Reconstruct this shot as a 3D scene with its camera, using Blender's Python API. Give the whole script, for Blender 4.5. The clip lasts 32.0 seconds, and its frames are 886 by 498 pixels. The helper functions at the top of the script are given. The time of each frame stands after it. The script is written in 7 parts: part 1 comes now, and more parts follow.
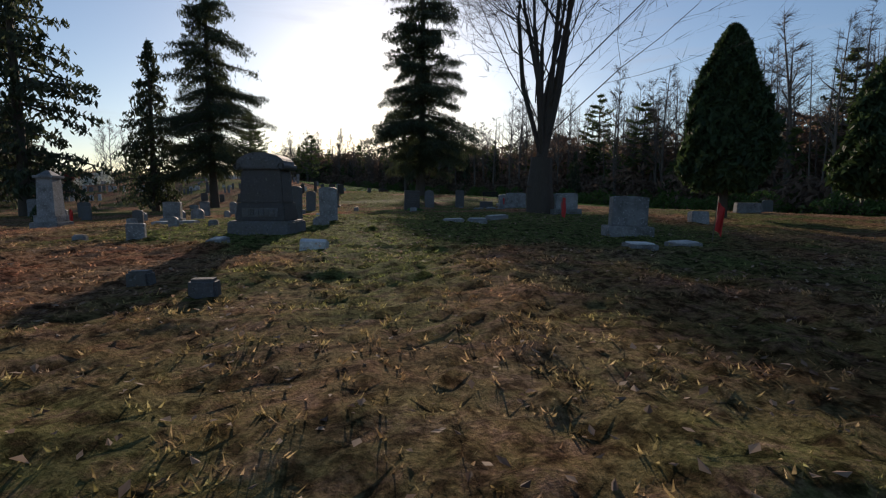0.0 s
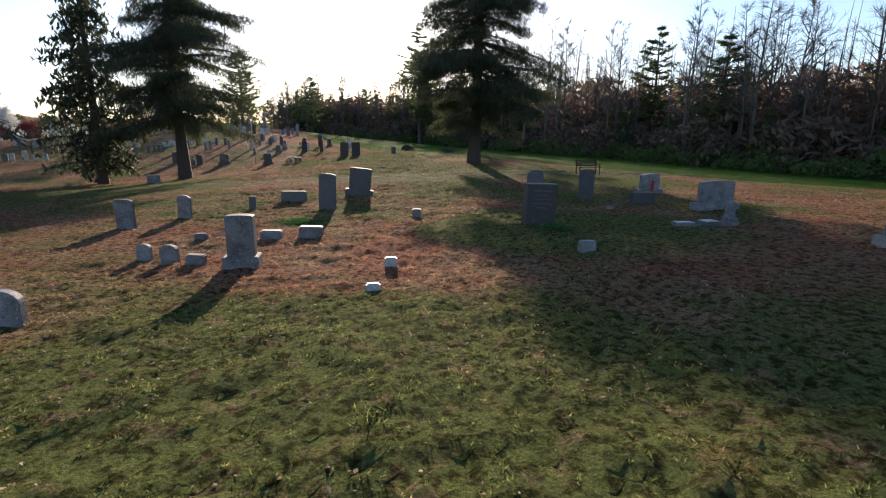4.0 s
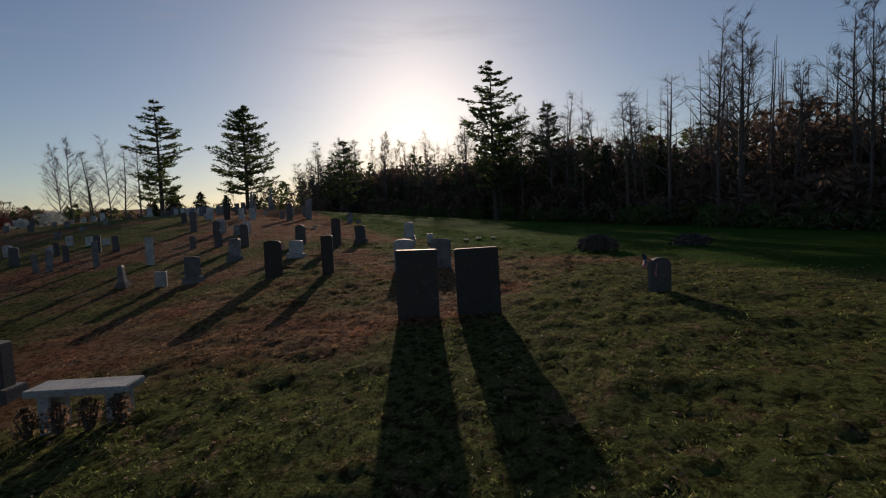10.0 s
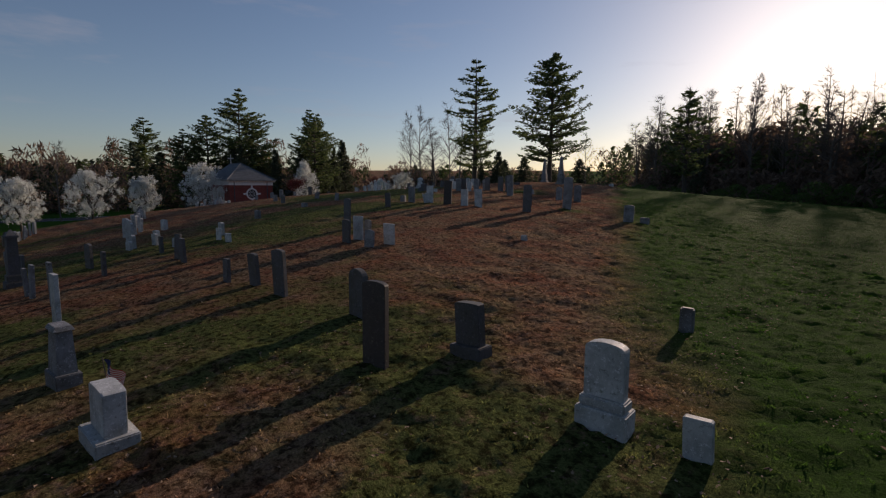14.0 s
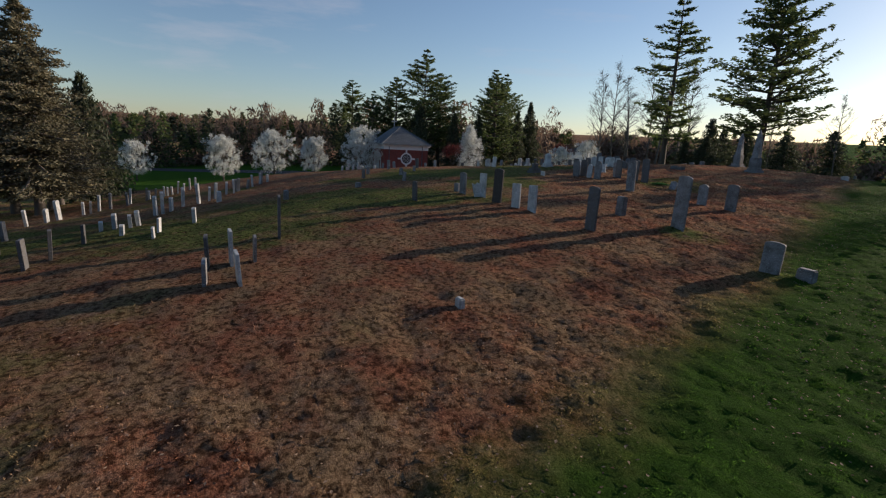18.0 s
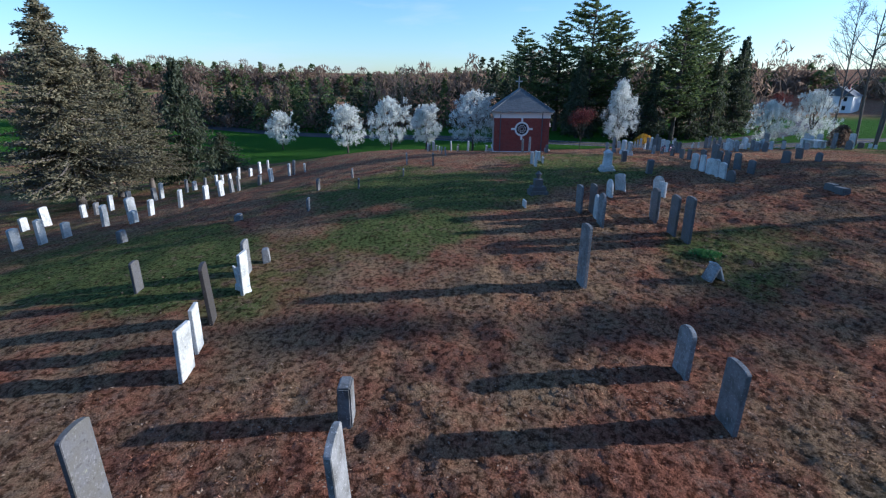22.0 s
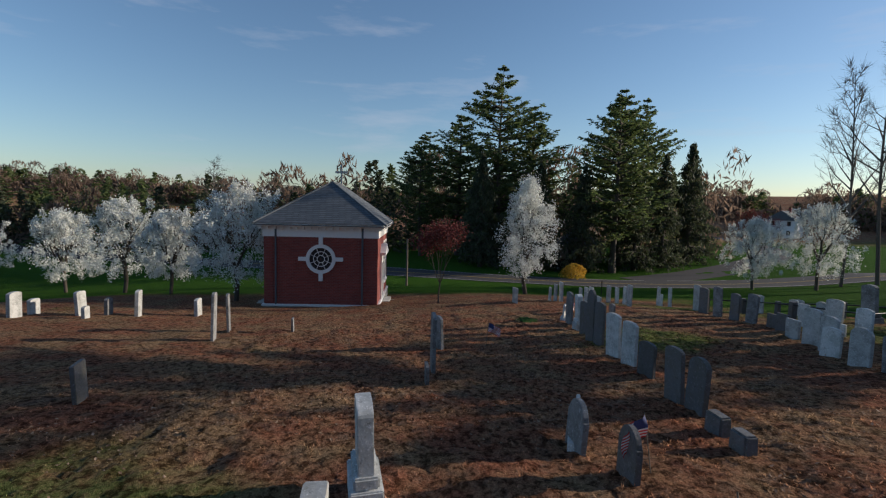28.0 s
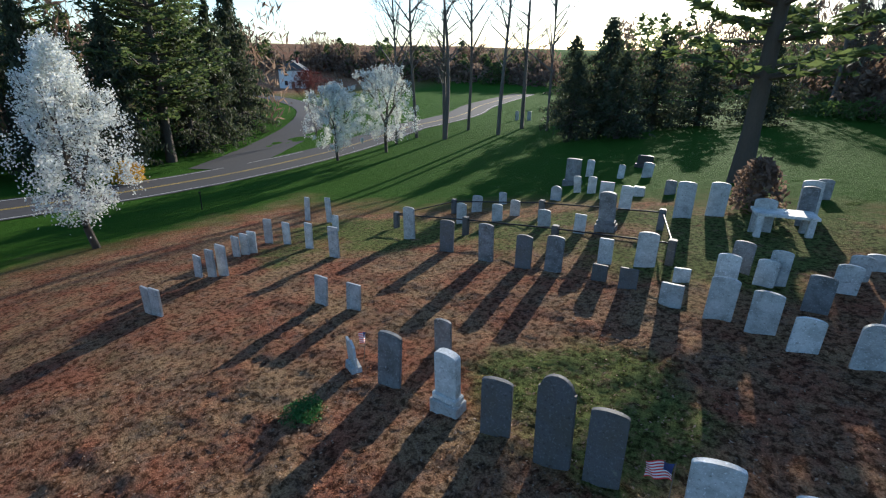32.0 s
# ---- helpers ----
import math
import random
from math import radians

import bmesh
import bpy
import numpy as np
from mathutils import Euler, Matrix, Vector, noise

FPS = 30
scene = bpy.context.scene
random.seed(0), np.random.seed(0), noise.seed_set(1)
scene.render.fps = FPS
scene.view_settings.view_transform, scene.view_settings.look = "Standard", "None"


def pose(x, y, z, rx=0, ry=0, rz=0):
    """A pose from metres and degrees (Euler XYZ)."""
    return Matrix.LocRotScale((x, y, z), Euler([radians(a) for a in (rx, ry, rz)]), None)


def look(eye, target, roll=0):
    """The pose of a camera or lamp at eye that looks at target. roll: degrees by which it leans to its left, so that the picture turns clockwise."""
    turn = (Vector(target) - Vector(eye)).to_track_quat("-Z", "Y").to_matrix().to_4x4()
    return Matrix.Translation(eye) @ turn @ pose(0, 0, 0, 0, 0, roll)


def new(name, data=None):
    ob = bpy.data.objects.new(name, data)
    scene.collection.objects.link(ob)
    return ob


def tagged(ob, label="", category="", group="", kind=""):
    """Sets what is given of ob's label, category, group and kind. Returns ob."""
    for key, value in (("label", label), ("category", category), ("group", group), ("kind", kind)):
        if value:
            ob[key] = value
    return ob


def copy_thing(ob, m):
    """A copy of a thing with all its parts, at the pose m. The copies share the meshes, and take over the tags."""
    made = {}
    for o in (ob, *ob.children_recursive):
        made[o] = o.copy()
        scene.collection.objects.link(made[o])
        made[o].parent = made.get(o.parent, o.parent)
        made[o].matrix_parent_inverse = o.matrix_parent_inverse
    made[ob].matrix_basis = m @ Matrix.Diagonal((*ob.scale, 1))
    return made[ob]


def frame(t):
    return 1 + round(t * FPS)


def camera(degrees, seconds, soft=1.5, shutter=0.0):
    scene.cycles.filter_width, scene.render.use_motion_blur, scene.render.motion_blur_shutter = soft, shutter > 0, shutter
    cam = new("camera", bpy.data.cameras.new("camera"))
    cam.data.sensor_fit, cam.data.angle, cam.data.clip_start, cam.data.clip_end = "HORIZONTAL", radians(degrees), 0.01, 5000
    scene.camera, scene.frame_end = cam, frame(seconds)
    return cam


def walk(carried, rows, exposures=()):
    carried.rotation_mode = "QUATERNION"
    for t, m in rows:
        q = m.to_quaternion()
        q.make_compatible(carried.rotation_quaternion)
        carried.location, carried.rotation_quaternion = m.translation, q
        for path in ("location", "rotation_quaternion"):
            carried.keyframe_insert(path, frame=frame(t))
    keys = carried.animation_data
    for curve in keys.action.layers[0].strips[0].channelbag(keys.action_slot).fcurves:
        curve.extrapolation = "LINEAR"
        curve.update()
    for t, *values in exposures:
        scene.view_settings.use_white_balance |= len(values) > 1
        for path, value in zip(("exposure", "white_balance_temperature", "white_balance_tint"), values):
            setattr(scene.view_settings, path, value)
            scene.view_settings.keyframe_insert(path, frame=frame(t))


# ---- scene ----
cam = camera(84.0, 32.0, 1.2, 0.0)
ROWS = [
    (0.0, -2.55, 2.63, 2.11, -3.20, -6.27, 0.24),
    (0.5, -2.91, 4.50, 2.33, -2.27, -5.21, 0.02),
    (1.0, -3.41, 6.12, 2.72, 0.85, -5.06, 3.64),
    (1.5, -3.85, 7.35, 3.10, 1.30, -6.96, 2.40),
    (2.0, -4.22, 8.53, 3.35, 1.99, -8.98, 5.10),
    (2.5, -4.70, 9.81, 3.50, 1.81, -11.24, 5.00),
    (4.5, -6.79, 21.25, 3.53, -4.24, -12.36, -0.20),
    (5.0, -7.13, 24.29, 3.61, -4.58, -12.13, 2.02),
    (5.5, -7.38, 27.33, 3.59, -4.53, -11.71, 5.96),
    (6.0, -7.71, 30.84, 3.34, -3.65, -9.84, 6.07),
    (6.5, -8.26, 34.24, 3.36, -2.80, -8.70, 6.50),
    (7.0, -8.86, 37.98, 3.60, -2.01, -8.10, 6.80),
    (7.5, -9.70, 41.23, 3.62, -2.08, -7.35, 6.03),
    (8.0, -10.39, 44.70, 3.53, -1.91, -6.61, 4.81),
    (8.5, -11.04, 47.95, 3.55, -1.94, -5.88, 3.53),
    (9.0, -11.68, 51.13, 3.59, -2.17, -5.06, -1.26),
    (9.5, -12.19, 54.34, 3.74, -1.35, -4.14, -3.44),
    (10.0, -12.39, 57.25, 3.99, 1.55, -3.83, -2.61),
    (10.5, -12.34, 59.50, 4.35, 5.15, -5.72, 0.05),
    (11.0, -11.47, 62.16, 4.59, 12.38, -9.18, 1.81),
    (11.5, -11.87, 65.45, 4.72, 19.85, -8.93, 2.38),
    (12.0, -11.78, 68.06, 4.89, 28.00, -8.69, 3.04),
    (12.5, -11.76, 70.20, 5.08, 34.06, -8.45, 3.97),
    (13.0, -11.80, 71.97, 5.29, 39.45, -7.57, 4.11),
    (13.5, -12.22, 74.24, 5.34, 41.20, -7.06, 2.56),
    (14.0, -12.49, 75.72, 5.55, 40.72, -7.25, 0.24),
    (14.5, -12.62, 76.82, 5.86, 40.57, -7.34, 0.92),
    (16.5, -13.90, 83.01, 5.89, 45.47, -8.74, 3.21),
    (17.0, -13.89, 84.69, 6.05, 52.84, -9.25, 3.90),
    (17.5, -13.94, 86.32, 6.34, 59.36, -10.43, 3.68),
    (18.0, -13.71, 87.37, 6.82, 64.71, -12.12, 2.77),
    (18.5, -14.38, 89.28, 7.23, 67.20, -11.96, 1.11),
    (19.0, -15.16, 91.16, 7.70, 68.44, -12.96, 0.22),
    (19.5, -15.83, 92.97, 8.14, 70.51, -14.18, 0.12),
    (20.0, -16.80, 95.26, 8.48, 74.67, -14.23, 0.41),
    (20.5, -17.83, 97.34, 8.86, 77.57, -15.59, 0.10),
    (21.0, -18.88, 99.41, 9.18, 81.65, -16.89, 0.29),
    (21.5, -20.00, 101.36, 9.41, 85.73, -17.63, -0.25),
    (22.0, -21.40, 103.25, 9.61, 89.56, -18.66, 0.16),
    (22.5, -22.79, 105.19, 9.76, 93.23, -19.21, 1.01),
    (23.0, -24.17, 107.10, 10.01, 96.88, -21.44, 2.60),
    (23.5, -28.39, 109.51, 9.22, 96.64, -19.66, 2.30),
    (24.0, -32.35, 111.01, 8.56, 87.51, -17.74, 2.35),
    (24.5, -35.06, 112.14, 8.39, 79.50, -16.26, 1.93),
    (25.0, -37.09, 113.22, 8.40, 74.63, -13.64, 2.37),
    (25.5, -39.40, 114.28, 8.44, 77.09, -13.39, 4.03),
    (27.5, -51.21, 117.01, 7.47, 84.01, -7.36, 4.02),
    (28.0, -53.39, 117.15, 7.61, 83.61, -5.01, 1.48),
    (28.5, -55.32, 117.37, 7.76, 78.84, -4.91, 0.67),
    (29.0, -57.74, 118.28, 7.48, 70.61, -4.60, 1.11),
    (29.5, -59.83, 119.02, 7.03, 58.65, -4.24, 4.15),
    (30.0, -60.91, 118.92, 7.00, 48.31, -5.31, 4.85),
    (30.5, -61.97, 118.58, 7.12, 38.17, -5.95, 4.09),
    (31.0, -63.11, 118.25, 7.42, 29.13, -11.18, 4.34),
    (31.5, -64.60, 117.91, 8.00, 23.59, -17.54, 2.60),
    (32.0, -65.96, 117.49, 9.26, 30.11, -20.89, 0.90),
]
EXPOSURES = [(0.0, -0.10, 6100, 14), (1.0, 0.10, 6350, 16), (2.5, 0.35, 6450, 19), (5.0, 1.28, 6100, 17), (7.0, 1.35, 6500, 18), (8.0, 0.65, 6500, 17), (9.0, -0.25, 6600, 14), (10.0, -0.80, 6400, 18), (12.0, -0.40, 6400, 20), (14.5, -0.60, 6400, 22), (17.0, -0.30, 6400, 17), (18.0, 0.05, 6150, 15), (19.0, 0.32, 5700, 15), (21.0, 0.70, 5200, 9), (22.0, 0.78, 4700, 10), (23.0, 0.90, 4950, 11), (24.0, 0.85, 5000, 12), (25.0, 0.85, 5650, 16), (28.0, 0.15, 5800, 10), (30.0, -0.05, 6100, 16), (31.0, -0.50, 6100, 13), (32.0, 1.00, 5350, 6)]
walk(cam, [(t, pose(x, y, z, 90 + pitch, 0, yaw) @ pose(0, 0, 0, 0, 0, roll)) for t, x, y, z, yaw, pitch, roll in ROWS], EXPOSURES)

# ---- light ----
SUN_AZ, SUN_EL = radians(4.0), radians(14.5)      # to the left of +y, above the horizon
world = bpy.data.worlds.new("sky")
scene.world = world
world.use_nodes = True
wn = world.node_tree.nodes
sky = wn.new("ShaderNodeTexSky")
sky.sky_type, sky.sun_disc = "NISHITA", False
sky.sun_elevation, sky.sun_rotation = SUN_EL, -SUN_AZ
sky.altitude, sky.air_density, sky.dust_density, sky.ozone_density = 100, 1.0, 0.5, 2.0
wn["Background"].inputs["Strength"].default_value = 0.11
# thin streaks of cirrus over the clear sky
wl = world.node_tree.links
place = wn.new("ShaderNodeTexCoord")
stretch = wn.new("ShaderNodeMapping")
stretch.inputs["Rotation"].default_value, stretch.inputs["Scale"].default_value = (0, radians(8), radians(20)), (1.2, 2.0, 11.0)
wl.new(place.outputs["Generated"], stretch.inputs["Vector"])
cirrus = wn.new("ShaderNodeTexNoise")
cirrus.inputs["Scale"].default_value, cirrus.inputs["Detail"].default_value, cirrus.inputs["Roughness"].default_value = 1.6, 6, 0.6
wl.new(stretch.outputs[0], cirrus.inputs["Vector"])
veil = wn.new("ShaderNodeMapRange")
for k, v in ((1, 0.56), (2, 0.80), (3, 0.0), (4, 0.42)):
    veil.inputs[k].default_value = v
wl.new(cirrus.outputs["Fac"], veil.inputs[0])
over = wn.new("ShaderNodeMix")
over.data_type = "RGBA"
wl.new(veil.outputs[0], over.inputs[0])
wl.new(sky.outputs[0], over.inputs[6])
over.inputs[7].default_value = (4.6, 4.5, 4.7, 1)
wl.new(over.outputs[2], wn["Background"].inputs["Color"])
sun_data = bpy.data.lights.new("sun", "SUN")
sun_data.energy, sun_data.angle, sun_data.color = 5.0, radians(0.6), (1.0, 0.80, 0.58)
sun = new("sun", sun_data)
sun.matrix_world = look((-math.sin(SUN_AZ) * 100, math.cos(SUN_AZ) * 100, 100 * math.tan(SUN_EL)), (0, 0, 0))

# ---- materials ----
def material(name, rough=0.8, metal=0.0):
    m = bpy.data.materials.new(name)
    m.use_nodes = True
    b = m.node_tree.nodes["Principled BSDF"]
    b.inputs["Roughness"].default_value, b.inputs["Metallic"].default_value = rough, metal
    return m, m.node_tree.nodes, m.node_tree.links, b


def coords(nodes, links, scale=1.0, world_space=True):
    """Coordinates in metres: of the world, or of the object."""
    if world_space:
        src = nodes.new("ShaderNodeNewGeometry").outputs["Position"]
    else:
        src = nodes.new("ShaderNodeTexCoord").outputs["Object"]
    mp = nodes.new("ShaderNodeMapping")
    mp.inputs["Scale"].default_value = (scale, scale, scale) if not isinstance(scale, tuple) else scale
    links.new(src, mp.inputs["Vector"])
    return mp.outputs[0]


def noise_of(nodes, links, vec, scale, detail=4, rough=0.55):
    n = nodes.new("ShaderNodeTexNoise")
    n.inputs["Scale"].default_value, n.inputs["Detail"].default_value, n.inputs["Roughness"].default_value = scale, detail, rough
    links.new(vec, n.inputs["Vector"])
    return n.outputs["Fac"]


def ramp(nodes, links, fac, stops):
    r = nodes.new("ShaderNodeValToRGB")
    e = r.color_ramp.elements
    while len(e) < len(stops):
        e.new(0.5)
    for el, (p, c) in zip(e, stops):
        el.position, el.color = p, (*c, 1) if len(c) == 3 else c
    links.new(fac, r.inputs[0])
    return r.outputs[0]


def mix(nodes, links, fac, a, b, mode="MIX"):
    m = nodes.new("ShaderNodeMix")
    m.data_type, m.blend_type = "RGBA", mode
    for sock, v in ((m.inputs[0], fac), (m.inputs[6], a), (m.inputs[7], b)):
        if isinstance(v, bpy.types.NodeSocket):
            links.new(v, sock)
        elif isinstance(v, (int, float)):
            sock.default_value = v
        else:
            sock.default_value = (*v, 1)
    return m.outputs[2]


def bump(nodes, links, bsdf, height, strength=0.4, distance=0.02):
    b = nodes.new("ShaderNodeBump")
    b.inputs["Strength"].default_value, b.inputs["Distance"].default_value = strength, distance
    links.new(height, b.inputs["Height"])
    links.new(b.outputs[0], bsdf.inputs["Normal"])


def stone_material(name, dark, light, stain, rough=0.75, grain=60.0, stain_at=0.55):
    """Weathered stone: fine grain, lichen and rain stains, every stone a little different."""
    m, n, l, b = material(name, rough)
    v = coords(n, l, 1.0, False)
    rnd = n.new("ShaderNodeObjectInfo").outputs["Random"]
    off = n.new("ShaderNodeVectorMath")
    off.operation = "ADD"
    comb = n.new("ShaderNodeCombineXYZ")
    mul = n.new("ShaderNodeMath")
    mul.operation, mul.inputs[1].default_value = "MULTIPLY", 40.0
    l.new(rnd, mul.inputs[0])
    for k in range(3):
        l.new(mul.outputs[0], comb.inputs[k])
    l.new(v, off.inputs[0])
    l.new(comb.outputs[0], off.inputs[1])
    v = off.outputs[0]
    base = mix(n, l, noise_of(n, l, v, grain, 3), dark, light)
    big = ramp(n, l, noise_of(n, l, v, 3.2, 6, 0.65), [(0.40, (0, 0, 0)), (stain_at + 0.12, (1, 1, 1))])
    col = mix(n, l, big, base, stain)
    lichen = ramp(n, l, noise_of(n, l, v, 11.0, 5, 0.7), [(0.62, (0, 0, 0)), (0.70, (1, 1, 1))])
    col = mix(n, l, lichen, col, tuple(0.55 * a + 0.45 * c for a, c in zip(stain, (0.30, 0.32, 0.24))))
    fleck = ramp(n, l, noise_of(n, l, v, 24.0, 4, 0.75), [(0.57, (0, 0, 0)), (0.64, (1, 1, 1))])
    col = mix(n, l, fleck, col, tuple(min(0.75, 1.3 * c) for c in light))
    pit = ramp(n, l, noise_of(n, l, v, 17.0, 4, 0.7), [(0.30, (0.45, 0.44, 0.42)), (0.43, (1, 1, 1))])
    col = mix(n, l, 1.0, col, pit, "MULTIPLY")
    tone = n.new("ShaderNodeMapRange")
    tone.inputs[3].default_value, tone.inputs[4].default_value = 0.72, 1.12
    l.new(rnd, tone.inputs[0])
    hsv = n.new("ShaderNodeHueSaturation")
    l.new(tone.outputs[0], hsv.inputs["Value"])
    l.new(col, hsv.inputs["Color"])
    l.new(hsv.outputs[0], b.inputs["Base Color"])
    bump(n, l, b, noise_of(n, l, v, grain * 0.6, 5), 0.35, 0.012)
    return m


MARBLE = stone_material("weathered_marble", (0.46, 0.47, 0.46), (0.66, 0.67, 0.65), (0.25, 0.26, 0.24), 0.6, 40, 0.62)
GREY = stone_material("grey_granite", (0.16, 0.165, 0.17), (0.32, 0.325, 0.33), (0.10, 0.10, 0.095), 0.65, 90)
SLATE = stone_material("dark_slate", (0.075, 0.075, 0.082), (0.15, 0.15, 0.155), (0.10, 0.095, 0.08), 0.7, 50)
BLACK = stone_material("brownstone", (0.034, 0.031, 0.031), (0.075, 0.067, 0.064), (0.055, 0.048, 0.04), 0.6, 70)
COLOURS = {"w": MARBLE, "g": GREY, "d": SLATE, "k": BLACK}


def plain(name, colour, rough=0.7, metal=0.0, vary=0.25, scale=8.0, world_space=False):
    m, n, l, b = material(name, rough, metal)
    v = coords(n, l, 1.0, world_space)
    f = noise_of(n, l, v, scale, 5)
    col = mix(n, l, f, tuple(c * (1 - vary) for c in colour), tuple(min(1, c * (1 + vary)) for c in colour))
    l.new(col, b.inputs["Base Color"])
    bump(n, l, b, noise_of(n, l, v, scale * 8, 4), 0.25, 0.01)
    return m


def leaf_material(name, a, b_, rough=0.7, light=0.25):
    """Foliage: every piece a little different; some light comes through."""
    m, n, l, b = material(name, rough)
    g = n.new("ShaderNodeNewGeometry")
    col = mix(n, l, g.outputs["Random Per Island"], a, b_)
    l.new(col, b.inputs["Base Color"])
    t = n.new("ShaderNodeBsdfTranslucent")
    l.new(col, t.inputs["Color"])
    s = n.new("ShaderNodeMixShader")
    s.inputs[0].default_value = light
    l.new(b.outputs[0], s.inputs[1])
    l.new(t.outputs[0], s.inputs[2])
    l.new(s.outputs[0], n["Material Output"].inputs["Surface"])
    return m


def bark_material(name, a, b_):
    m, n, l, b = material(name, 0.9)
    v = coords(n, l, (6.0, 6.0, 1.2), False)
    f = noise_of(n, l, v, 4.0, 6, 0.7)
    l.new(mix(n, l, f, a, b_), b.inputs["Base Color"])
    bump(n, l, b, f, 0.8, 0.05)
    return m


BARK = bark_material("dark_bark", (0.035, 0.028, 0.022), (0.11, 0.09, 0.07))
BARK_GREY = bark_material("grey_bark", (0.072, 0.060, 0.050), (0.185, 0.16, 0.135))
NEEDLES = leaf_material("pine_needles", (0.050, 0.080, 0.028), (0.14, 0.175, 0.055), 0.7, 0.50)
SPRUCE = leaf_material("spruce_needles", (0.034, 0.048, 0.026), (0.085, 0.10, 0.050), 0.7, 0.45)
LARCH = leaf_material("sparse_needles", (0.075, 0.075, 0.040), (0.19, 0.165, 0.092))
CEDAR = leaf_material("cedar_foliage", (0.026, 0.048, 0.018), (0.065, 0.10, 0.034), 0.7, 0.3)
BLOSSOM = leaf_material("white_blossom", (0.55, 0.58, 0.52), (0.86, 0.86, 0.84), 0.8, 0.35)
RED_BUDS = leaf_material("red_buds", (0.10, 0.022, 0.020), (0.20, 0.05, 0.04), 0.8, 0.3)
YELLOW = leaf_material("yellow_flowers", (0.45, 0.26, 0.02), (0.70, 0.46, 0.05), 0.8, 0.3)
SHRUB = leaf_material("shrub_leaves", (0.06, 0.11, 0.025), (0.14, 0.20, 0.05), 0.8, 0.45)
LUSH = leaf_material("fresh_weeds", (0.03, 0.10, 0.02), (0.08, 0.20, 0.04), 0.7, 0.3)
TWIGS = leaf_material("dry_twigs", (0.13, 0.088, 0.064), (0.28, 0.20, 0.145), 0.9, 0.55)


def maths(n, l, op, a, b=0.0, c=0.0):
    m = n.new("ShaderNodeMath")
    m.operation = op
    for k, v in enumerate((a, b, c)):
        if isinstance(v, bpy.types.NodeSocket):
            l.new(v, m.inputs[k])
        else:
            m.inputs[k].default_value = v
    return m.outputs[0]


def step(n, l, v, lo, hi):
    m = n.new("ShaderNodeMapRange")
    m.interpolation_type = "SMOOTHSTEP"
    m.inputs[1].default_value, m.inputs[2].default_value = lo, hi
    l.new(v, m.inputs[0])
    return m.outputs[0]


# where the turf is greener: x, y, reach
GREENS = [(-0.3, 18.0, 5.0), (-2.9, 13.2, 3.6), (-6.1, 13.3, 2.2), (0.8, 12.9, 3.0), (-7.5, 21.9, 3.5), (-24.8, 49.5, 7.0), (-6.1, 49.8, 6.0), (4.3, 48.3, 6.0), (-10.1, 34.0, 1.1), (-2.5, 31.5, 3.5), (-7.7, 65.5, 5.0), (-13.4, 78.7, 3.0), (-34.3, 111.8, 3.0), (-42.8, 104.5, 4.0), (-35.2, 97.0, 4.5), (-67.4, 124.8, 2.5), (-64.9, 133.9, 4.0), (-33.0, 88.9, 4.5), (-37.0, 92.7, 4.5), (-37.6, 101.8, 3.5), (-46.4, 100.9, 7.0), (-46.4, 110.8, 5.0), (-24.8, 102.0, 1.6), (-54.4, 110.8, 5.0), (-59.5, 137.3, 6.5), (-69.5, 133.9, 5.5), (-79.1, 133.0, 5.0), (-12.1, 61.2, 5.0), (-8.3, 56.8, 3.0)]


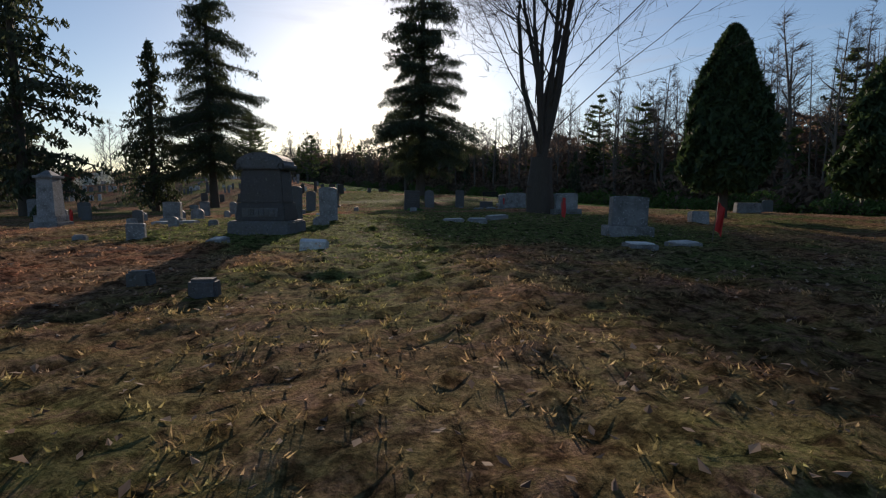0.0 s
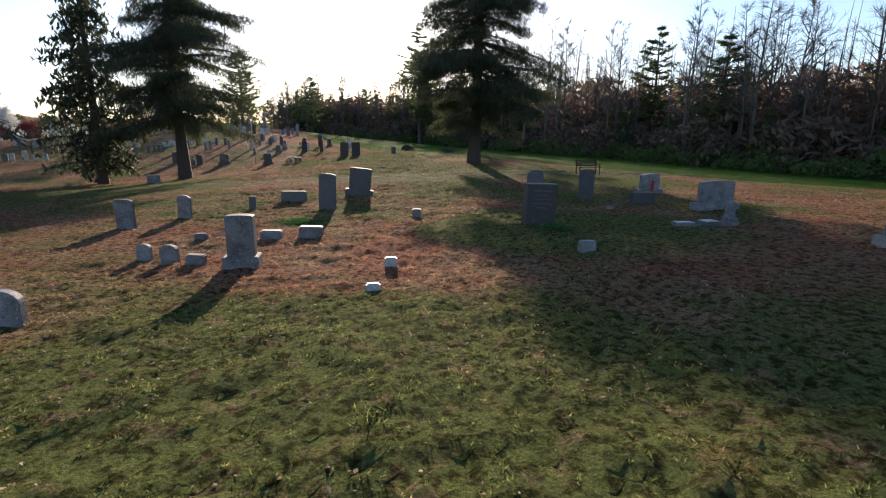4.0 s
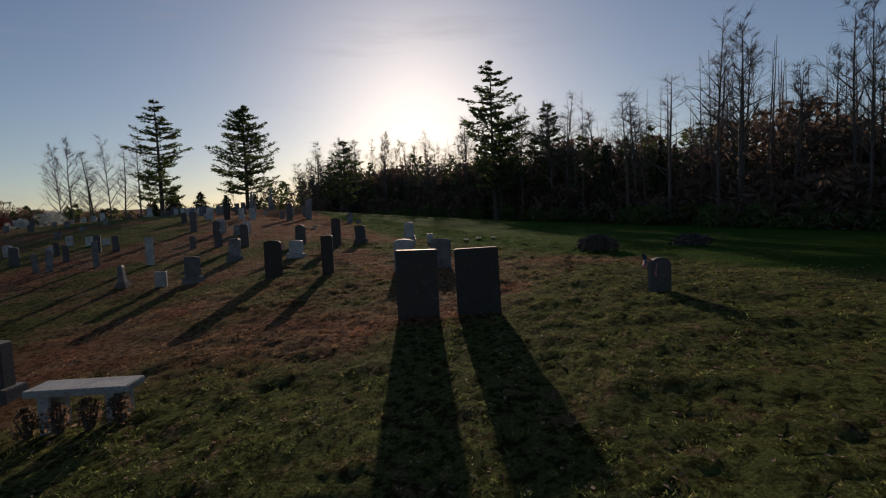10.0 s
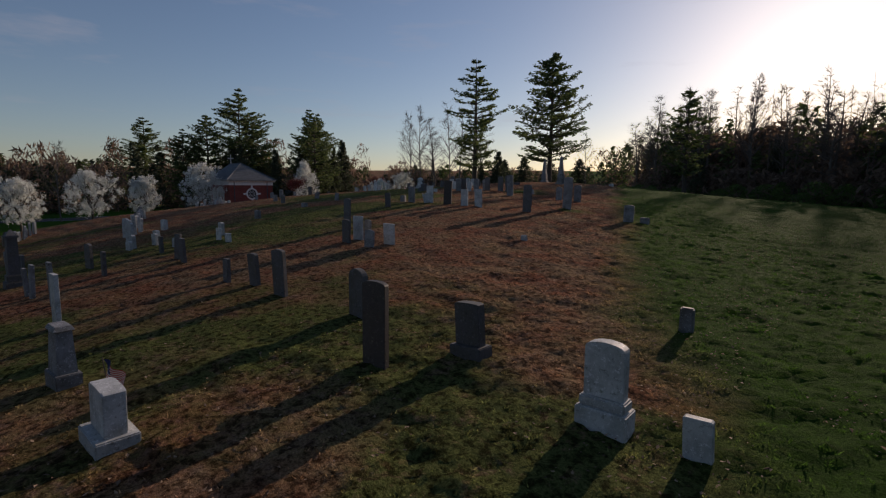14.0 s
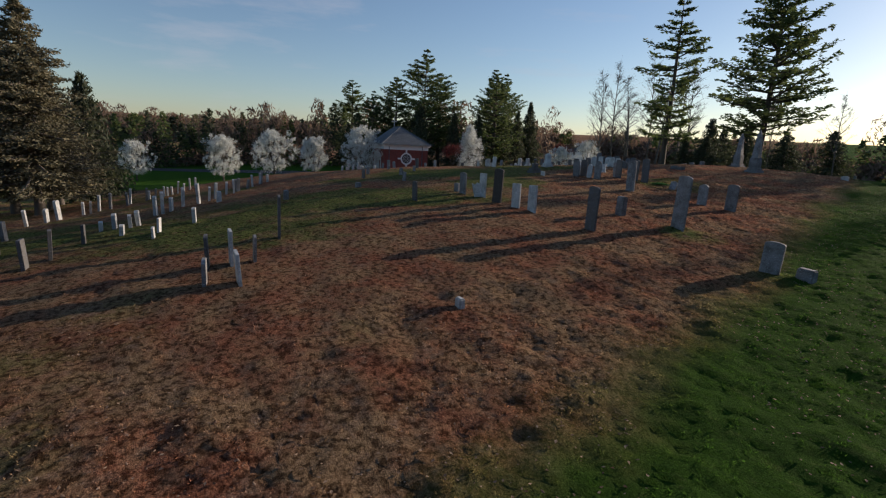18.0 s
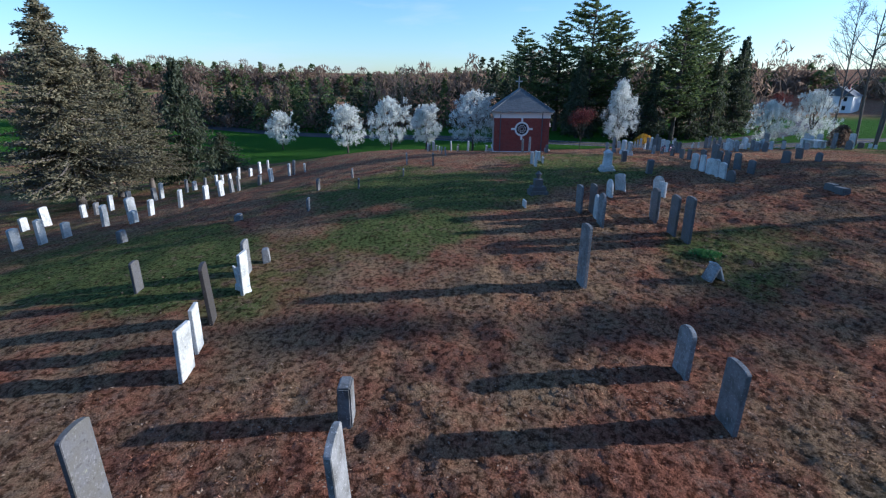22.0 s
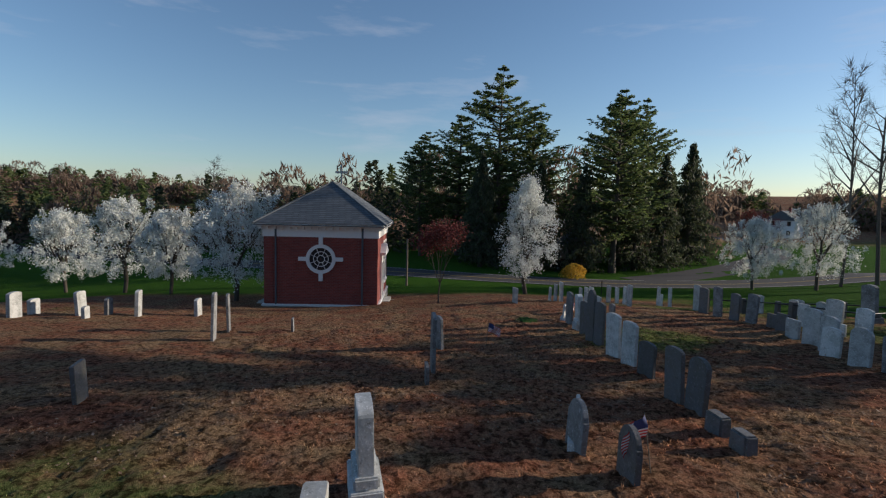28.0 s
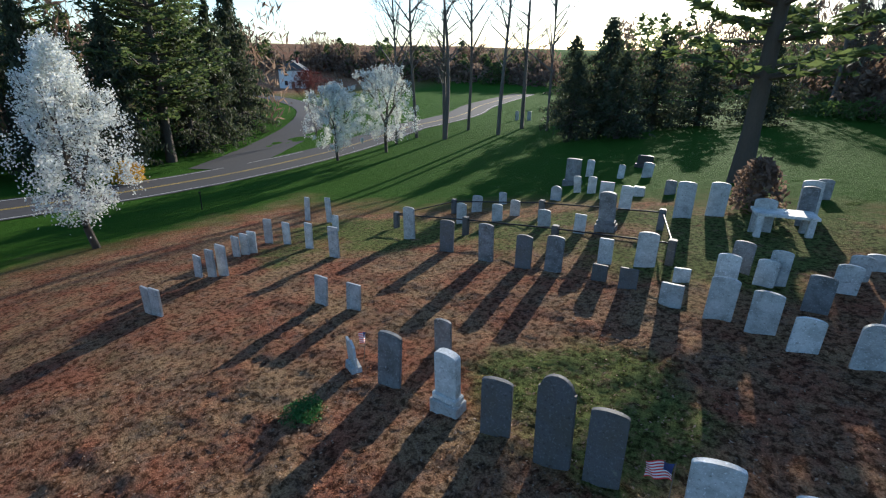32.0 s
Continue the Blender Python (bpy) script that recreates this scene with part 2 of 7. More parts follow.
def ground_material(name, blades=0.0):
    """Dry and green grass. The mown field on the +x side and the lawns by the road are lush, the hilltop is driest."""
    m, n, l, b = material(name, 0.95)
    b.inputs["Specular IOR Level"].default_value = 0.015
    v = coords(n, l)
    sep = n.new("ShaderNodeSeparateXYZ")
    l.new(v, sep.inputs[0])
    x, y = sep.outputs[0], sep.outputs[1]
    wide = noise_of(n, l, v, 0.25, 5, 0.65)
    wob = maths(n, l, "MULTIPLY_ADD", wide, 9.0, -4.5)
    rim = maths(n, l, "MAXIMUM", maths(n, l, "MULTIPLY_ADD", y, -0.41, 18.9), maths(n, l, "MAXIMUM", maths(n, l, "MULTIPLY_ADD", y, -0.68, 41.8), maths(n, l, "MULTIPLY_ADD", y, -1.9, 111.3)))
    field = step(n, l, maths(n, l, "MULTIPLY_ADD", wob, 0.4, maths(n, l, "SUBTRACT", x, rim)), -0.8, 1.6)
    verge_end = step(n, l, maths(n, l, "MULTIPLY", x, -1.0), 150.0, 185.0)
    lawn = step(n, l, maths(n, l, "ADD", y, wob), 136.0, 143.0)
    verge = step(n, l, maths(n, l, "MULTIPLY_ADD", x, -1.0, wob), 88.0, 93.0)
    lushness = maths(n, l, "MULTIPLY", maths(n, l, "MAXIMUM", field, maths(n, l, "MAXIMUM", lawn, verge)), maths(n, l, "SUBTRACT", 1.0, verge_end))
    fine = noise_of(n, l, v, 2.6, 6, 0.75)
    # green swards with ragged rims
    sward = None
    ragged = maths(n, l, "MULTIPLY_ADD", fine, 1.3, maths(n, l, "MULTIPLY_ADD", wide, 1.4, -0.35))
    for gx, gy, r in GREENS:
        d = n.new("ShaderNodeVectorMath")
        d.operation = "DISTANCE"
        flat = n.new("ShaderNodeCombineXYZ")
        l.new(x, flat.inputs[0])
        l.new(y, flat.inputs[1])
        l.new(flat.outputs[0], d.inputs[0])
        d.inputs[1].default_value = (gx, gy, 0)
        f = step(n, l, maths(n, l, "MULTIPLY_ADD", d.outputs["Value"], -1.0 / r, ragged), -0.3, 0.5)
        sward = f if sward is None else maths(n, l, "MAXIMUM", sward, f)
    dry = maths(n, l, "MULTIPLY", step(n, l, y, 82.0, 94.0), 0.13)
    lean = maths(n, l, "SUBTRACT", maths(n, l, "MULTIPLY_ADD", sward, 0.30, maths(n, l, "MULTIPLY_ADD", step(n, l, maths(n, l, "MULTIPLY", y, -1.0), -97.0, -82.0), 0.055, noise_of(n, l, v, 0.16, 6, 0.62))), dry)
    patch = ramp(n, l, lean, [(0.47, (0, 0, 0)), (0.66, (1, 1, 1))])
    tuft = noise_of(n, l, v, 8.0, 3, 0.65)
    straw = ramp(n, l, noise_of(n, l, v, 30.0, 5, 0.75), [(0.34, (0, 0, 0)), (0.66, (1, 1, 1))])
    hue = ramp(n, l, noise_of(n, l, v, 0.55, 5, 0.7), [(0.40, (0, 0, 0)), (0.60, (1, 1, 1))])
    red = mix(n, l, straw, (0.14, 0.056, 0.035), (0.58, 0.26, 0.155))
    tan = mix(n, l, straw, (0.16, 0.10, 0.057), (0.62, 0.42, 0.24))
    ash = mix(n, l, straw, (0.11, 0.075, 0.058), (0.44, 0.32, 0.235))
    brown = mix(n, l, hue, red, tan)
    brown = mix(n, l, ramp(n, l, fine, [(0.50, (0, 0, 0)), (0.72, (1, 1, 1))]), brown, ash)
    green = mix(n, l, straw, (0.078, 0.102, 0.030), (0.25, 0.285, 0.095))
    lush = mix(n, l, straw, (0.026, 0.070, 0.009), (0.076, 0.168, 0.024))
    lush = mix(n, l, ramp(n, l, fine, [(0.56, (0, 0, 0)), (0.95, (1, 1, 1))]), lush, green)
    mixed = mix(n, l, ramp(n, l, maths(n, l, "MULTIPLY_ADD", patch, -0.16, fine), [(0.38, (0, 0, 0)), (0.54, (1, 1, 1))]), green, brown)
    col = mix(n, l, patch, brown, mixed)
    # thatch, bare soil and the shade between tufts, darkened in the colour
    gap = ramp(n, l, tuft, [(0.39, (0.30, 0.28, 0.27)), (0.55, (1.08, 1.08, 1.08))])
    col = mix(n, l, maths(n, l, "MULTIPLY_ADD", lushness, -0.6, 1.0), col, mix(n, l, 1.0, col, gap, "MULTIPLY"))
    col = mix(n, l, lushness, col, lush)
    if blades:
        one = n.new("ShaderNodeMapRange")
        one.inputs[3].default_value, one.inputs[4].default_value = 0.8, 1.9
        l.new(n.new("ShaderNodeNewGeometry").outputs["Random Per Island"], one.inputs[0])
        hsv = n.new("ShaderNodeHueSaturation")
        l.new(one.outputs[0], hsv.inputs["Value"])
        l.new(col, hsv.inputs["Color"])
        col = hsv.outputs[0]
        t = n.new("ShaderNodeBsdfTranslucent")
        l.new(col, t.inputs["Color"])
        s = n.new("ShaderNodeMixShader")
        s.inputs[0].default_value = blades
        l.new(b.outputs[0], s.inputs[1])
        l.new(t.outputs[0], s.inputs[2])
        l.new(s.outputs[0], n["Material Output"].inputs["Surface"])
    else:
        bump(n, l, b, mix(n, l, 0.45, mix(n, l, 0.6, fine, tuft), straw), 1.0, 0.14)
    l.new(col, b.inputs["Base Color"])
    return m


GROUND = ground_material("cemetery_grass")
BLADES = ground_material("grass_blades", 0.55)
ASPHALT = plain("asphalt", (0.062, 0.061, 0.064), 0.9, 0, 0.25, 3.0, True)
ASPHALT.node_tree.nodes["Principled BSDF"].inputs["Specular IOR Level"].default_value = 0.15
GRAVEL = plain("gravel", (0.125, 0.105, 0.08), 0.95, 0, 0.7, 9.0, True)
GRAVEL.node_tree.nodes["Principled BSDF"].inputs["Specular IOR Level"].default_value = 0.02
WHITE_PAINT = plain("white_paint", (0.72, 0.73, 0.72), 0.5, 0, 0.05)
IRON = plain("black_iron", (0.02, 0.02, 0.022), 0.5, 0.6)
WOOD = plain("grey_wood", (0.16, 0.13, 0.10), 0.85, 0, 0.3, 5.0)
ROOF = plain("roof_shingle", (0.085, 0.10, 0.115), 0.8, 0, 0.25, 3.0)
MORTAR = plain("mortar", (0.30, 0.22, 0.19), 0.95, 0, 0.2)
DARK_GLASS, gn, gl, gb = material("dark_glass", 0.08)
gb.inputs["Base Color"].default_value = (0.02, 0.025, 0.03, 1)
RED_CLOTH = plain("red_cloth", (0.55, 0.045, 0.04), 0.8, 0, 0.1)
NAVY = plain("navy_cloth", (0.03, 0.045, 0.14), 0.8, 0, 0.1)
WHITE_CLOTH = plain("white_cloth", (0.72, 0.70, 0.68), 0.8, 0, 0.05)

# ---- the lie of the land: a plane, broad swells (heights row by row) and small rises (x, y, height) ----
PLANE = (0.304, 0.00095, 0.01237)
BROAD = [-0.342, -0.133, -0.872, -1.594, -1.010, -1.076, -2.124, 0.176, 0.213, -0.316, -1.422, 0.658, -0.871, 0.414, -0.134, -0.181, -0.502, -0.815, 2.268, 1.871, 0.744, 0.140, -0.025, 0.111, 0.742, 0.804, 1.200, 0.171, 0.192, 0.712, 0.236, 0.355, -0.197, -0.449, -0.160, -0.396, -0.234, -0.372, -1.032, -0.408, -0.305, 0.010]
RISES_LOW = [(-28, 34, -0.113), (-28, 47, 0.076), (-15, 8, 0.125), (-15, 21, 0.067), (-15, 34, -0.255), (-15, 47, -0.055), (-2, 8, 0.158), (-2, 21, 0.085), (-2, 34, -0.137), (-2, 47, 0.063), (11, 8, -0.031), (11, 21, 0.106), (11, 34, 0.034), (11, 47, -0.128)]
RISES_HIGH = [(-80, 73, -0.614), (-80, 86, 0.560), (-80, 99, 0.825), (-80, 112, -0.796), (-80, 125, 0.985), (-80, 138, -0.421), (-67, 60, -0.610), (-67, 73, 0.448), (-67, 86, -0.311), (-67, 99, 0.422), (-67, 125, -0.281), (-67, 138, 0.872), (-54, 73, -0.151), (-54, 86, -0.128), (-54, 99, 0.314), (-54, 112, -0.061), (-54, 125, -0.114), (-41, 99, 0.223), (-41, 112, -0.128), (-41, 125, 0.699), (-28, 60, -1.031), (-28, 73, -0.113), (-28, 86, 0.364), (-28, 99, 0.453), (-28, 112, -0.173), (-15, 60, 0.033), (-15, 73, 0.217), (-15, 86, -0.017), (-15, 99, -0.469), (-2, 60, 0.464)]
SWELLS = [(-110 + 30 * (k // 7), -15 + 30 * (k % 7), h, 20.0) for k, h in enumerate(BROAD)] + [(x, y, h, 9.0) for x, y, h in RISES_LOW + RISES_HIGH]


def height(x, y):
    # for numbers or for arrays
    many = isinstance(x, np.ndarray)
    exp = np.exp if many else math.exp
    cx, cy = (np.clip(x, -118.0, 42.0), np.clip(y, -22.0, 175.0)) if many else (min(max(x, -118.0), 42.0), min(max(y, -22.0), 175.0))
    z = PLANE[0] + PLANE[1] * cx + PLANE[2] * cy
    # low wooded hills close the view all round
    far = ((x + 50) ** 2 + (y - 90) ** 2) ** 0.5
    k = np.clip((far - 195) / 110, 0, 1) if many else min(max((far - 195) / 110, 0.0), 1.0)
    z = z + 16.0 * k * k * (3 - 2 * k)
    for a, b, h, s in SWELLS:
        z = z + h * exp(-((cx - a) ** 2 + (cy - b) ** 2) / (2 * s * s))
    return z


# ---- building blocks ----
def part(name, mesh, mat, parent=None, label="", kind=""):
    """Links a mesh (or a bmesh) as one object, under a thing or a part."""
    if isinstance(mesh, bmesh.types.BMesh):
        me = bpy.data.meshes.new(name)
        mesh.to_mesh(me)
        mesh.free()
        mesh = me
    if mat and not mesh.materials:
        mesh.materials.append(mat)
    ob = new(name, mesh)
    if parent:
        ob.parent = parent
    return tagged(ob, label=label, kind=kind)


def thing(name, m, label, category, group="", kind=""):
    ob = new(name)
    ob.matrix_world = m
    ob.empty_display_size = 0.2
    return tagged(ob, label, category, group, kind)


def box(bm, x0, y0, z0, x1, y1, z1, bevel=0.0):
    v = [bm.verts.new(p) for p in ((x0, y0, z0), (x1, y0, z0), (x1, y1, z0), (x0, y1, z0), (x0, y0, z1), (x1, y0, z1), (x1, y1, z1), (x0, y1, z1))]
    fs = [bm.faces.new([v[i] for i in f]) for f in ((3, 2, 1, 0), (4, 5, 6, 7), (0, 1, 5, 4), (1, 2, 6, 5), (2, 3, 7, 6), (3, 0, 4, 7))]
    if bevel:
        es = {e for f in fs for e in f.edges}
        bmesh.ops.bevel(bm, geom=list(es), offset=bevel, segments=2, affect="EDGES")


def block(x0, y0, z0, x1, y1, z1, bevel=0.0):
    bm = bmesh.new()
    box(bm, x0, y0, z0, x1, y1, z1, bevel)
    return bm


def profile(points, depth, bevel=0.008):
    """An outline in x and z pulled to a thickness along y, its edges worn round."""
    bm = bmesh.new()
    front = [bm.verts.new((x, -depth / 2, z)) for x, z in points]
    back = [bm.verts.new((x, depth / 2, z)) for x, z in points]
    n = len(points)
    bm.faces.new(front)
    bm.faces.new(back[::-1])
    for i in range(n):
        bm.faces.new((front[(i + 1) % n], front[i], back[i], back[(i + 1) % n]))
    if bevel:
        bmesh.ops.bevel(bm, geom=[e for e in bm.edges if abs(e.verts[0].co.y - e.verts[1].co.y) < 1e-6], offset=bevel, segments=2, affect="EDGES")
    bmesh.ops.recalc_face_normals(bm, faces=bm.faces[:])
    return bm


def frustum(bm, w0, d0, z0, w1, d1, z1, bevel=0.0):
    v = [bm.verts.new((sx * w / 2, sy * d / 2, z)) for w, d, z in ((w0, d0, z0), (w1, d1, z1)) for sx, sy in ((-1, -1), (1, -1), (1, 1), (-1, 1))]
    fs = [bm.faces.new([v[i] for i in f]) for f in ((3, 2, 1, 0), (4, 5, 6, 7), (0, 1, 5, 4), (1, 2, 6, 5), (2, 3, 7, 6), (3, 0, 4, 7))]
    if bevel:
        bmesh.ops.bevel(bm, geom=list({e for f in fs for e in f.edges}), offset=bevel, segments=2, affect="EDGES")


def mesh_of(name, verts, faces, smooth=False):
    me = bpy.data.meshes.new(name)
    me.from_pydata(verts, [], faces)
    if smooth:
        me.polygons.foreach_set("use_smooth", [True] * len(me.polygons))
    me.update()
    return me


# ---- ground ----
def spread(lo, hi, step, out):
    """Even steps in the middle, growing steps out to the horizon."""
    xs = list(np.arange(lo, hi + step / 2, step))
    a, b, s = [], [], step
    x0, x1 = lo, hi
    while x1 < hi + out:
        s *= 1.35
        x0, x1 = x0 - s, x1 + s
        a.append(x0)
        b.append(x1)
    return a[::-1] + xs + b


def rough(x, y):
    """Hummocks and tufts of the turf; smooth by the road and on the track."""
    k = min(1.0, max(0.12, (x + 84.0) / 4.0)) * min(1.0, max(0.15, (abs(y - 46.6) - 1.6) / 1.5))
    return k * (0.055 * noise.noise((x * 0.8, y * 0.8, 0)) + 0.060 * noise.noise((x * 1.9, y * 1.9, 5)) + 0.048 * noise.noise((x * 3.6, y * 3.6, 8)))


WAY = [(0, -1), (-3, 6), (-4, 9), (-6, 15), (-7, 24), (-8, 31), (-9, 38), (-10, 45), (-12, 51), (-12, 57), (-11, 62), (-12, 68), (-12, 72), (-13, 77), (-14, 83), (-14, 87), (-16, 93), (-19, 99), (-23, 105), (-32, 111), (-39, 114), (-51, 117), (-58, 118), (-62, 119), (-66, 117), (-70, 125)]


def from_way(x, y):
    """How far places lie from the middle line of the burial ground (arrays)."""
    best = np.full(np.shape(x), 1e9)
    for (ax, ay), (bx, by) in zip(WAY, WAY[1:]):
        ux, uy = bx - ax, by - ay
        t = np.clip(((x - ax) * ux + (y - ay) * uy) / (ux * ux + uy * uy), 0, 1)
        best = np.minimum(best, np.hypot(x - ax - t * ux, y - ay - t * uy))
    return best


def clods(x, y):
    """Tussocks a hand's breadth wide."""
    k = min(1.0, max(0.15, (abs(y - 46.6) - 1.2) / 1.2))
    return k * 0.068 * abs(noise.noise((x * 4.8, y * 4.8, 1))) + k * 0.036 * noise.noise((x * 9.0, y * 9.0, 6))


def build_ground():
    """One sheet to the horizon, finer along the middle of the burial ground."""
    xs, ys = np.array(spread(-86, 26, 0.32, 2600)), np.array(spread(-10, 152, 0.32, 2600))
    gx, gy = np.meshgrid(xs, ys)
    gz = height(gx, gy)
    nx, ny = len(xs), len(ys)
    rel = np.zeros_like(gz)
    for j in np.nonzero((ys > -14) & (ys < 156))[0]:
        for i in np.nonzero((xs > -90) & (xs < 30))[0]:
            rel[j, i] = rough(xs[i], ys[j])
    gz += rel
    mx, my = (gx[1:, 1:] + gx[:-1, :-1]) / 2, (gy[1:, 1:] + gy[:-1, :-1]) / 2
    close = from_way(mx, my) < 7.0
    cj, ci = np.nonzero(~close)
    i = cj * nx + ci
    coarse = np.stack([i, i + 1, i + nx + 1, i + nx], -1)
    # every near square is cut in three by three
    cj, ci = np.nonzero(close)
    a, b = np.meshgrid(np.arange(4), np.arange(4))
    a, b = a.ravel(), b.ravel()
    fx, fy = 3 * ci[:, None] + a, 3 * cj[:, None] + b
    u, v = a / 3, b / 3
    j, i = cj[:, None], ci[:, None]
    px = xs[i] * (1 - u) + xs[i + 1] * u
    py = ys[j] * (1 - v) + ys[j + 1] * v
    pz = (gz[j, i] * (1 - u) + gz[j, i + 1] * u) * (1 - v) + (gz[j + 1, i] * (1 - u) + gz[j + 1, i + 1] * u) * v
    ids, first, back = np.unique((fy * (3 * nx) + fx).ravel(), return_index=True, return_inverse=True)
    px, py, pz = px.ravel()[first], py.ravel()[first], pz.ravel()[first]
    fade = np.clip((6.5 - from_way(px, py)) / 1.5, 0, 1)
    pz = pz + fade * np.array([clods(x, y) for x, y in zip(px.tolist(), py.tolist())])
    back = back.reshape(-1, 16) + gx.size
    quads = np.concatenate([back[:, [4 * r + c, 4 * r + c + 1, 4 * r + c + 5, 4 * r + c + 4]] for r in range(3) for c in range(3)])
    verts = np.concatenate([np.stack([gx.ravel(), gy.ravel(), gz.ravel()], 1), np.stack([px, py, pz], 1)])
    me = mesh_of("ground", verts.tolist(), np.concatenate([coarse, quads]).tolist(), True)
    return part("ground", me, GROUND, None, "uneven cemetery ground of dry brown and green grass", "structure")


ground = tagged(build_ground(), category="ground")


def strip(name, points, width, mat, label, lift=0.03, across=6, category="road", ragged=0.0):
    """A way laid on the ground along a line of points, smoothly curved."""
    ps = [Vector((*p, 0)) for p in points]
    line = []
    for i in range(len(ps) - 1):
        a, b, c, d = ps[max(i - 1, 0)], ps[i], ps[i + 1], ps[min(i + 2, len(ps) - 1)]
        n = max(2, int((c - b).length / (0.35 if ragged else 1.5)))
        for k in range(n):
            t = k / n
            line.append(0.5 * ((2 * b) + (c - a) * t + (2 * a - 5 * b + 4 * c - d) * t * t + (3 * b - a - 3 * c + d) * t ** 3))
    line.append(ps[-1])
    vs, fs = [], []
    for i, p in enumerate(line):
        d = (line[min(i + 1, len(line) - 1)] - line[max(i - 1, 0)]).normalized()
        s = Vector((d.y, -d.x, 0))
        for k in range(across + 1):
            e = abs(k / across - 0.5) * 2
            q = p + s * width * (k / across - 0.5) * (1 + 0.06 * noise.noise((p.x * 0.7, p.y * 0.7, k)) + ragged * noise.noise((p.x * 1.3, p.y * 1.3, 4 + (k > across / 2))))
            sunk = ragged * (0.045 * noise.noise((q.x * 1.6, q.y * 1.6, 2)) + 0.03 * noise.noise((q.x * 5, q.y * 5, 7)) - 0.06 * e ** 3)
            vs.append((q.x, q.y, height(q.x, q.y) + rough(q.x, q.y) + lift + sunk))
    for i in range(len(line) - 1):
        for k in range(across):
            j = i * (across + 1) + k
            fs.append((j, j + 1, j + across + 2, j + across + 1))
    return tagged(part(name, mesh_of(name, vs, fs, True), mat, None, label, "structure"), category=category)


ROAD = [(-160, 20), (-138, 60), (-122, 92), (-114, 110), (-109.5, 121), (-106.3, 130), (-104.3, 142), (-104.2, 157), (-105.5, 172), (-108, 195), (-114.7, 218), (-122, 260)]
strip("road", ROAD, 6.6, ASPHALT, "grey asphalt road past the cemetery", 0.05, 10)
strip("road", [(-107, 146), (-112, 156), (-118, 167), (-126, 178), (-138, 189), (-155, 199), (-185, 212)], 5.4, ASPHALT, "grey asphalt side road curving away", 0.055, 8)
strip("track_rut", [(-60, 70), (-40, 60), (-26, 53), (-16.6, 49.3), (-13.1, 47.9), (-10.7, 47.5), (-8.5, 47.4), (-6.1, 47.7), (2, 50), (16, 55), (27, 59)], 0.50, GRAVEL, "worn earth rut of a grass track", 0.012, 6, "track", 0.6)
strip("track_rut", [(-60, 68), (-40, 58), (-26, 51), (-14.6, 47.0), (-12.1, 46.1), (-10.4, 45.8), (-8.7, 45.8), (-6.9, 46.1), (2, 48.4), (16, 53.3), (27, 57.2)], 0.46, GRAVEL, "worn earth rut of a grass track", 0.010, 6, "track", 0.7)

# ---- gravestones ----
TONE = {"w": "pale weathered marble", "g": "grey granite", "d": "dark grey slate", "k": "dark brown stone"}
SHAPE = {"slab": "upright gravestone with a gently curved top", "flat": "small upright gravestone with a square top", "round": "gravestone with a rounded top",
         "roundw": "wide gravestone with a low curved top", "arch": "tall gravestone with an arched top", "base": "gravestone standing on a stepped base",
         "roundb": "round-topped gravestone on a moulded base", "taper": "tapering gravestone on a base", "obel": "small tapering monument on a base",
         "sqmon": "tall square monument on a plinth", "low": "low block grave marker in the grass", "plate": "flush grave marker lying in the grass",
         "die": "plain square-cut monument, its polished top coloured pale for reflected sky", "wedge": "low slanted grave marker", "post": "slim upright stone post"}


def top_outline(w, h, rise, shoulder=0.0, steps=10, z0=-0.25):
    """A slab's outline: upright sides, a curved top of that rise, perhaps with cut shoulders."""
    pts = [(-w / 2, z0), (w / 2, z0), (w / 2, h - rise)]
    a = w / 2 - shoulder
    if shoulder:
        pts.append((a, h - rise))
    for k in range(1, steps):
        t = math.pi * k / steps
        pts.append((a * math.cos(t), h - rise + rise * math.sin(t)))
    if shoulder:
        pts.append((-a, h - rise))
    pts.append((-w / 2, h - rise))
    return pts


